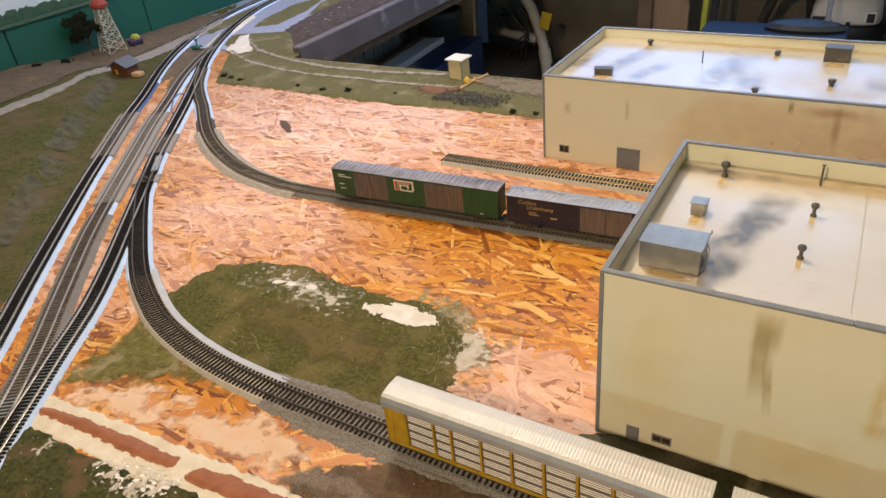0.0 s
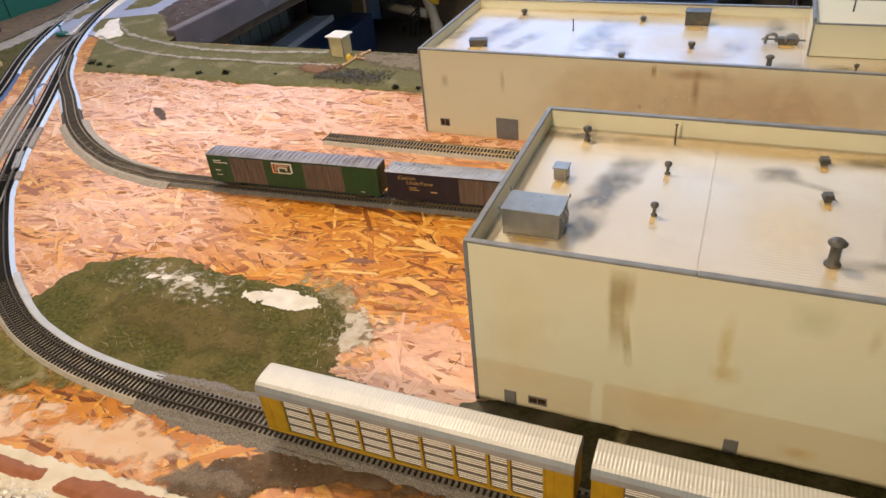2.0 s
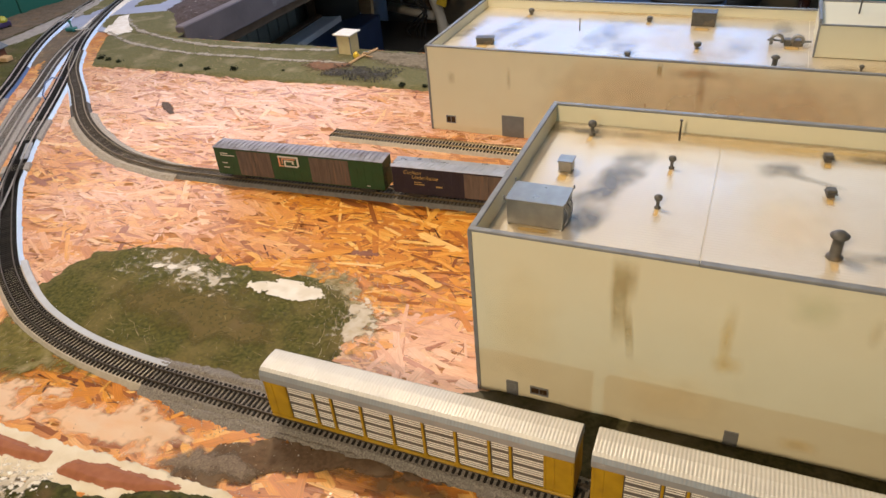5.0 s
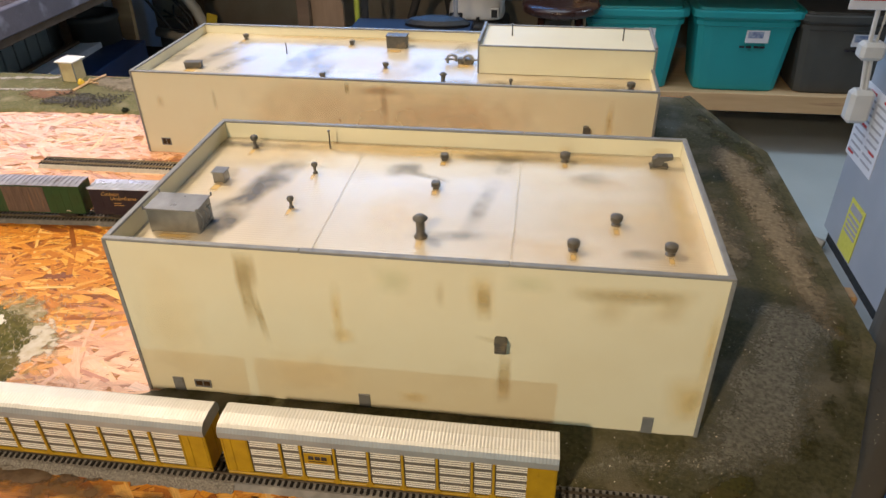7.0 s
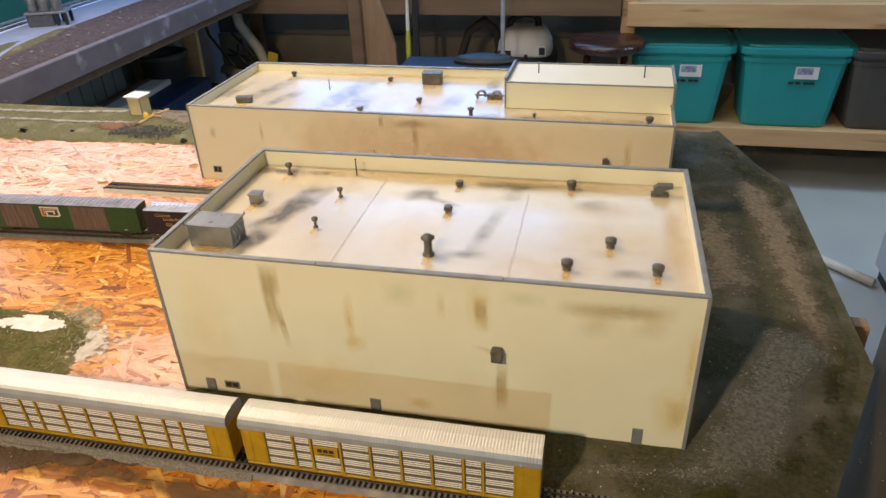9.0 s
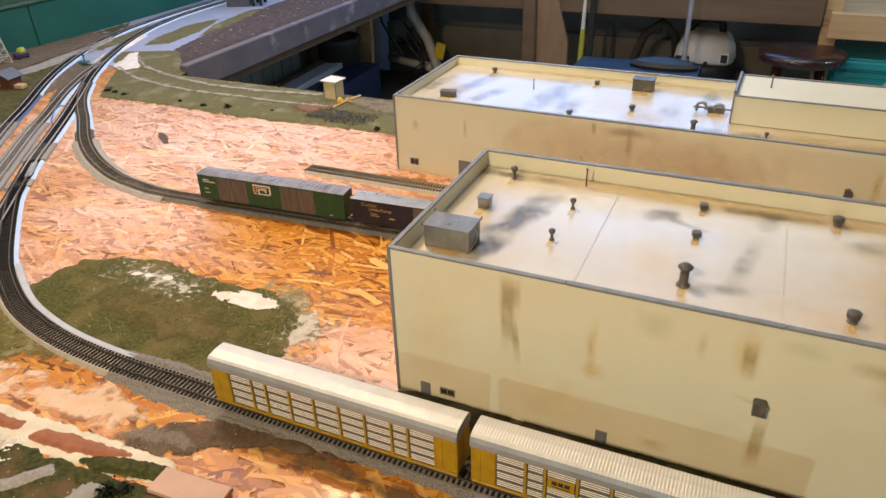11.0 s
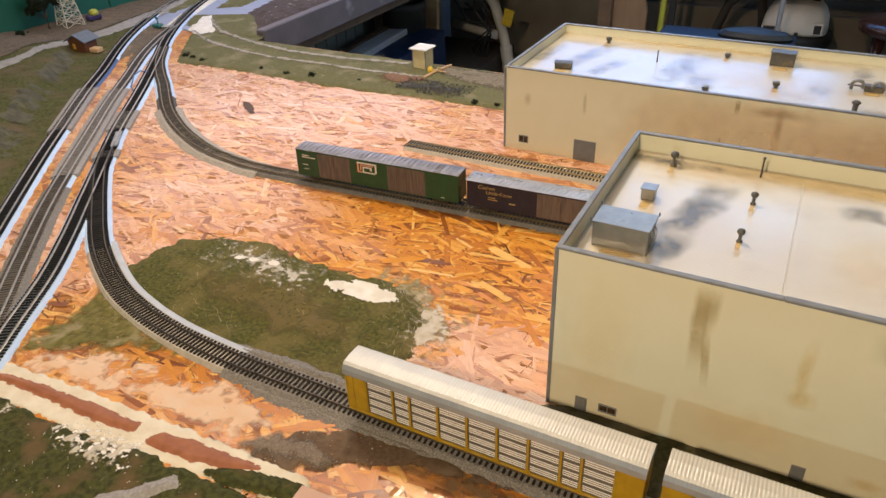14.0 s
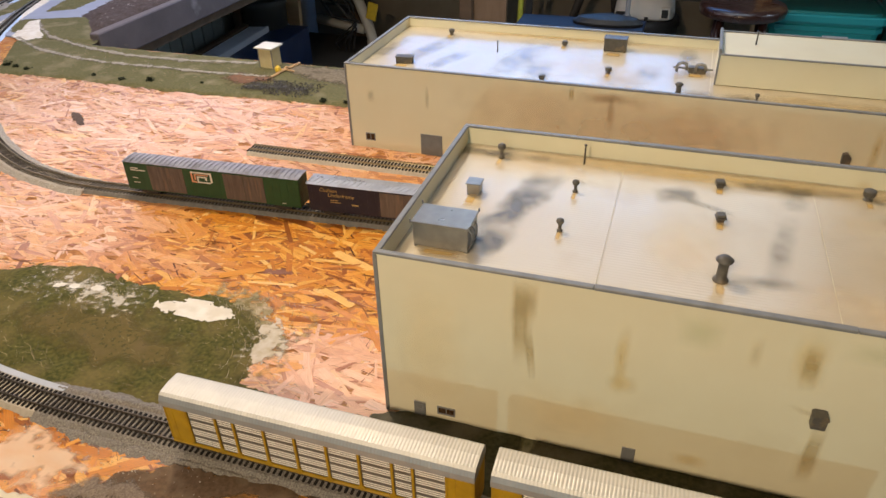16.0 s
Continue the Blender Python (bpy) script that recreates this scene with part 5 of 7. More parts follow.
M["umber"] = soft_stain("umber_dirt", (0.33, 0.25, 0.10), 0.62, 0.5, 1.7)
M["haze_stain_sheen"] = soft_stain("umber_haze", (0.42, 0.32, 0.16), 0.34)
M["pink_haze"] = soft_stain("pinkish_haze", (0.56, 0.43, 0.31), 0.5)
M["red_rust"] = soft_stain("reddish_rust", (0.34, 0.19, 0.09), 0.5)
M["sand_stain"] = soft_stain("sand_dirt", (0.62, 0.50, 0.30), 0.36, 0.35)
M["moss"] = soft_stain("greenish_dirt", (0.40, 0.42, 0.27), 0.40)
M["yellow_streak"] = soft_stain("soft_yellow_streak", (0.58, 0.38, 0.08), 0.8, 0.4, 1.6, 0.3)


def sheet(house, material, m, w, h, label):
    """A thin sheet of dirt or painted reflection, w by h, at the pose m in the house."""
    bm = bmesh.new()
    layer = bm.loops.layers.uv.new("sheet")
    vs = [bm.verts.new((m @ Vector((x * w / 2, y * h / 2, 0)))) for x, y in ((-1, -1), (1, -1), (1, 1), (-1, 1))]
    f = bm.faces.new(vs)
    for loop, uv in zip(f.loops, ((-1, -1), (1, -1), (1, 1), (-1, 1))):
        loop[layer].uv = uv
    data = bpy.data.meshes.new("dirt_sheen_sheet")
    bm.to_mesh(data)
    bm.free()
    data.materials.append(M[material])
    ob = new("dirt_sheen_sheet", data)
    ob.parent = house
    ob.visible_shadow = False
    return tagged(ob, label)


STAINS = [0]


def wall_stain(house, x, z, w, h, material, turn=0):
    STAINS[0] += 1
    return sheet(house, material, pose(x, -0.0004 - 0.00004 * (STAINS[0] % 9), z, 90, 0, 0) @ pose(0, 0, 0, 0, 0, turn), w, h, "soft brown dirt run on the wall")


def roof_stain_sheen(house, x, y, z, w, h, turn, material):
    STAINS[0] += 1
    return sheet(house, material, pose(x, y, z + 0.0006 + 0.00004 * (STAINS[0] % 12), 0, 0, turn), w, h, "soft soot, colour and painted reflection sheet on the roof")


def small_door(house, x, w, h, name="door"):
    d = part(name, box(bmesh.new(), x, x + w, -0.0012, 0.001, 0.001, h, 0.0003), "door_grey", house, "grey door")
    bm = bmesh.new()
    lathe(bm, [(0.0004, 0), (0.0006, 0.0004), (0.0003, 0.0009)], 8, m=pose(x + w * 0.82, -0.0013, h * 0.45, 90))
    part("door_handle", bm, "steel", d)
    return d


def small_window(house, x, z, w, h, panes=2):
    win = part("window", box(bmesh.new(), x, x + w, -0.0004, 0.001, z, z + h), "window", house, "dark window")
    bm = bmesh.new()
    f = 0.0012
    for a0, a1, b0, b1 in ((x - f, x + w + f, z - f, z), (x - f, x + w + f, z + h, z + h + f), (x - f, x, z, z + h), (x + w, x + w + f, z, z + h)):
        box(bm, a0, a1, -0.0014, 0.0004, b0, b1)
    for k in range(1, panes):
        c = x + w * k / panes
        box(bm, c - 0.0004, c + 0.0004, -0.0011, 0.0002, z, z + h)
    part("window_frame", bm, "trim", win, "grey window frame")
    return win


near = warehouse((0, -0.0085, 0), (0.593, 0.297, 0.1987), 0.178, (0.197, 0.396), "cream flat-roofed model warehouse with ribbed roof and rooftop vents")
small_door(near, 0.031, 0.0125, 0.023)
small_window(near, 0.035, 0.0135, 0.005, 0.0055, 1)
small_window(near, 0.0575, 0.013, 0.0165, 0.008, 2)
small_door(near, 0.2415, 0.0125, 0.0225)
small_door(near, 0.5375, 0.011, 0.026)
for x, z, w, h, turn, mt in ((0.138, 0.148, 0.019, 0.125, 2, "umber"), (0.140, 0.172, 0.030, 0.06, 0, "umber"), (0.148, 0.118, 0.010, 0.09, 6, "umber"), (0.229, 0.130, 0.016, 0.10, 0, "ochre"), (0.232, 0.102, 0.036, 0.028, 0, "ochre"), (0.372, 0.164, 0.036, 0.075, 0, "ochre"), (0.374, 0.158, 0.018, 0.06, 0, "umber"),
                          (0.396, 0.065, 0.016, 0.085, 0, "umber"), (0.395, 0.050, 0.026, 0.06, 0, "haze_stain_sheen"), (0.383, 0.110, 0.045, 0.010, -14, "haze_stain_sheen"), (0.510, 0.176, 0.135, 0.026, 2, "umber"), (0.545, 0.163, 0.05, 0.05, 0, "haze_stain_sheen"), (0.49, 0.160, 0.05, 0.05, 0, "haze_stain_sheen"),
                          (0.574, 0.055, 0.055, 0.08, 10, "ochre"), (0.580, 0.052, 0.03, 0.06, 0, "ochre"), (0.302, 0.024, 0.05, 0.022, 0, "ochre"), (0.286, 0.176, 0.050, 0.045, 0, "moss"), (0.415, 0.182, 0.06, 0.030, 0, "moss"), (0.332, 0.162, 0.014, 0.045, 0, "haze_stain_sheen"),
                          (0.05, 0.10, 0.10, 0.20, 0, "sand_stain"), (0.19, 0.05, 0.14, 0.08, 0, "sand_stain"), (0.586, 0.12, 0.016, 0.15, 0, "ochre")):
    wall_stain(near, x, z, w, h, mt, turn)

far = warehouse((-0.307, 0.588, 0, 0, 0, -1.07), (0.908, 0.302, 0.1532), 0.137, (0.60,), "long cream flat-roofed model warehouse with a rooftop penthouse")
small_window(far, 0.031, 0.017, 0.016, 0.0115, 2)
small_door(far, 0.136, 0.040, 0.040)
for x, z, w, h, mt in ((0.46, 0.09, 0.62, 0.16, "pink_haze"), (0.455, 0.138, 0.11, 0.024, "red_rust"), (0.458, 0.112, 0.016, 0.09, "red_rust"), (0.395, 0.140, 0.010, 0.030, "umber"), (0.835, 0.10, 0.018, 0.09, "ochre"), (0.150, 0.108, 0.010, 0.055, "haze_stain_sheen"), (0.60, 0.09, 0.3, 0.10, "pink_haze"), (0.83, 0.065, 0.10, 0.02, "ochre"), (0.045, 0.10, 0.02, 0.03, "haze_stain_sheen")):
    wall_stain(far, x, z, w, h, mt)

# the penthouse over the far end of the roof
ph = part("penthouse", box(bmesh.new(), 0.606, 0.906, 0.108, 0.236, 0.138, 0.186, 0.0004), "cream", far, "cream penthouse block")
part("penthouse_roof", box(bmesh.new(), 0.609, 0.905, 0.111, 0.233, 0.1862, 0.1875), "cream", ph, "pale penthouse roof")
bm = bmesh.new()
for x0, x1, y0, y1, top in ((0.604, 0.910, 0.1065, 0.1105, 0.1885), (0.604, 0.910, 0.2335, 0.238, 0.1895), (0.604, 0.6085, 0.1105, 0.2335, 0.195), (0.9055, 0.910, 0.1105, 0.2335, 0.193)):
    box(bm, x0, x1, y0, y1, 0.1862, top, 0.0005)
part("penthouse_cap", bm, "trim", ph, "grey cap strip")
bm = box(bmesh.new(), 0.6045, 0.6075, 0.1065, 0.1095, 0.138, 0.1862, 0.0004)
part("penthouse_corner", bm, "trim", ph, "grey corner strip")
bm = box(bmesh.new(), 0.9068, 0.9098, 0.1065, 0.1095, 0.138, 0.1862, 0.0004)
part("penthouse_corner", bm, "trim", ph, "grey corner strip")


def roof_part(house, name, bm, material, x, y, z, label="", smooth=True, turn=0):
    ob = part(name, bm, material, house, label, smooth)
    ob.matrix_basis = pose(x, y, z, 0, 0, turn)
    return ob


def mushroom_vent(s=1.0):
    bm = lathe(bmesh.new(), [(0.0030 * s, 0), (0.0030 * s, 0.0015 * s), (0.0017 * s, 0.0022 * s), (0.0017 * s, 0.0085 * s), (0.0032 * s, 0.0092 * s), (0.0040 * s, 0.0115 * s), (0.0036 * s, 0.0135 * s), (0.0015 * s, 0.0147 * s)])
    return bm


def drum_vent(s=1.0):
    """A round base, a waisted neck and a faceted drum with a domed cap."""
    return lathe(bmesh.new(), [(0.0050 * s, 0), (0.0050 * s, 0.0008 * s), (0.0036 * s, 0.0013 * s), (0.0027 * s, 0.0030 * s), (0.0030 * s, 0.0046 * s), (0.0058 * s, 0.0049 * s), (0.0062 * s, 0.0058 * s), (0.0062 * s, 0.0098 * s), (0.0066 * s, 0.0100 * s), (0.0064 * s, 0.0110 * s), (0.0040 * s, 0.0122 * s), (0.001 * s, 0.0126 * s)], 14)


def stack_vent(s=1.0):
    return lathe(bmesh.new(), [(0.0062 * s, 0), (0.0062 * s, 0.0012 * s), (0.0042 * s, 0.002 * s), (0.0040 * s, 0.018 * s), (0.0066 * s, 0.0185 * s), (0.0070 * s, 0.0198 * s), (0.004 * s, 0.0225 * s), (0.001 * s, 0.0232 * s)], 18)


def hood_vent():
    """A square base, a narrower neck and a wide flat hood."""
    bm = box(bmesh.new(), -0.0035, 0.0035, -0.0035, 0.0035, 0, 0.004, 0.0004)
    box(bm, -0.0055, 0.0055, -0.0055, 0.0055, 0.004, 0.0052, 0.0004)
    box(bm, -0.0045, 0.0045, -0.0045, 0.0045, 0.0052, 0.0085, 0.0008)
    return bm


def air_unit(w, d, h):
    bm = box(bmesh.new(), -w / 2, w / 2, -d / 2, d / 2, 0.001, h, 0.0008)
    box(bm, -w / 2 - 0.0012, w / 2 + 0.0012, -d / 2 - 0.0012, d / 2 + 0.0012, h - 0.0006, h + 0.0012, 0.0005)
    for x in (-w / 2 + 0.002, w / 2 - 0.002):
        box(bm, x - 0.0015, x + 0.0015, -d / 2, d / 2, 0, 0.0012)
    return bm


D = 0.1782
big = roof_part(near, "air_unit", air_unit(0.055, 0.034, 0.027), "duct", 0.0462, 0.0690, D, "large galvanised air handling unit", False)
for x in (-0.0290, 0.0290):
    for y in (-0.0183, 0.0183):
        part("lifting_lug", box(bmesh.new(), x - 0.0007, x + 0.0007, y - 0.0007, y + 0.0007, 0.027, 0.0312), "duct", big)
for y in (-0.009, 0.0, 0.009):
    part("coil_bar", tube(bmesh.new(), [(0.0278, y - 0.003, 0.004), (0.0305, y - 0.003, 0.009), (0.0305, y - 0.003, 0.019), (0.0278, y - 0.003, 0.023)], 0.0007, 6), "trim", big, "grey coil pipe")
roof_part(near, "air_unit", air_unit(0.0145, 0.0145, 0.013), "duct", 0.0468, 0.1716, D, "small square air unit", False)
for x, y, s in ((0.1520, 0.2018, 1.0), (0.1500, 0.1170, 1.0), (0.0545, 0.2625, 1.25)):
    roof_part(near, "pipe_vent", mushroom_vent(s), "vent", x, y, D, "mushroom pipe vent")
roof_part(near, "thin_pipe", lathe(bmesh.new(), [(0.0012, 0), (0.0009, 0.0235), (0.0018, 0.0239), (0.0018, 0.0250)], 8), "vent", 0.1514, 0.2711, D, "thin vent pipe")
roof_part(near, "stack_vent", stack_vent(1.12), "vent", 0.3016, 0.0741, D, "tall capped stack vent")
for x, y in ((0.3016, 0.1802), (0.3013, 0.255)):
    roof_part(near, "hood_vent", hood_vent(), "vent", x, y, D, "square hooded vent", False, 8)
for x, y in ((0.5004, 0.1204), (0.4556, 0.0661), (0.5493, 0.0696), (0.4484, 0.2662)):
    roof_part(near, "drum_vent", drum_vent(), "vent", x, y, D, "round drum vent")
# the scoop exhaust at the back corner
bm = bmesh.new()
box(bm, -0.012, 0.010, -0.006, 0.006, 0.002, 0.0035, 0.0004)
for x in (-0.011, 0.008):
    for y in (-0.005, 0.005):
        box(bm, x, x + 0.001, y - 0.0006, y + 0.0006, 0, 0.0035)
prism_y(bm, [(-0.009, 0.0036), (0.002, 0.0036), (0.004, 0.009), (0.014, 0.0125), (0.014, 0.016), (-0.004, 0.0155), (-0.009, 0.011)], -0.005, 0.005)
roof_part(near, "scoop_exhaust", bm, "vent", 0.5602, 0.2626, D, "curved scoop exhaust on a frame", False)
bm = box(bmesh.new(), -0.0058, 0.0058, -0.0095, 0, -0.0075, 0.0045, 0.0008)
prism_y(bm, [(-0.0064, 0.0046), (0.0064, 0.0046), (0.0058, 0.0066), (0.0040, 0.0078), (-0.0040, 0.0078), (-0.0058, 0.0066)], -0.0105, 0)
for z in (-0.0055, -0.0028, -0.0001, 0.0026):
    box(bm, -0.0045, 0.0045, -0.0100, -0.0090, z, z + 0.0008)
roof_part(near, "wall_vent", bm, "vent", 0.391, -0.0003, 0.109, "boxed louvre vent on the wall", False)

for x, y, w, h, turn, mt in ((0.0979, 0.1531, 0.055, 0.20, -16, "dark_soot"), (0.0871, 0.0774, 0.045, 0.08, -24, "dark_soot"), (0.1104, 0.1985, 0.06, 0.12, -12, "soot"), (0.2567, 0.2229, 0.06, 0.045, 20, "dark_soot"), (0.2867, 0.2076, 0.08, 0.016, -22, "soot"), (0.3679, 0.2657, 0.12, 0.034, 0, "dark_soot"), (0.3747, 0.2424, 0.04, 0.06, 0, "soot"), (0.3566, 0.1415, 0.03, 0.17, -10, "soot"),
                            (0.0356, 0.2717, 0.09, 0.034, 0, "dark_soot"), (0.101, 0.2714, 0.10, 0.026, 0, "soot"), (0.3308, 0.078, 0.12, 0.030, 4, "soot"), (0.4782, 0.2216, 0.07, 0.05, 0, "soot"), (0.522, 0.0647, 0.06, 0.03, 0, "soot"), (0.4334, 0.2694, 0.10, 0.02, 0, "soot"), (0.5026, 0.1356, 0.22, 0.14, 0, "sand_stain"), (0.2708, 0.1167, 0.12, 0.18, 0, "sand_stain"), (0.4831, 0.2064, 0.2, 0.07, 0, "sand_stain"),
                            # the long ochre and umber strips paint the back parapet's reflection
                            (0.1008, 0.2491, 0.2, 0.06, 0, "sand_stain"), (0.4415, 0.0652, 0.22, 0.07, 0, "sand_stain"), (0.3025, 0.2762, 0.60, 0.055, 0, "ochre"), (0.1514, 0.2771, 0.30, 0.04, 0, "haze_stain_sheen"), (0.4535, 0.2753, 0.28, 0.04, 0, "haze_stain_sheen"), (0.5732, 0.1554, 0.04, 0.26, 0, "ochre")):
    roof_stain_sheen(near, x, y, 0.178, w, h, turn, mt)

# yellow streaks below the vents
for x, y, w, h in ((0.0468, 0.153, 0.013, 0.030), (0.152, 0.191, 0.006, 0.026), (0.150, 0.107, 0.006, 0.026), (0.0545, 0.250, 0.007, 0.030), (0.3016, 0.058, 0.010, 0.026), (0.3016, 0.168, 0.009, 0.022), (0.3013, 0.243, 0.009, 0.022),
                   (0.500, 0.106, 0.008, 0.024), (0.4556, 0.053, 0.008, 0.022), (0.5493, 0.056, 0.008, 0.022), (0.4484, 0.253, 0.009, 0.024), (0.0462, 0.046, 0.045, 0.016)):
    roof_stain_sheen(near, x, y, 0.178, w, h, 0, "yellow_streak")

DF = 0.1372
# ochre by the back parapet and before the penthouse paints their reflections
for x, y, w, h, turn, mt in ((0.02, 0.14, 0.05, 0.20, -8, "soot"), (0.10, 0.17, 0.06, 0.26, -16, "soot"), (0.15, 0.11, 0.05, 0.16, -20, "soot"), (0.275, 0.16, 0.09, 0.30, -10, "soot"), (0.32, 0.10, 0.07, 0.14, 10, "soot"), (0.50, 0.13, 0.06, 0.10, 0, "soot"), (0.58, 0.05, 0.08, 0.07, 0, "soot"), (0.56, 0.24, 0.05, 0.12, 0, "soot"), (0.655, 0.055, 0.09, 0.05, 0, "soot"), (0.46, 0.08, 0.12, 0.12, 0, "haze_stain_sheen"), (0.76, 0.055, 0.30, 0.09, 0, "ochre"), (0.58, 0.15, 0.10, 0.06, 0, "haze_stain_sheen"), (0.42, 0.15, 0.36, 0.2, 0, "sand_stain"), (0.30, 0.29, 0.6, 0.04, 0, "ochre"), (0.85, 0.055, 0.08, 0.05, 0, "soot")):
    roof_stain_sheen(far, x, y, 0.137, w, h, turn, mt)
for x, y, w, h in ((0.080, 0.062, 0.030, 0.026), (0.108, 0.245, 0.010, 0.034), (0.336, 0.236, 0.010, 0.026), (0.334, 0.044, 0.010, 0.028), (0.430, 0.218, 0.038, 0.034), (0.435, 0.104, 0.010, 0.030), (0.668, 0.036, 0.008, 0.026), (0.868, 0.042, 0.010, 0.026), (0.575, 0.142, 0.030, 0.030)):
    roof_stain_sheen(far, x, y, 0.137, w, h, 0, "yellow_streak")
roof_part(far, "air_unit", air_unit(0.030, 0.014, 0.011), "vent", 0.080, 0.080, DF, "low dark air unit", False, 8)
roof_part(far, "pipe_vent", drum_vent(0.9), "vent", 0.108, 0.262, DF, "round drum vent")
roof_part(far, "thin_pipe", lathe(bmesh.new(), [(0.0012, 0), (0.0009, 0.020), (0.002, 0.0204), (0.002, 0.0212)], 8), "vent", 0.225, 0.178, DF, "thin vent pipe")
roof_part(far, "hood_vent", hood_vent(), "vent", 0.336, 0.250, DF, "small hooded vent", False)
roof_part(far, "hood_vent", hood_vent(), "vent", 0.334, 0.058, DF, "small hooded vent", False)
roof_part(far, "air_unit", air_unit(0.040, 0.022, 0.023), "vent", 0.430, 0.245, DF, "square dark air unit", False)
roof_part(far, "pipe_vent", drum_vent(0.9), "vent", 0.435, 0.118, DF, "round drum vent")
roof_part(far, "stack_vent", stack_vent(0.95), "vent", 0.553, 0.044, DF, "tall stack vent")
roof_part(far, "pipe_vent", mushroom_vent(0.9), "vent", 0.668, 0.050, DF, "mushroom pipe vent")
roof_part(far, "scoop_vent", drum_vent(1.1), "vent", 0.868, 0.056, DF, "round drum vent")
bm = box(bmesh.new(), -0.012, 0.016, -0.007, 0.007, 0.0, 0.010, 0.0005)
roof_part(far, "fan_unit", bm, "vent", 0.575, 0.160, DF, "fan unit with curved ducts", False)
bm = bmesh.new()
for x in (-0.020, 0.010):
    tube(bm, [(x - 0.008, -0.004, 0.002), (x - 0.008, -0.004, 0.011), (x - 0.006, -0.004, 0.0155), (x, -0.004, 0.0175), (x + 0.006, -0.004, 0.0155), (x + 0.008, -0.004, 0.011), (x + 0.008, -0.004, 0.005)], 0.0028, 10)
tube(bm, [(-0.034, -0.002, 0.008), (0.03, -0.002, 0.008)], 0.0017, 8)
roof_part(far, "curved_duct", bm, "duct", 0.572, 0.158, DF, "curved metal ducts")
for x, y in ((0.66, 0.172), (0.855, 0.162)):
    roof_part(far, "thin_pipe", lathe(bmesh.new(), [(0.0013, 0), (0.0011, 0.0205), (0.0026, 0.0209), (0.0026, 0.0222)], 8), "vent", x, y, 0.1875, "thin vent pipe")
roof_part(far, "wall_hood", prism_y(bmesh.new(), [(-0.006, 0), (0.006, 0), (0.006, 0.010), (0.0, 0.016), (-0.006, 0.014)], -0.008, 0.0), "vent", 0.80, -0.0003, 0.078, "dark hood vent on the wall", False)

# ---- railway cars ----


def truck(car, x):
    """A four-wheel bogie: two side frames, axle ends and wheels."""
    bogie = part("bogie", box(bmesh.new(), x - 0.004, x + 0.004, -0.012, 0.012, 0.003, 0.0065, 0.0004), "under", car, "dark bogie")
    for s in (-1, 1):
        bm = prism_y(bmesh.new(), [(x - 0.014, 0.004), (x - 0.008, 0.0025), (x - 0.005, 0.001), (x + 0.005, 0.001), (x + 0.008, 0.0025), (x + 0.014, 0.004), (x + 0.014, 0.0058), (x + 0.005, 0.0068), (x - 0.005, 0.0068), (x - 0.014, 0.0058)], s * 0.0122 - 0.0008, s * 0.0122 + 0.0008)
        part("side_frame", bm, "under", bogie)
        for dx in (-0.010, 0.010):
            wheel = lathe(bmesh.new(), [(0.0052, -0.0012), (0.0050, 0.0004), (0.0056, 0.0008), (0.0056, 0.0013)], 14, m=pose(x + dx, s * 0.0088, 0.0050, 90 * s))
            part("wheel", wheel, "under", bogie)


def coupler(car, x, way):
    bm = box(bmesh.new(), min(x, x + way * 0.009), max(x, x + way * 0.009), -0.0014, 0.0014, 0.0068, 0.0095, 0.0004)
    box(bm, x + way * 0.0085 - 0.002, x + way * 0.0085 + 0.002, -0.0026, 0.0026, 0.0064, 0.0099, 0.0006)
    part("coupler", bm, "under", car, "dark knuckle coupler")


HALF, WIDE = 0.153, 0.0165
WP, NP, POST = 0.0290, 0.0169, 0.0024


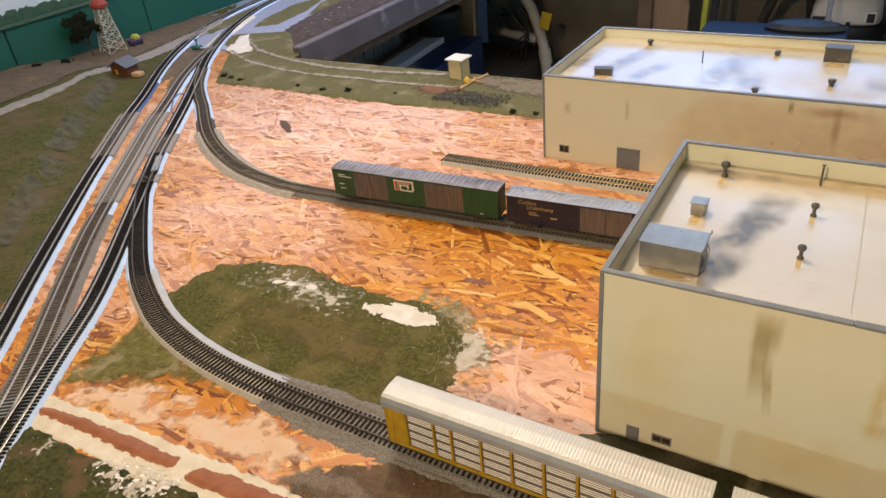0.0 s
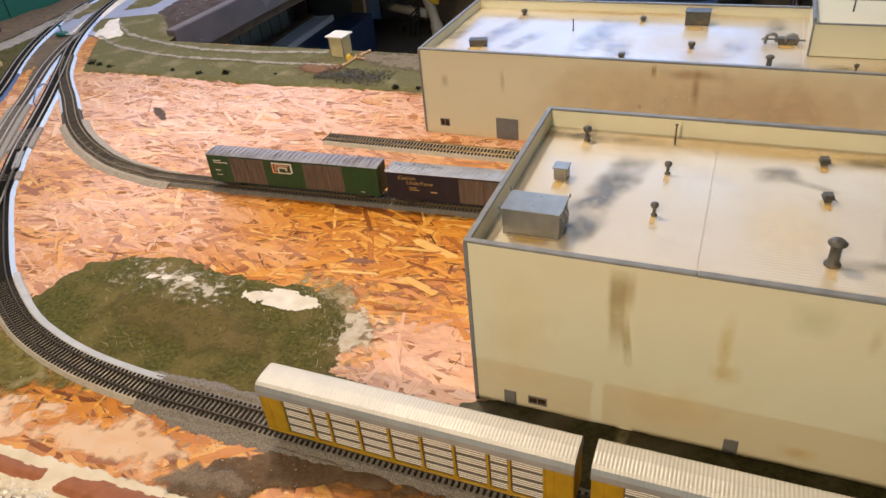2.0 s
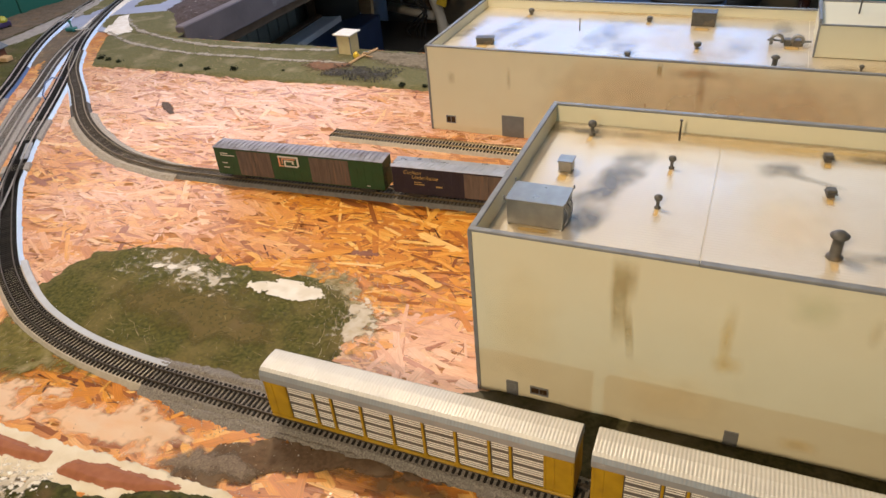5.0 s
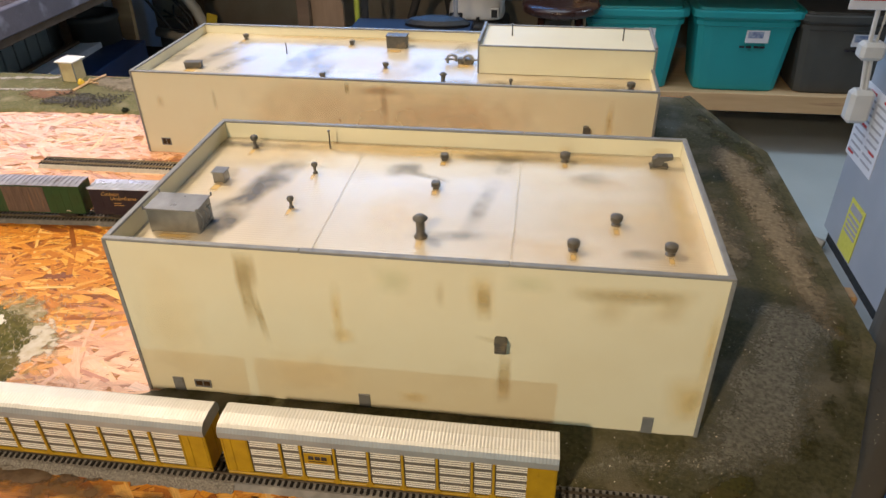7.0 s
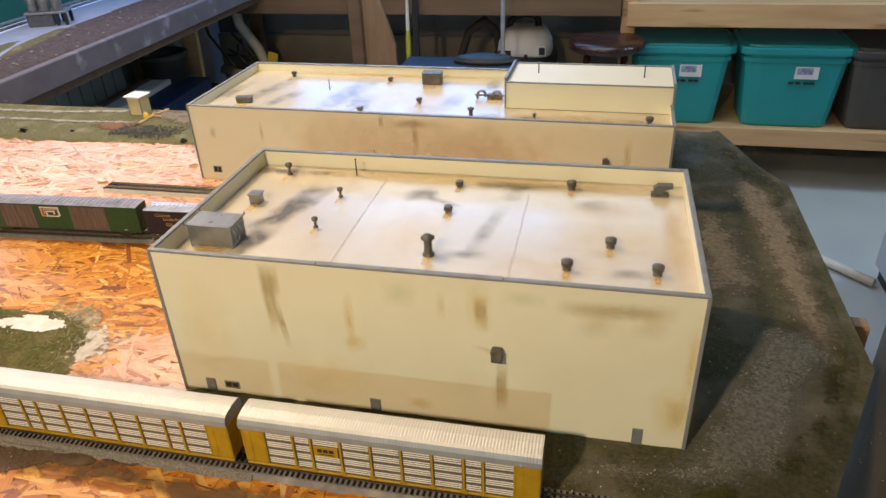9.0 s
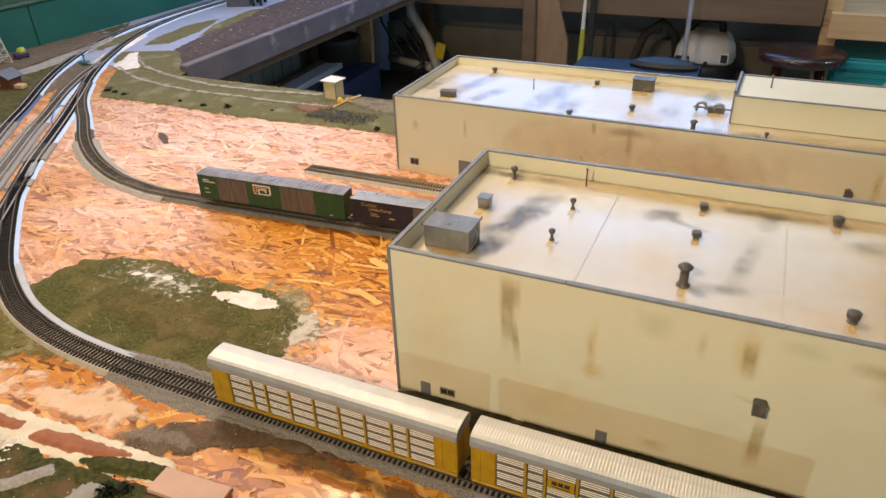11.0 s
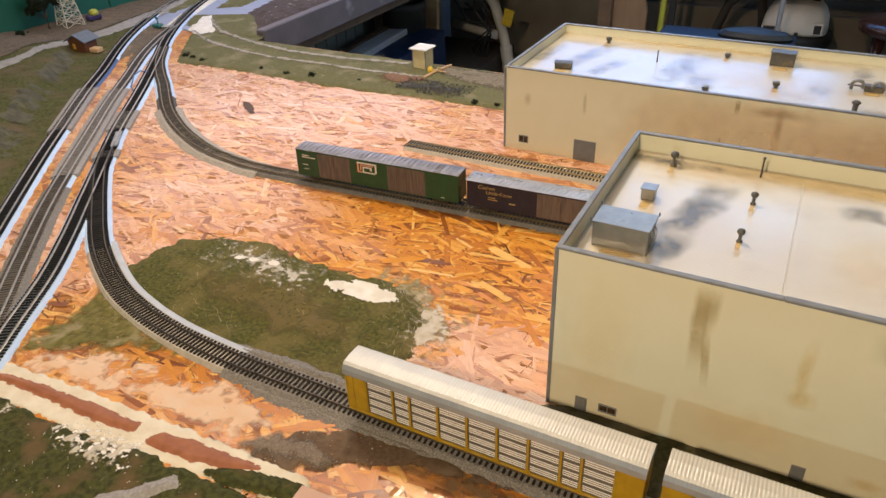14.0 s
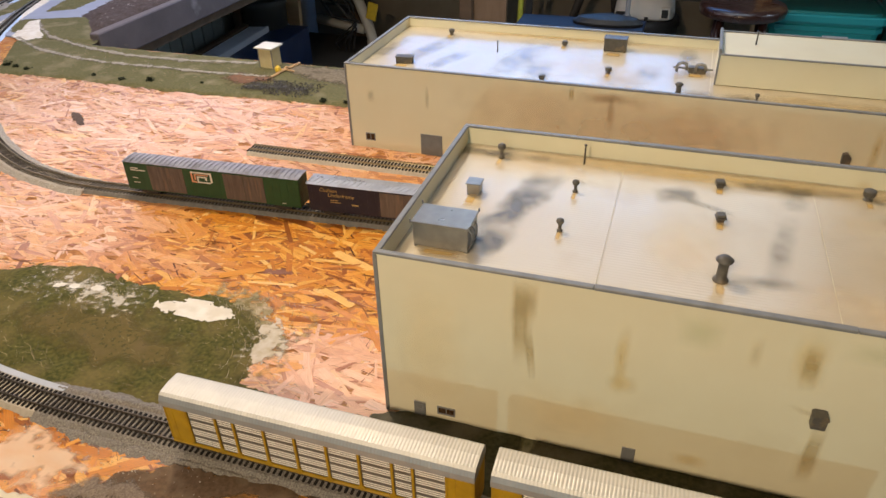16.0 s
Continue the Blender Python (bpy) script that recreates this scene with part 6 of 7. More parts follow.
def auto_rack(m, label, badge):
    car = thing("autorack_car", m, label, "model railcar", "railway cars")
    part("underframe", box(bmesh.new(), -HALF + 0.002, HALF - 0.002, -0.009, 0.009, 0.006, 0.0105, 0.0005), "under", car)
    part("core", box(bmesh.new(), -HALF + 0.003, HALF - 0.003, -WIDE + 0.0028, WIDE - 0.0028, 0.0107, 0.060), "silver", car, "dull silver inner body")
    for s in (-1, 1):
        y0, y1 = sorted((s * WIDE, s * (WIDE - 0.0026)))
        part("side_sill", box(bmesh.new(), -HALF, HALF, y0, y1, 0.0090, 0.0118, 0.0004), "yellow", car)
        part("top_rail", box(bmesh.new(), -HALF, HALF, y0, y1, 0.0590, 0.0610, 0.0003), "silver", car)
        for e in (-1, 1):
            a, b = sorted((e * HALF, e * (HALF - 0.0255)))
            door = part("end_panel", box(bmesh.new(), a, b, y0, y1, 0.0134, 0.0588, 0.0003), "yellow", car)
            bm = bmesh.new()
            for q in (0.06, 0.36, 0.92):
                c = a + (b - a) * q
                box(bm, c - 0.0006, c + 0.0006, s * WIDE - 0.0005, s * WIDE + 0.0005, 0.013, 0.0585)
            for z in (0.0145, 0.057):
                box(bm, a + 0.001, b - 0.001, s * WIDE - 0.0005, s * WIDE + 0.0005, z - 0.0006, z + 0.0006)
            part("ribs", bm, "yellow", door)
        x = -HALF + 0.0255
        widths = [WP, NP, WP, WP, WP, WP, WP, NP, WP]
        for k, w in enumerate(widths):
            panel = part("louvre_panel", box(bmesh.new(), x, x + w, s * (WIDE - 0.0022) - 0.0003, s * (WIDE - 0.0022) + 0.0003, 0.0134, 0.0588), "silver", car, "silver louvred side panel")
            rows = [0.0145 + g * 0.0112 + q * 0.0027 for g in range(4) for q in range(3)]
            if s < 0:
                mesh = SLATS[w]
                for z in rows:
                    if badge and k == 2 and 0.034 < z < 0.048:
                        continue
                    slat = new("slat", mesh)
                    slat.parent = panel
                    slat.matrix_basis = pose(x + w / 2, s * (WIDE - 0.0019), z)
            else:
                bm = bmesh.new()
                for z in rows:
                    box(bm, x + 0.001, x + w - 0.001, s * WIDE - s * 0.0019 - 0.0004, s * WIDE - s * 0.0019 + 0.0004, z, z + 0.0013)
                part("slats", bm, "white_slat", panel)
            x += w
            if k < 8:
                bm = bmesh.new()
                box(bm, x, x + POST, y0 - 0.0003, y1 + 0.0003, 0.0090, 0.0600, 0.0003)
                prism_y(bm, [(x - 0.0030, 0.0112), (x + POST + 0.0030, 0.0112), (x + POST, 0.0165), (x, 0.0165)], y0, y1)
                part("post", bm, "yellow", car)
                x += POST
    if badge:
        bx = -HALF + 0.0255 + WP + NP + 2 * POST
        plate = part("name_plate", box(bmesh.new(), bx + 0.0015, bx + WP - 0.0015, -WIDE - 0.0002, -WIDE + 0.0008, 0.034, 0.0475, 0.0002), "yellow", car, "yellow plate with a dark emblem")
        bm = bmesh.new()
        for k in range(3):
            c = bx + 0.0055 + k * 0.0062
            box(bm, c, c + 0.0052, -WIDE - 0.0005, -WIDE, 0.0395, 0.0445, 0.0006)
        box(bm, bx + 0.0055, bx + 0.0235, -WIDE - 0.0005, -WIDE, 0.0368, 0.0378)
        part("emblem", bm, "letter_dark", plate)
    # corrugated roof: an arch across, with close ribs along
    arch = [(-WIDE - 0.0006, 0.0575), (-WIDE - 0.0016, 0.0590), (-WIDE - 0.0016, 0.0655), (-0.0156, 0.0700), (-0.0128, 0.0722), (0, 0.0733), (0.0128, 0.0722), (0.0156, 0.0700), (WIDE + 0.0016, 0.0655), (WIDE + 0.0016, 0.0590), (WIDE + 0.0006, 0.0575)]
    xs = np.arange(-HALF - 0.001, HALF + 0.0011, 0.0008)
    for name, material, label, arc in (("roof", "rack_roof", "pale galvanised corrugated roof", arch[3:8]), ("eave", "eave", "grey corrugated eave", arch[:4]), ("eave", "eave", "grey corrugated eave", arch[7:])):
        bm = bmesh.new()
        rows = []
        for i, x in enumerate(xs):
            lift = 0.0002 * (1 if (i // 2) % 2 else 0)
            rows.append([bm.verts.new((x, y * (1 + lift * 20), z + (lift if z > 0.062 else 0))) for y, z in arc])
        for a, b in zip(rows, rows[1:]):
            for k in range(len(arc) - 1):
                bm.faces.new((a[k], a[k + 1], b[k + 1], b[k]))
        part(name, bm, material, car, label)
    for e in (-1, 1):
        x = e * (HALF + 0.0008)
        bm = bmesh.new()
        bm.faces.new([bm.verts.new((x, y, z)) for y, z in arch])
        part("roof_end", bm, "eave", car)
    for e in (-1, 1):
        a, b = sorted((e * (HALF - 0.0005), e * (HALF + 0.0006)))
        bm = bmesh.new()
        for y0, y1 in ((-WIDE + 0.0005, -0.0004), (0.0004, WIDE - 0.0005)):
            box(bm, a, b, y0, y1, 0.0125, 0.0605, 0.0003)
        part("end_door", bm, "yellow", car, "yellow end doors")
        coupler(car, e * HALF, e)
        truck(car, e * 0.116)
    return car


SLATS = {}
for w in (WP, NP):
    SLATS[w] = link_mesh("slat", box(bmesh.new(), -w / 2 + 0.001, w / 2 - 0.001, -0.0006, 0.0003, 0, 0.0010), "white_slat")
auto_rack(pose(-0.0250, -0.109, RAIL_Z), "yellow autorack car with white louvred sides and pale ribbed roof", False)
auto_rack(pose(0.2960, -0.107, RAIL_Z, 0, 0, 0.3), "yellow autorack car with a dark emblem plate and pale ribbed roof", True)


def box_car(m, length, body, doors, label, low=0.0088, top=0.0565, slant=0, cover="car_roof"):
    car = thing("boxcar", m, label, "model railcar", "railway cars")
    h, w = length / 2, 0.0163
    part("underframe", box(bmesh.new(), -h + 0.004, h - 0.004, -0.009, 0.009, 0.0062, low - 0.0002, 0.0004), "under", car)
    shell = part("body", box(bmesh.new(), -h, h, -w, w, low, top, 0.0006), body, car)
    x = -h + 0.006
    while x < h - 0.004:
        if not any(a - 0.002 < x < b + 0.002 for a, b in doors):
            for s in (-1, 1):
                part("rib", box(bmesh.new(), x - 0.0003, x + 0.0003, s * w - 0.0003, s * w + 0.0003, low + 0.002, top - 0.001), body, shell)
        x += 0.0125
    for e in (-1, 1):
        for z in np.arange(low + 0.006, top - 0.004, 0.0065):
            part("rib", box(bmesh.new(), e * h - 0.0004, e * h + 0.0004, -w + 0.002, w - 0.002, z, z + 0.0012), body, shell)
    for a, b in doors:
        for s in (-1, 1):
            for k in range(2):
                x0, x1 = a + (b - a) * k / 2 + 0.0003, a + (b - a) * (k + 1) / 2 - 0.0003
                y = s * (w + 0.0002)
                bm = box(bmesh.new(), x0, x1, y - 0.0006, y + 0.0006, low + 0.002, top - 0.0022, 0.0002)
                for q in (0.18, 0.5, 0.82):
                    c = x0 + (x1 - x0) * q
                    box(bm, c - 0.0003, c + 0.0003, y - 0.0009, y + 0.0009, low + 0.004, top - 0.004)
                part("sliding_door", bm, "rust_door", car, "weathered brown sliding door")
    # peaked roof with raised ribs
    bm = prism_ends(length, w + 0.0006, top + 0.0001, 0.0022)
    x = -h + 0.004
    while x < h - 0.002:
        for s in (-1, 1):
            a = bmesh.new()
            box(a, -0.0006, 0.0006, 0.0, w, 0, 0.0010)
            add(bm, a, pose(x, 0, top + 0.0021, math.degrees(math.atan2(-0.0018, w)), 0, slant) if s > 0 else pose(x, 0, top + 0.0021, 0, 0, 180 - slant) @ pose(0, 0, 0, math.degrees(math.atan2(-0.0018, w))))
        x += 0.0085
    part("roof", bm, cover, car, "grey ribbed roof")
    for e in (-1, 1):
        coupler(car, e * h, e)
        truck(car, e * (h - 0.034))
        bm = bmesh.new()
        for y in (-0.0145, -0.009):
            tube(bm, [(e * (h + 0.001), y, low + 0.001), (e * (h + 0.001), y, top - 0.02)], 0.0003, 5)
        for z in np.arange(low + 0.004, top - 0.02, 0.0045):
            tube(bm, [(e * (h + 0.001), -0.0145, z), (e * (h + 0.001), -0.009, z)], 0.0003, 5)
        part("ladder", bm, "under", car)
    return car


def prism_ends(length, w, z, rise):
    bm = bmesh.new()
    h = length / 2 + 0.0008
    prof = [(-w, z), (w, z), (w, z + 0.0006), (0, z + rise), (-w, z + 0.0006)]
    a = [bm.verts.new((-h, y, q)) for y, q in prof]
    b = [bm.verts.new((h, y, q)) for y, q in prof]
    bm.faces.new(a)
    bm.faces.new(b[::-1])
    for k in range(5):
        bm.faces.new((a[k], b[k], b[(k + 1) % 5], a[(k + 1) % 5]))
    return bm


def bars(car, rows, material, y, label):
    """Plain bars in place of small lettering: rows of x0, x1, z, height."""
    for x0, x1, z, hgt in rows:
        part("lettering_bar", box(bmesh.new(), x0, x1, y - 0.0002, y + 0.0002, z, z + hgt), material, car, label)


gcar = box_car(pose(-0.4215, 0.3295, RAIL_Z, 0, 0, 3.3), 0.300, "green_car", ((-0.107, -0.044), (0.025, 0.093)), "green high-cube boxcar with weathered brown doors and a white emblem")
bars(gcar, [(-0.138, -0.124, 0.047, 0.0014), (-0.138, -0.112, 0.0435, 0.0014), (-0.138, -0.128, 0.030, 0.001), (-0.137, -0.126, 0.022, 0.001), (0.12, 0.126, 0.014, 0.001)], "letter_white", -0.0169, "small white lettering bars")
Y = -0.0170
bm = bmesh.new()
for x0, x1, z0, z1 in ((-0.030, 0.006, 0.0500, 0.0525), (0.003, 0.006, 0.036, 0.0498), (-0.020, 0.0028, 0.0340, 0.0362), (-0.020, -0.0175, 0.0364, 0.0450), (-0.0173, -0.003, 0.0430, 0.0452), (-0.006, -0.003, 0.039, 0.0428)):
    box(bm, x0, x1, Y - 0.0003, Y + 0.0003, z0, z1)
part("emblem", bm, "letter_white", gcar, "white interlocking emblem")
bm = bmesh.new()
for x0, x1, z0, z1 in ((-0.030, -0.0272, 0.034, 0.0498), (-0.0270, -0.021, 0.034, 0.0362), (-0.0245, 0.0, 0.0467, 0.0487), (-0.0245, -0.0222, 0.0385, 0.0465)):
    box(bm, x0, x1, Y - 0.0003, Y + 0.0003, z0, z1)
part("emblem", bm, "letter_red", gcar, "orange part of the emblem")
bcar = box_car(pose(-0.1225, 0.3470, RAIL_Z, 0, 0, 3.3), 0.270, "blue_car", ((-0.022, 0.052),), "dark blue boxcar with gold lettering and a silver roof", top=0.0525, slant=24, cover="silver_roof")
bars(bcar, [(-0.100, -0.088, 0.029, 0.0012), (-0.100, -0.084, 0.0255, 0.0012), (-0.066, -0.056, 0.0235, 0.0022)], "letter_gold", -0.0169, "gold lettering bars")

# ---- small models on the layout ----
shed = thing("guard_shed", pose(-0.672, 0.936, 0.0045, 0, 0, -4), "small cream model shed with a white flat roof", "model building")
part("body", box(bmesh.new(), -0.018, 0.018, -0.018, 0.018, 0, 0.045, 0.0005), "shed_cream", shed)
part("roof", box(bmesh.new(), -0.024, 0.024, -0.024, 0.024, 0.0452, 0.0488, 0.0008), "shed_roof", shed, "white overhanging roof")
for x in (-0.0188, 0.0168):
    part("corner_trim", box(bmesh.new(), x, x + 0.002, -0.0190, -0.0170, 0, 0.045), "trim", shed)
bm = bmesh.new()
tube(bm, [(0.0, 0.0, 0.004), (0.004, 0.006, 0.011), (0.010, 0.018, 0.0045)], 0.0022, 7)
tube(bm, [(-0.008, -0.045, 0.002), (0.004, 0.002, 0.006), (0.014, 0.055, 0.004)], 0.003, 6)
tube(bm, [(-0.010, 0.008, 0.004), (0.03, -0.004, 0.006)], 0.0018, 6)
whole("wood_sticks", bm, "pine", "two crossed pale wood sticks lying on the turf", "stick", pose(-0.622, 0.905, 0.004))
bm = lathe(bmesh.new(), [(0.006, 0), (0.008, 0.006), (0.006, 0.012), (0.002, 0.016)], 10)
whole("yellow_scrap", bm, "tag_yellow", "small yellow plastic scrap on the turf", "scrap", pose(-0.63, 0.895, 0.006))

hut = thing("wooden_hut", pose(-1.619, 0.712, 0.004 + bank_shape(-1.619, 0.712), 0, 0, 8), "small brown wooden hut with a blue-grey roof", "model building")
part("walls", prism_y(bmesh.new(), [(-0.028, 0), (0.028, 0), (0.028, 0.030), (0, 0.044), (-0.028, 0.030)], -0.022, 0.022), "hut_wall", hut)
bm = bmesh.new()
for s in (-1, 1):
    b = box(bmesh.new(), -0.002, 0.040, -0.029, 0.029, 0, 0.0025)
    add(bm, b, pose(0, 0, 0.0455, 0, 27, 0) if s > 0 else pose(0, 0, 0.0455, 0, 0, 180) @ pose(0, 0, 0, 0, 27, 0))
part("roof", bm, "hut_roof", hut)
part("window", box(bmesh.new(), -0.014, -0.005, -0.0228, -0.0215, 0.008, 0.022), "lit_yellow", hut, "yellow window")
bm = box(bmesh.new(), 0.034, 0.062, -0.018, 0.006, 0, 0.012, 0.002)
whole("timber_pile", bm, "pine", "small pale timber pile beside the hut", "timber", pose(-1.619, 0.712, 0.004 + bank_shape(-1.619, 0.712), 0, 0, 8))


def lattice_tower():
    tw = thing("water_tower", pose(-1.866, 0.866, 0.003 + bank_shape(-1.866, 0.866), 0, 0, -8), "white lattice tower with a red top", "model tower")
    foot, head, tall = 0.029, 0.013, 0.132
    legs = [(sx, sy) for sx in (-1, 1) for sy in (-1, 1)]
    for sx, sy in legs:
        part("leg", tube(bmesh.new(), [(sx * foot, sy * foot, 0), (sx * head, sy * head, tall)], 0.0019, 6), "tower_white", tw)
    for k in range(6):
        z0, z1 = tall * k / 6, tall * (k + 1) / 6
        r0, r1 = foot + (head - foot) * k / 6, foot + (head - foot) * (k + 1) / 6
        for (ax, ay), (bx, by) in (((-1, -1), (1, -1)), ((1, -1), (1, 1)), ((1, 1), (-1, 1)), ((-1, 1), (-1, -1))):
            part("brace", tube(bmesh.new(), [(ax * r0, ay * r0, z0), (bx * r1, by * r1, z1)], 0.0011, 5), "tower_white", tw)
            part("brace", tube(bmesh.new(), [(bx * r0, by * r0, z0), (ax * r1, ay * r1, z1)], 0.0011, 5), "tower_white", tw)
            part("strut", tube(bmesh.new(), [(ax * r1, ay * r1, z1), (bx * r1, by * r1, z1)], 0.0012, 5), "tower_white", tw)
    part("red_top", lathe(bmesh.new(), [(0.020, tall), (0.026, tall + 0.004), (0.026, tall + 0.012), (0.018, tall + 0.022), (0.004, tall + 0.032)], 12), "tower_red", tw, "red conical top")
    return tw


lattice_tower()


def tree(at, tall, wide, seed):
    rnd = random.Random(seed)
    tr = thing("tree", pose(*at), "dark green model tree with an uneven crown", "tree")
    bm = bmesh.new()
    tube(bm, [(0, 0, 0), (0.002, 0, tall * 0.3), (-0.002, 0.002, tall * 0.6), (0, 0, tall * 0.9)], [0.004, 0.0033, 0.0025, 0.001], 7)
    for k in range(9):
        a, z = rnd.uniform(0, 6.28), tall * rnd.uniform(0.25, 0.7)
        tube(bm, [(0, 0, z), (math.cos(a) * wide * 0.3, math.sin(a) * wide * 0.3, z + tall * 0.08), (math.cos(a) * wide * 0.6, math.sin(a) * wide * 0.6, z + tall * 0.18)], [0.0016, 0.001, 0.0005], 5)
    part("trunk", bm, "bark", tr)
    verts, faces = [], []
    clumps = [(rnd.gauss(0, wide * 0.33), rnd.gauss(0, wide * 0.33), tall * (0.70 + rnd.gauss(0, 0.12)), rnd.uniform(0.18, 0.34) * wide) for _ in range(26)]
    for cx, cy, cz, cr in clumps:
        for _ in range(230):
            d = Vector((rnd.gauss(0, 1), rnd.gauss(0, 1), rnd.gauss(0, 1))).normalized() * cr * rnd.uniform(0.5, 1.0)
            p = Vector((cx, cy, cz)) + d
            u = Vector((rnd.gauss(0, 1), rnd.gauss(0, 1), rnd.gauss(0, 1))).normalized()
            v = u.orthogonal().normalized()
            s = rnd.uniform(0.002, 0.0046)
            base = len(verts)
            verts += [tuple(p + u * s), tuple(p + v * s * 0.7), tuple(p - u * s), tuple(p - v * s * 0.7)]
            faces.append((base, base + 1, base + 2, base + 3))
    data = bpy.data.meshes.new("crown")
    data.from_pydata(verts, [], faces)
    data.materials.append(M["leaf"])
    crown = new("crown", data)
    crown.parent = tr
    return tr


tree((-1.888, 0.808, 0.003 + bank_shape(-1.888, 0.808)), 0.118, 0.056, 3)


def bush(at, size, seed):
    rnd = random.Random(seed)
    verts, faces = [], []
    for _ in range(160):
        p = Vector((rnd.gauss(0, 0.45), rnd.gauss(0, 0.45), abs(rnd.gauss(0, 0.4)))) * size
        u = Vector((rnd.gauss(0, 1), rnd.gauss(0, 1), rnd.gauss(0, 1))).normalized()
        v = u.orthogonal().normalized()
        s = size * rnd.uniform(0.14, 0.3)
        base = len(verts)
        verts += [tuple(p + u * s), tuple(p + v * s), tuple(p - u * s), tuple(p - v * s)]
        faces.append((base, base + 1, base + 2, base + 3))
    data = bpy.data.meshes.new("bush")
    data.from_pydata(verts, [], faces)
    data.materials.append(M["leaf"])
    ob = new("bush", data)
    ob.matrix_basis = pose(*at) @ Matrix.Diagonal((0.75, 0.75, 0.7, 1))
    return tagged(ob, "small dark green foam bush on the turf", "bush", "bushes")


for k, (x, y, s) in enumerate(((-1.044, 0.771, 0.007), (-0.96, 0.763, 0.009), (-0.892, 0.775, 0.011), (-0.765, 0.790, 0.005), (-1.308, 0.779, 0.012), (-1.275, 0.772, 0.009), (-1.235, 0.765, 0.008), (-0.45, 0.76, 0.009), (-0.40, 0.765, 0.007), (-1.87, 0.70, 0.02), (-1.88, 0.62, 0.016), (-0.205, -0.272, 0.014), (-0.19, -0.262, 0.011))):
    bush((x, y, 0.005 if x > -1.5 else 0.002 + bank_shape(x, y)), s, k)

# the toy vehicle near the tower
toy = thing("toy_truck", pose(-1.855, 0.945, 0.003 + bank_shape(-1.855, 0.945), 0, 0, 75), "violet toy truck with a lime green load", "toy vehicle")
part("body", box(bmesh.new(), -0.024, 0.020, -0.012, 0.012, 0.004, 0.020, 0.003), "toy_violet", toy)
part("load", lathe(bmesh.new(), [(0.013, 0), (0.015, 0.006), (0.011, 0.014), (0.003, 0.017)], 12, (0.002, 0, 0.019)), "lime", toy, "lime green load")
for x in (-0.015, 0.012):
    for y in (-0.012, 0.012):
        part("wheel", lathe(bmesh.new(), [(0.004, -0.002), (0.005, 0), (0.004, 0.002)], 10, m=pose(x, y, 0.005, 90)), "black", toy)

stand = thing("switch_stand", pose(-1.60, 0.965, 0.004), "teal switch machine with a small lever", "switch machine")
bm = box(bmesh.new(), -0.020, 0.012, -0.010, 0.010, 0, 0.010, 0.002)
part("motor_case", bm, "teal_metal", stand)
bm = tube(bmesh.new(), [(0.0, 0.0, 0.010), (-0.006, 0.004, 0.024)], 0.0022, 7)
lathe(bm, [(0.004, 0), (0.005, 0.004), (0.002, 0.007)], 9, (-0.006, 0.004, 0.023))
part("lever", bm, "teal_metal", stand)
bm = tube(bmesh.new(), [(0.012, 0, 0.004), (0.035, 0.008, 0.004), (0.05, 0.012, 0.006)], 0.0018, 6)
part("wire", bm, "white_plastic", stand)

slab_ob = thing("model_foundation", pose(-0.126, -0.236, 0.004, 0, 0, 3), "small pale pink model foundation slab", "model building")
part("slab", box(bmesh.new(), -0.042, 0.042, -0.016, 0.016, 0, 0.006, 0.0006), "pink_slab", slab_ob)
patch("concrete_walk", [(-0.26, -0.36), (-0.232, -0.268), (-0.214, -0.266), (-0.225, -0.36)], 0.004, 0.003, 0.004, 0.002, "concrete_toy", "grey model walkway", "path", 40, base=0.0055)

# ---- the left wing of the bench ----
wing = thing("bench_wing", pose(0, 0, 0), "second layout bench with a grey-painted fascia board", "table", kind="structure")
part("fascia", box(bmesh.new(), -1.262, -1.232, 1.010, 2.92, -0.062, 0.018, 0.003), "fascia", wing, "purple-grey painted fascia board")
part("deck", box(bmesh.new(), -1.94, -1.263, 0.985, 3.6, -0.02, 0.002), "river", wing, "pale blue painted deck")
part("under_rail", box(bmesh.new(), -1.30, -1.265, 1.0, 2.9, -0.10, -0.021, 0.002), "dark_pine", wing)
for y in (1.6, 2.6):
    part("bench_leg", box(bmesh.new(), -1.90, -1.855, y, y + 0.09, FLOOR, -0.021, 0.003), "dark_pine", wing)
patch("gravel_bank", [(-1.264, 1.03), (-1.35, 1.11), (-1.43, 1.22), (-1.49, 1.52), (-1.54, 1.75), (-1.56, 2.3), (-1.56, 2.9), (-1.264, 2.9)], 0.010, 0.012, 0.03, 0.012, "brown_gravel", "brown gravel bank along the fascia", "ground cover", 50, 0.006, 50, base=0.004)
patch("wing_turf", [(-1.235, 0.985), (-1.33, 1.10), (-1.43, 1.19), (-1.60, 1.12), (-1.55, 1.03), (-1.42, 0.98)], 0.008, 0.004, 0.01, 0.005, "pale_grass", "pale green turf at the bench corner", "ground cover", 51, base=0.003)
patch("wing_turf", [(-1.60, 1.22), (-1.54, 1.26), (-1.56, 1.45), (-1.62, 1.62), (-1.66, 1.5), (-1.64, 1.33)], 0.008, 0.004, 0.01, 0.005, "pale_grass", "pale green turf island", "ground cover", 52, base=0.003)
patch("wing_turf", [(-1.50, 1.38), (-1.50, 1.6), (-1.54, 1.85), (-1.60, 1.8), (-1.57, 1.55)], 0.008, 0.004, 0.01, 0.005, "pale_grass", "pale green turf island", "ground cover", 53, base=0.003)
patch("white_base", [(-1.555, 1.10), (-1.535, 1.125), (-1.46, 1.045), (-1.40, 0.995), (-1.43, 0.955), (-1.48, 0.975)], 0.005, 0.0018, 0.006, 0.004, "plaster", "bare white plaster wedge by the track", "plaster", 54, base=0.0066)
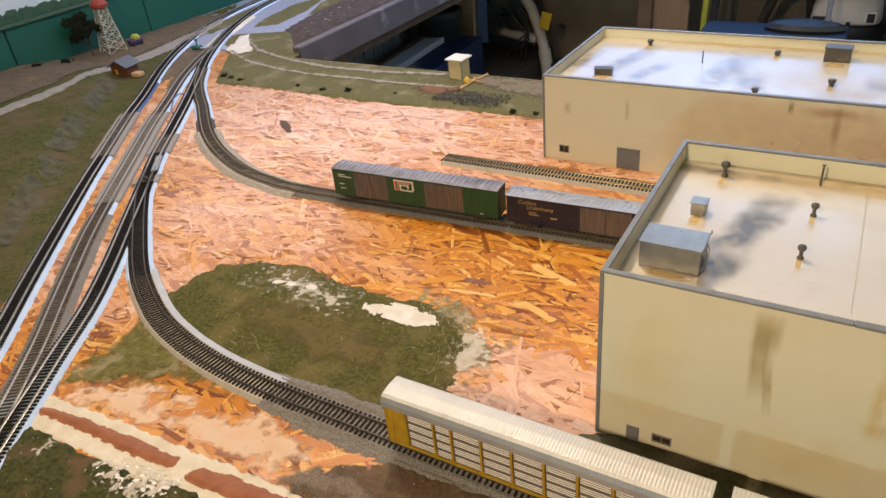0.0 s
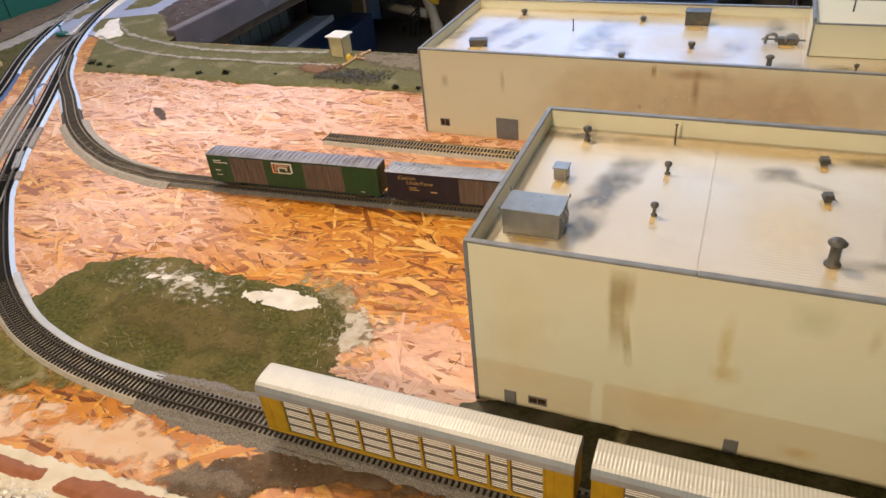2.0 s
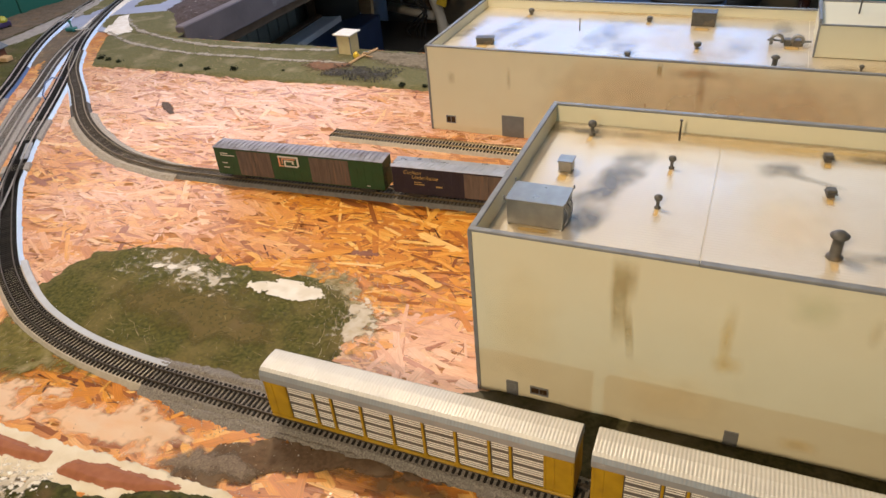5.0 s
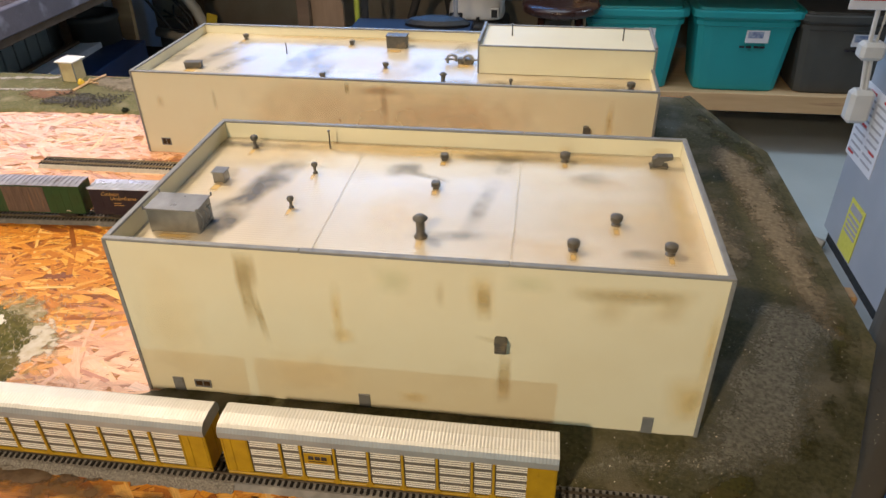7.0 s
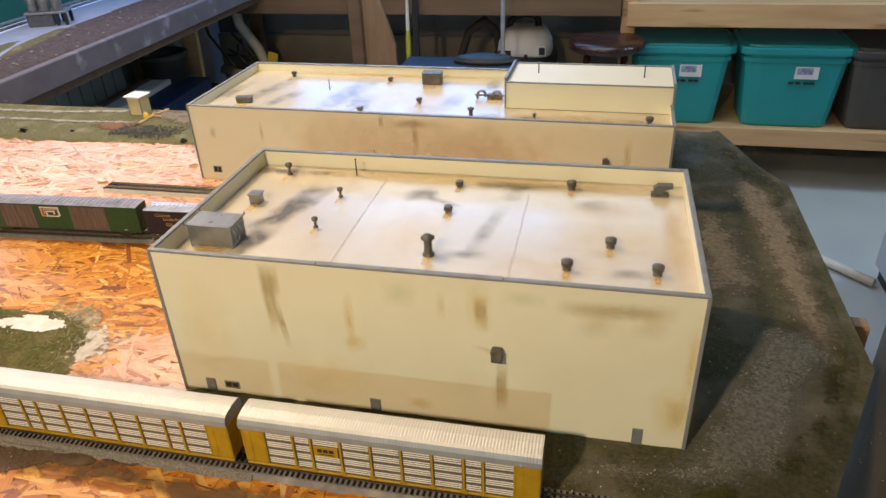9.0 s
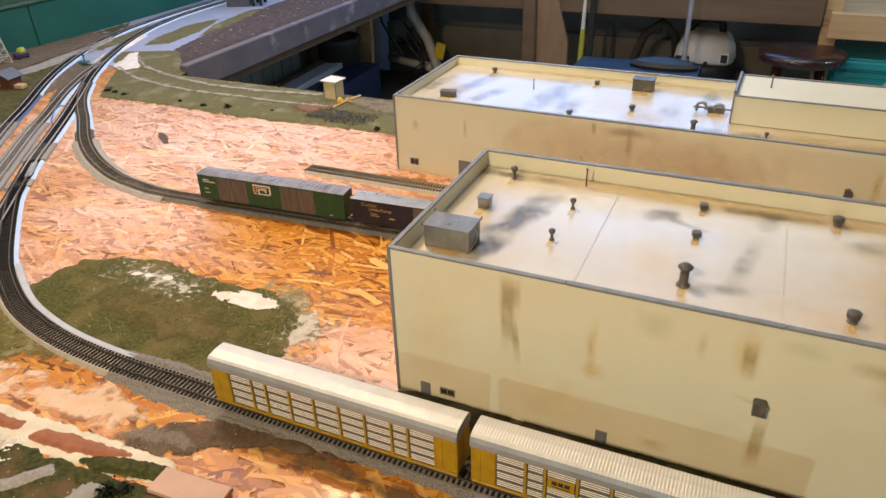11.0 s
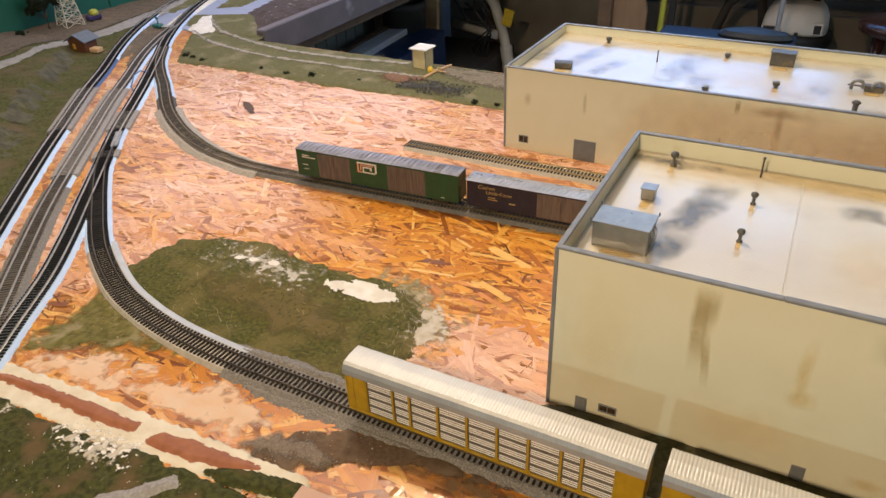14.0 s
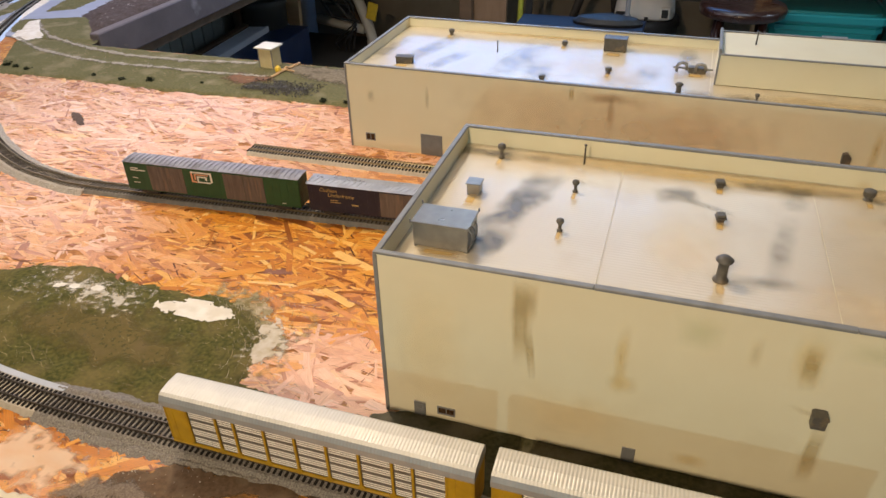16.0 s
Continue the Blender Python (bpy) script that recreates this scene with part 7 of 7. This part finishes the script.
patch("white_base", [(-1.60, 1.0), (-1.66, 1.12), (-1.74, 1.33), (-1.70, 1.33), (-1.63, 1.16), (-1.58, 1.04)], 0.006, 0.0035, 0.006, 0.004, "plaster", "bare white plaster between tracks", "plaster", 55, base=0.003)
drape(patch("dirt_verge", [(-1.65, 0.20), (-1.66, 0.42), (-1.675, 0.54), (-1.745, 0.70), (-1.750, 0.86), (-1.772, 0.98), (-1.79, 1.12), (-1.82, 1.3), (-1.943, 1.3), (-1.943, 0.20)], 0.007, 0.001, 0.01, 0.004, "verge_dirt", "grey-brown dirt verge along the backdrop", "ground cover", 73, snap=True), on_bank, 0.0016)
patch("yard_dirt", [(-1.60, 0.86), (-1.56, 0.78), (-1.50, 0.70), (-1.46, 0.70), (-1.50, 0.80), (-1.56, 0.92), (-1.63, 1.02), (-1.66, 1.0)], 0.006, 0.0012, 0.012, 0.008, "verge_dirt", "brown dirt between the yard tracks", "ground cover", 74, base=0.0012)
patch("yard_dirt", [(-1.48, 0.76), (-1.40, 0.66), (-1.37, 0.68), (-1.44, 0.79), (-1.52, 0.90), (-1.57, 0.97), (-1.56, 0.90)], 0.006, 0.0012, 0.012, 0.008, "verge_dirt", "brown dirt between the yard tracks", "ground cover", 75, base=0.0012)
scratches([(-1.52, 0.80, 0.03, 0.05, 120, 120), (-1.60, 0.95, 0.02, 0.03, 120, 60)], lambda x, y: 0.0030, "straw", "dry straw between the yard tracks", 76, (0.0008, 0.002))
patch("wing_turf", [(-1.70, 1.12), (-1.72, 1.25), (-1.78, 1.45), (-1.81, 1.45), (-1.785, 1.28), (-1.74, 1.12)], 0.007, 0.003, 0.008, 0.006, "pale_grass", "olive turf between the far tracks", "ground cover", 77, base=0.003)
wire = thing("blue_wire", pose(0, 0, 0), "thin blue wire looping beside the yard track", "wire")
part("wire", tube(bmesh.new(), [(-1.215, 0.520, 0.003), (-1.240, 0.535, 0.010), (-1.285, 0.586, 0.016), (-1.302, 0.620, 0.014), (-1.290, 0.640, 0.005)], 0.0016, 7), "tape", wire, smooth=True)
patch("gravel_road", [(-1.612, 0.20), (-1.622, 0.418), (-1.640, 0.545), (-1.725, 0.700), (-1.736, 0.80), (-1.740, 0.880), (-1.758, 0.98), (-1.777, 1.117), (-1.804, 1.275), (-1.747, 1.217), (-1.711, 1.056), (-1.698, 0.926), (-1.692, 0.830), (-1.684, 0.730), (-1.655, 0.660), (-1.582, 0.494), (-1.572, 0.384), (-1.56, 0.20)],
      0.006, 0.003, 0.006, 0.002, "road", "pale grey model road", "road", 56, base=0.005, shape=bank_shape)

plant = thing("model_plant", pose(-1.685, 1.885, 0.002, 0, 0, 24), "dark grey model plant with round tanks on legs", "model building")
part("base", box(bmesh.new(), -0.075, 0.020, -0.035, 0.055, 0, 0.045, 0.002), "plant_grey", plant)
part("loading_deck", box(bmesh.new(), -0.080, 0.075, -0.040, 0.060, 0.046, 0.054, 0.001), "duct", plant, "grey metal deck")
for x in (0.035, 0.066):
    for y in (-0.030, 0.050):
        part("leg", box(bmesh.new(), x - 0.006, x + 0.006, y - 0.006, y + 0.006, 0, 0.0455, 0.001), "black", plant)
for x in (-0.055, -0.012, 0.035):
    part("tank", lathe(bmesh.new(), [(0.018, 0.0545), (0.020, 0.058), (0.020, 0.105), (0.014, 0.118), (0.004, 0.124)], 18, (x, 0.005, 0)), "duct", plant, "dull silver tank", True)

# ---- beyond the table ----
rack = thing("timber_shelf", pose(0, 0, 0), "pine timber storage shelf with a low deck", "shelf")
part("lower_board", box(bmesh.new(), 0.70, 3.05, 2.88, 2.92, -0.772, -0.682, 0.003), "pine", rack, "pale pine front board")
part("shelf_deck", box(bmesh.new(), 0.70, 3.05, 2.921, 3.6, -0.702, -0.684), "pine", rack)
part("upper_board", box(bmesh.new(), 0.56, 3.05, 2.86, 2.90, -0.205, -0.10, 0.003), "pine", rack, "pale pine front board")
part("upper_deck", box(bmesh.new(), 0.56, 3.05, 2.901, 3.6, -0.125, -0.105), "pine", rack)
part("post", box(bmesh.new(), 0.535, 0.60, 2.90, 2.94, FLOOR, 0.5, 0.003), "pine", rack)
part("post", box(bmesh.new(), 2.6, 2.66, 2.93, 2.99, FLOOR, -0.703, 0.003), "pine", rack)


def tote(m, material, label, w=0.47, tall=0.40, deep=0.36, badge="label"):
    tt = thing("storage_tote", m, label, "storage tote", "storage totes")
    def shell(levels, closed):
        bm = bmesh.new()
        rings = []
        for z, k in levels:
            ring = []
            for q in range(48):
                a = 2 * math.pi * q / 48 + math.pi / 48
                c, t = math.cos(a), math.sin(a)
                r = 1 / (abs(c) ** 9 + abs(t) ** 9) ** (1 / 9)
                ring.append(bm.verts.new((w / 2 * k * r * c, deep / 2 * k * r * t, z)))
            rings.append(ring)
        for a, b in zip(rings, rings[1:]):
            for q in range(48):
                bm.faces.new((a[q], a[(q + 1) % 48], b[(q + 1) % 48], b[q]))
        if closed:
            bm.faces.new(rings[0][::-1])
        bm.faces.new(rings[-1])
        return bm

    part("bin", shell(((0, 0.80), (0.008, 0.82), (tall * 0.775, 0.945), (tall * 0.785, 0.985), (tall * 0.835, 0.990), (tall * 0.845, 0.965), (tall * 0.93, 0.975)), True), material, tt)
    part("lid", shell(((tall * 0.875, 1.0), (tall * 0.875, 1.045), (tall * 0.885, 1.06), (tall * 0.945, 1.065), (tall * 0.96, 1.05), (tall * 0.965, 0.99), (tall * 0.95, 0.975), (tall * 0.955, 0.93), (tall * 0.98, 0.91)), True), material, tt)
    lab = part("paper_label", box(bmesh.new(), 0.0, 0.10, -deep / 2 * 0.955 - 0.004, -deep / 2 * 0.955 + 0.006, tall * 0.60, tall * 0.74), badge, tt, "printed white label")
    part("picture", box(bmesh.new(), 0.006, 0.075, -deep / 2 * 0.955 - 0.0055, -deep / 2 * 0.955, tall * 0.655, tall * 0.73), "label_blue", lab)
    bm = bmesh.new()
    for x in (-0.02, 0.01, 0.045, 0.07):
        box(bm, x, x + 0.022, -deep / 2 * 0.94 - 0.003, -deep / 2 * 0.94 + 0.006, tall * 0.535, tall * 0.555)
    part("handwriting", bm, "letter_dark", tt, "dark marker bars")
    return tt


tote(pose(0.825, 3.07, -0.682), "teal", "teal plastic storage tote with a lid and paper label")
tote(pose(1.335, 3.07, -0.682), "teal", "teal plastic storage tote with a lid and paper label", w=0.475)
tote(pose(1.80, 3.07, -0.682), "grey_tote", "dark grey plastic storage tote with a lid", w=0.47, tall=0.39)

st = thing("bar_stool", pose(0.477, 2.78, FLOOR), "round dark mahogany wooden stool", "stool")
part("seat", lathe(bmesh.new(), [(0.16, 0.715), (0.172, 0.722), (0.175, 0.742), (0.168, 0.757), (0.12, 0.760), (0.02, 0.757)], 36), "stool", st, smooth=True)
for k in range(4):
    a = math.pi / 4 + k * math.pi / 2
    part("leg", tube(bmesh.new(), [(math.cos(a) * 0.115, math.sin(a) * 0.115, 0.716), (math.cos(a) * 0.185, math.sin(a) * 0.185, 0)], 0.017, 10), "stool", st, smooth=True)
for k in range(4):
    a, b = math.pi / 4 + k * math.pi / 2, math.pi / 4 + (k + 1) * math.pi / 2
    part("rung", tube(bmesh.new(), [(math.cos(a) * 0.165, math.sin(a) * 0.165, 0.2), (math.cos(b) * 0.165, math.sin(b) * 0.165, 0.2)], 0.010, 8), "stool", st)

vac = thing("shop_vacuum", pose(0.065, 3.12, FLOOR), "white and black shop vacuum with a carry handle", "vacuum cleaner")
part("drum", lathe(bmesh.new(), [(0.15, 0.10), (0.165, 0.12), (0.16, 0.54), (0.168, 0.56), (0.165, 0.595), (0.13, 0.604)], 28), "black", vac, smooth=True)
bm = bmesh.new()
rings = []
for z, rx, ry in ((0.605, 0.136, 0.125), (0.615, 0.140, 0.130), (0.665, 0.134, 0.124), (0.700, 0.118, 0.108), (0.728, 0.095, 0.090), (0.738, 0.070, 0.065)):
    ring = []
    for q in range(32):
        a = 2 * math.pi * q / 32
        c, t = math.cos(a), math.sin(a)
        r = 1 / (abs(c) ** 4 + abs(t) ** 4) ** 0.25
        ring.append(bm.verts.new((rx * r * c, ry * r * t, z)))
    rings.append(ring)
for a, b in zip(rings, rings[1:]):
    for q in range(32):
        bm.faces.new((a[q], a[(q + 1) % 32], b[(q + 1) % 32], b[q]))
bm.faces.new(rings[-1])
bm.faces.new(rings[0][::-1])
part("motor_head", bm, "white_plastic", vac, "white motor head", True)
port = part("port_frame", box(bmesh.new(), 0.075, 0.120, -0.140, -0.10, 0.617, 0.668, 0.004), "white_plastic", vac, "white square port")
part("port_opening", box(bmesh.new(), 0.083, 0.112, -0.1425, -0.138, 0.624, 0.661), "black", port)
part("vent_slot", box(bmesh.new(), -0.125, -0.060, -0.1385, -0.12, 0.616, 0.640, 0.003), "black", vac, "black vent slot")
part("latch", box(bmesh.new(), 0.008, 0.024, -0.145, -0.125, 0.600, 0.622, 0.002), "black", vac)
part("handle", tube(bmesh.new(), [(-0.085, 0, 0.715), (-0.078, 0, 0.760), (-0.045, 0, 0.785), (0.0, 0, 0.795), (0.045, 0, 0.790), (0.062, 0, 0.770), (0.066, 0, 0.725)], 0.017, 10), "black", vac, "black carry handle", True)
for k in range(4):
    a = math.pi / 4 + k * math.pi / 2
    part("caster", lathe(bmesh.new(), [(0.03, -0.012), (0.035, 0), (0.03, 0.012)], 14, m=pose(math.cos(a) * 0.13, math.sin(a) * 0.13, 0.035, 90)), "black", vac)
bm = tube(bmesh.new(), [(-0.34, 0, 0.10), (-0.34, 0, 0.58), (-0.30, 0, 0.70), (-0.22, 0.02, 0.76), (-0.16, 0.04, 0.70), (-0.14, 0.03, 0.60)], 0.022, 10)
part("hose", bm, "under", vac, "dark flexible hose", True)

bm = lathe(bmesh.new(), [(0.05, 0), (0.05, 0.01), (0.013, 0.012), (0.013, 0.70), (0.016, 0.705), (0.016, 0.73), (0.010, 0.735), (0.010, 2.34)], 14)
whole("steel_pole", bm, "steel", "slim telescoping steel pole standing on the floor", "pole", pose(0.02, 2.6, FLOOR), smooth=True)

bench = thing("back_bench", pose(0, 0, 0), "back layout bench with lumber legs and gussets", "table", kind="structure")
part("front_beam", box(bmesh.new(), -1.80, 0.53, 2.86, 2.90, -0.16, -0.02, 0.003), "dark_pine", bench, "aged lumber beam")
part("bench_deck", box(bmesh.new(), -1.90, 0.53, 2.901, 3.6, -0.04, -0.018), "dark_pine", bench)
part("leg", prism_y(bmesh.new(), [(-1.735, -0.162), (-1.645, -0.162), (-1.658, -0.532), (-1.668, -0.532), (-1.743, -0.465)], 2.83, 2.859), "pine", bench, "pale pine hanging brace")
part("leg", box(bmesh.new(), -0.775, -0.715, 2.80, 2.858, FLOOR, -0.02, 0.003), "dark_pine", bench)
part("gusset", prism_y(bmesh.new(), [(-0.712, -0.02), (-0.64, -0.02), (-0.555, -0.30), (-0.555, -0.60), (-0.712, -0.60)], 2.835, 2.857), "brown_ply", bench, "pale plywood gusset")
part("leg", box(bmesh.new(), -1.575, -1.515, 3.3, 3.36, FLOOR, -0.041, 0.003), "dark_pine", bench)

drain = thing("drain_pipe", pose(0, 0, 0), "off-white plastic drain pipe with elbows", "pipe")
part("pipe", tube(bmesh.new(), [(-1.56, 3.1, -0.05), (-1.53, 3.1, -0.27), (-1.44, 3.1, -0.40), (-1.385, 3.1, -0.55), (-1.36, 3.1, -0.66), (-1.355, 3.1, -1.0)], 0.028, 12), "pvc", drain, smooth=True)
part("elbow", tube(bmesh.new(), [(-1.70, 3.12, -0.53), (-1.52, 3.12, -0.56), (-1.42, 3.11, -0.57)], 0.026, 12), "pvc", drain, smooth=True)
part("coupling", tube(bmesh.new(), [(-1.368, 3.1, -0.62), (-1.357, 3.1, -0.70)], 0.034, 12), "pvc", drain)
for k in range(5):
    a = k * 1.3
    bm = tube(bmesh.new(), [(-1.55 + 0.05 * math.sin(a), 3.03, -0.30 - 0.03 * k), (-1.48 + 0.05 * math.cos(a), 3.01, -0.42), (-1.42, 3.01, -0.52 + 0.03 * math.sin(a)), (-1.50 + 0.06 * math.sin(a * 2), 3.01, -0.62), (-1.46, 3.02, -0.80)], 0.006, 6)
    whole("black_cable", bm, "black", "tangled black cable hanging on the pipe", "cable", group="tangled cables")
bm = tube(bmesh.new(), [(-1.70, 2.98, -0.06), (-1.66, 2.98, -0.30), (-1.55, 3.0, -0.48), (-1.40, 3.01, -0.50)], 0.007, 6)
whole("black_cable", bm, "black", "long black cable looping down to the pipe", "cable", group="tangled cables")
whole("yellow_tag", box(bmesh.new(), -0.028, 0.028, -0.006, 0.006, -0.045, 0.045, 0.003), "tag_yellow", "yellow plastic tag hanging on the cables", "tag", pose(-1.325, 3.02, -0.445, 0, 15, 0))

tool = thing("long_handled_tool", pose(-0.495, 2.80, FLOOR, 0, 1.5, 0), "long tool with a lime green grip leaning by the bench", "tool")
part("shaft", lathe(bmesh.new(), [(0.008, 0), (0.008, 0.60), (0.010, 0.80), (0.006, 0.95)], 10), "white_plastic", tool)
part("grip", lathe(bmesh.new(), [(0.010, 0.56), (0.013, 0.60), (0.013, 0.74), (0.010, 0.78), (0.007, 0.79)], 12), "lime", tool, "lime green grip")
part("blade", box(bmesh.new(), 0.025, 0.055, -0.01, 0.01, 0.0, 0.95, 0.003), "black", tool)

whole("folding_table", box(bmesh.new(), -0.42, 0.10, 2.44, 2.60, -0.315, -0.290, 0.004), "navy", "navy blue folded table top", "table")
bm = bmesh.new()
for x in (-0.40, 0.06):
    box(bm, x, x + 0.03, 2.50, 2.53, FLOOR, -0.3155, 0.002)
whole("table_trestle", bm, "black", "black metal trestle under the navy top", "trestle")
bm = bmesh.new()
lathe(bm, [(0.14, 0), (0.145, 0.02), (0.12, 0.05), (0.05, 0.07)], 20)
whole("black_bag", bm, "black", "low black bag lying on the navy top", "bag", pose(-0.05, 2.52, -0.290, 0, 0, 0) @ Matrix.Diagonal((1.0, 0.4, 0.55, 1)))

bx = thing("storage_box", pose(-1.745, 2.48, -0.46, 0, 0, 3), "open box with blue sides and a white and brown rim", "box")
part("side", box(bmesh.new(), -0.10, -0.065, -0.35, 0.33, -0.02, 0.03, 0.003), "dark_pine", bx, "brown edge board")
part("side", box(bmesh.new(), -0.063, 0.03, -0.34, 0.25, -0.03, 0.02, 0.003), "paper", bx, "white foam board edge")
part("side", box(bmesh.new(), 0.032, 0.19, -0.34, 0.27, -0.20, -0.005, 0.003), "box_blue", bx, "blue side")
bm = bmesh.new()
for y in (-0.2, 0.2):
    box(bm, -0.1, 0.1, y, y + 0.04, FLOOR + 0.46, -0.202)
part("legs", bm, "dark_pine", bx)
whole("storage_drum", lathe(bmesh.new(), [(0.105, 0), (0.115, 0.01), (0.12, 0.64), (0.128, 0.645), (0.128, 0.67), (0.11, 0.675), (0.108, 0.65)], 24), "grey_tote", "dark round storage drum under the bench", "drum", pose(-1.80, 2.72, FLOOR), smooth=True)
panelling = thing("wall_panelling", pose(-1.985, 1.75, 0), "pale grey-green board panelling under the backdrop", "wall panel", kind="structure")
for k in range(16):
    part("panel_board", box(bmesh.new(), 0, 0.02, 0.085 * k, 0.085 * k + 0.078, -0.99, -0.31, 0.003), "panel_grey", panelling)
bm = box(bmesh.new(), -1.9, -1.40, 1.9, 3.3, FLOOR, -0.67, 0.004)
whole("dark_cabinet", bm, "under", "low dark cabinet under the bench", "cabinet")

# ---- furnace, post and shelf clutter to the right ----
fur = thing("furnace", pose(1.58, 1.35, FLOOR), "blue-grey enamelled furnace cabinet with paper notices", "furnace")
part("cabinet", box(bmesh.new(), 0.0, 0.6, 0.0, 0.76, 0.05, 1.25, 0.012), "furnace", fur)
part("base", box(bmesh.new(), 0.02, 0.58, 0.02, 0.74, 0.0, 0.05), "black", fur, "dark recessed base")
note = part("notice", box(bmesh.new(), -0.003, -0.0005, 0.52, 0.765, 0.385, 0.665), "paper", fur, "white printed notice")
bm = bmesh.new()
for k in range(9):
    for y0, y1 in ((0.54, 0.63), (0.65, 0.745)):
        part("text_bar", box(bmesh.new(), -0.0042, -0.003, y0, y1, 0.41 + 0.026 * k, 0.418 + 0.026 * k), "ink_grey", note)
bm = bmesh.new()
for y, z in ((0.54, 0.64), (0.66, 0.64), (0.66, 0.52), (0.54, 0.46), (0.70, 0.40)):
    part("red_bar", box(bmesh.new(), -0.0044, -0.003, y, y + 0.05, z, z + 0.009), "ink_red", note)
note = part("notice", box(bmesh.new(), -0.003, -0.0005, 0.46, 0.59, 0.07, 0.28), "paper_yellow", fur, "yellow energy notice")
bm = bmesh.new()
for k in range(4):
    part("text_bar", box(bmesh.new(), -0.0042, -0.003, 0.475, 0.575, 0.15 + 0.02 * k, 0.162 + 0.02 * k), "ink_grey", note)
part("text_bar", box(bmesh.new(), -0.0042, -0.003, 0.475, 0.575, 0.235, 0.265), "ink_grey", note)
bm = bmesh.new()
for k in range(7):
    box(bm, -0.002, 0.004, 0.10, 0.50, 0.95 + 0.03 * k, 0.962 + 0.03 * k)
part("louvres", bm, "black", fur, "dark louvre slots")
whole("floor_pipe", tube(bmesh.new(), [(1.15, 2.42, -0.975), (1.44, 2.133, -0.975), (1.56, 2.01, -0.975)], 0.018, 10), "pvc", "off-white plastic pipe lying on the floor", "pipe", smooth=True)
cord = thing("wall_plug_cord", pose(1.50, 2.0, 0), "white plugs hanging on white cords by the furnace", "cord")
part("cord", tube(bmesh.new(), [(-0.012, 0, 0.6), (-0.012, 0, -0.05), (-0.005, 0, -0.2), (0.02, 0, -0.36)], 0.008, 8), "white_plastic", cord)
part("cord", tube(bmesh.new(), [(0.02, 0, 0.6), (0.02, 0, -0.05), (0.012, 0, -0.2), (0.03, 0, -0.36)], 0.008, 8), "white_plastic", cord)
part("plug", box(bmesh.new(), -0.035, 0.045, -0.03, 0.03, -0.225, -0.165, 0.012), "white_plastic", cord, "white plug body")
part("plug", box(bmesh.new(), -0.02, 0.06, -0.03, 0.03, -0.45, -0.33, 0.014), "white_plastic", cord, "white plug body")
tagp = part("warning_tag", box(bmesh.new(), -0.11, 0.01, -0.012, -0.008, -0.06, 0.03, 0.003), "paper", cord, "white tag with red bars")
part("red_bar", box(bmesh.new(), -0.10, 0.0, -0.0145, -0.0121, -0.03, -0.012), "ink_red", tagp)
post = lathe(bmesh.new(), [(0.10, 0), (0.10, 0.012), (0.083, 0.014), (0.083, 1.06), (0.092, 1.065), (0.092, 2.345)], 32)
whole("support_post", post, "post_paint", "taupe-painted round steel support post", "post", pose(0.935, 0.215, FLOOR), smooth=True)
bm = box(bmesh.new(), 0.865, 1.25, 0.0, 0.10, FLOOR, 0.015, 0.006)
whole("plastic_sheet", bm, "blue_sheet", "upright blue plastic sheet beside the post", "plastic sheet")
bm = box(bmesh.new(), 0.872, 0.897, 0.37, 0.40, FLOOR, -0.075, 0.003)
whole("lumber_stud", bm, "pine", "pale lumber stud standing beside the table", "stud")


def lettering(car, text, size, m, material, label):
    """Words in the built-in font, turned into a mesh part."""
    curve = bpy.data.curves.new("words", "FONT")
    curve.body, curve.size, curve.extrude, curve.shear = text, size, 0.0001, 0.3
    holder = bpy.data.objects.new("words", curve)
    scene.collection.objects.link(holder)
    data = bpy.data.meshes.new_from_object(holder.evaluated_get(bpy.context.evaluated_depsgraph_get()))
    bpy.data.objects.remove(holder)
    data.name = "lettering"
    data.materials.clear()
    data.materials.append(M[material])
    ob = new("lettering", data)
    ob.parent = car
    ob.matrix_basis = m
    return tagged(ob, label)


lettering(bcar, "Cushion", 0.0085, pose(-0.117, -0.0168, 0.0425, 90), "letter_gold", "gold lettering")
lettering(bcar, "Underframe", 0.0085, pose(-0.104, -0.0168, 0.0350, 90), "letter_gold", "gold lettering")
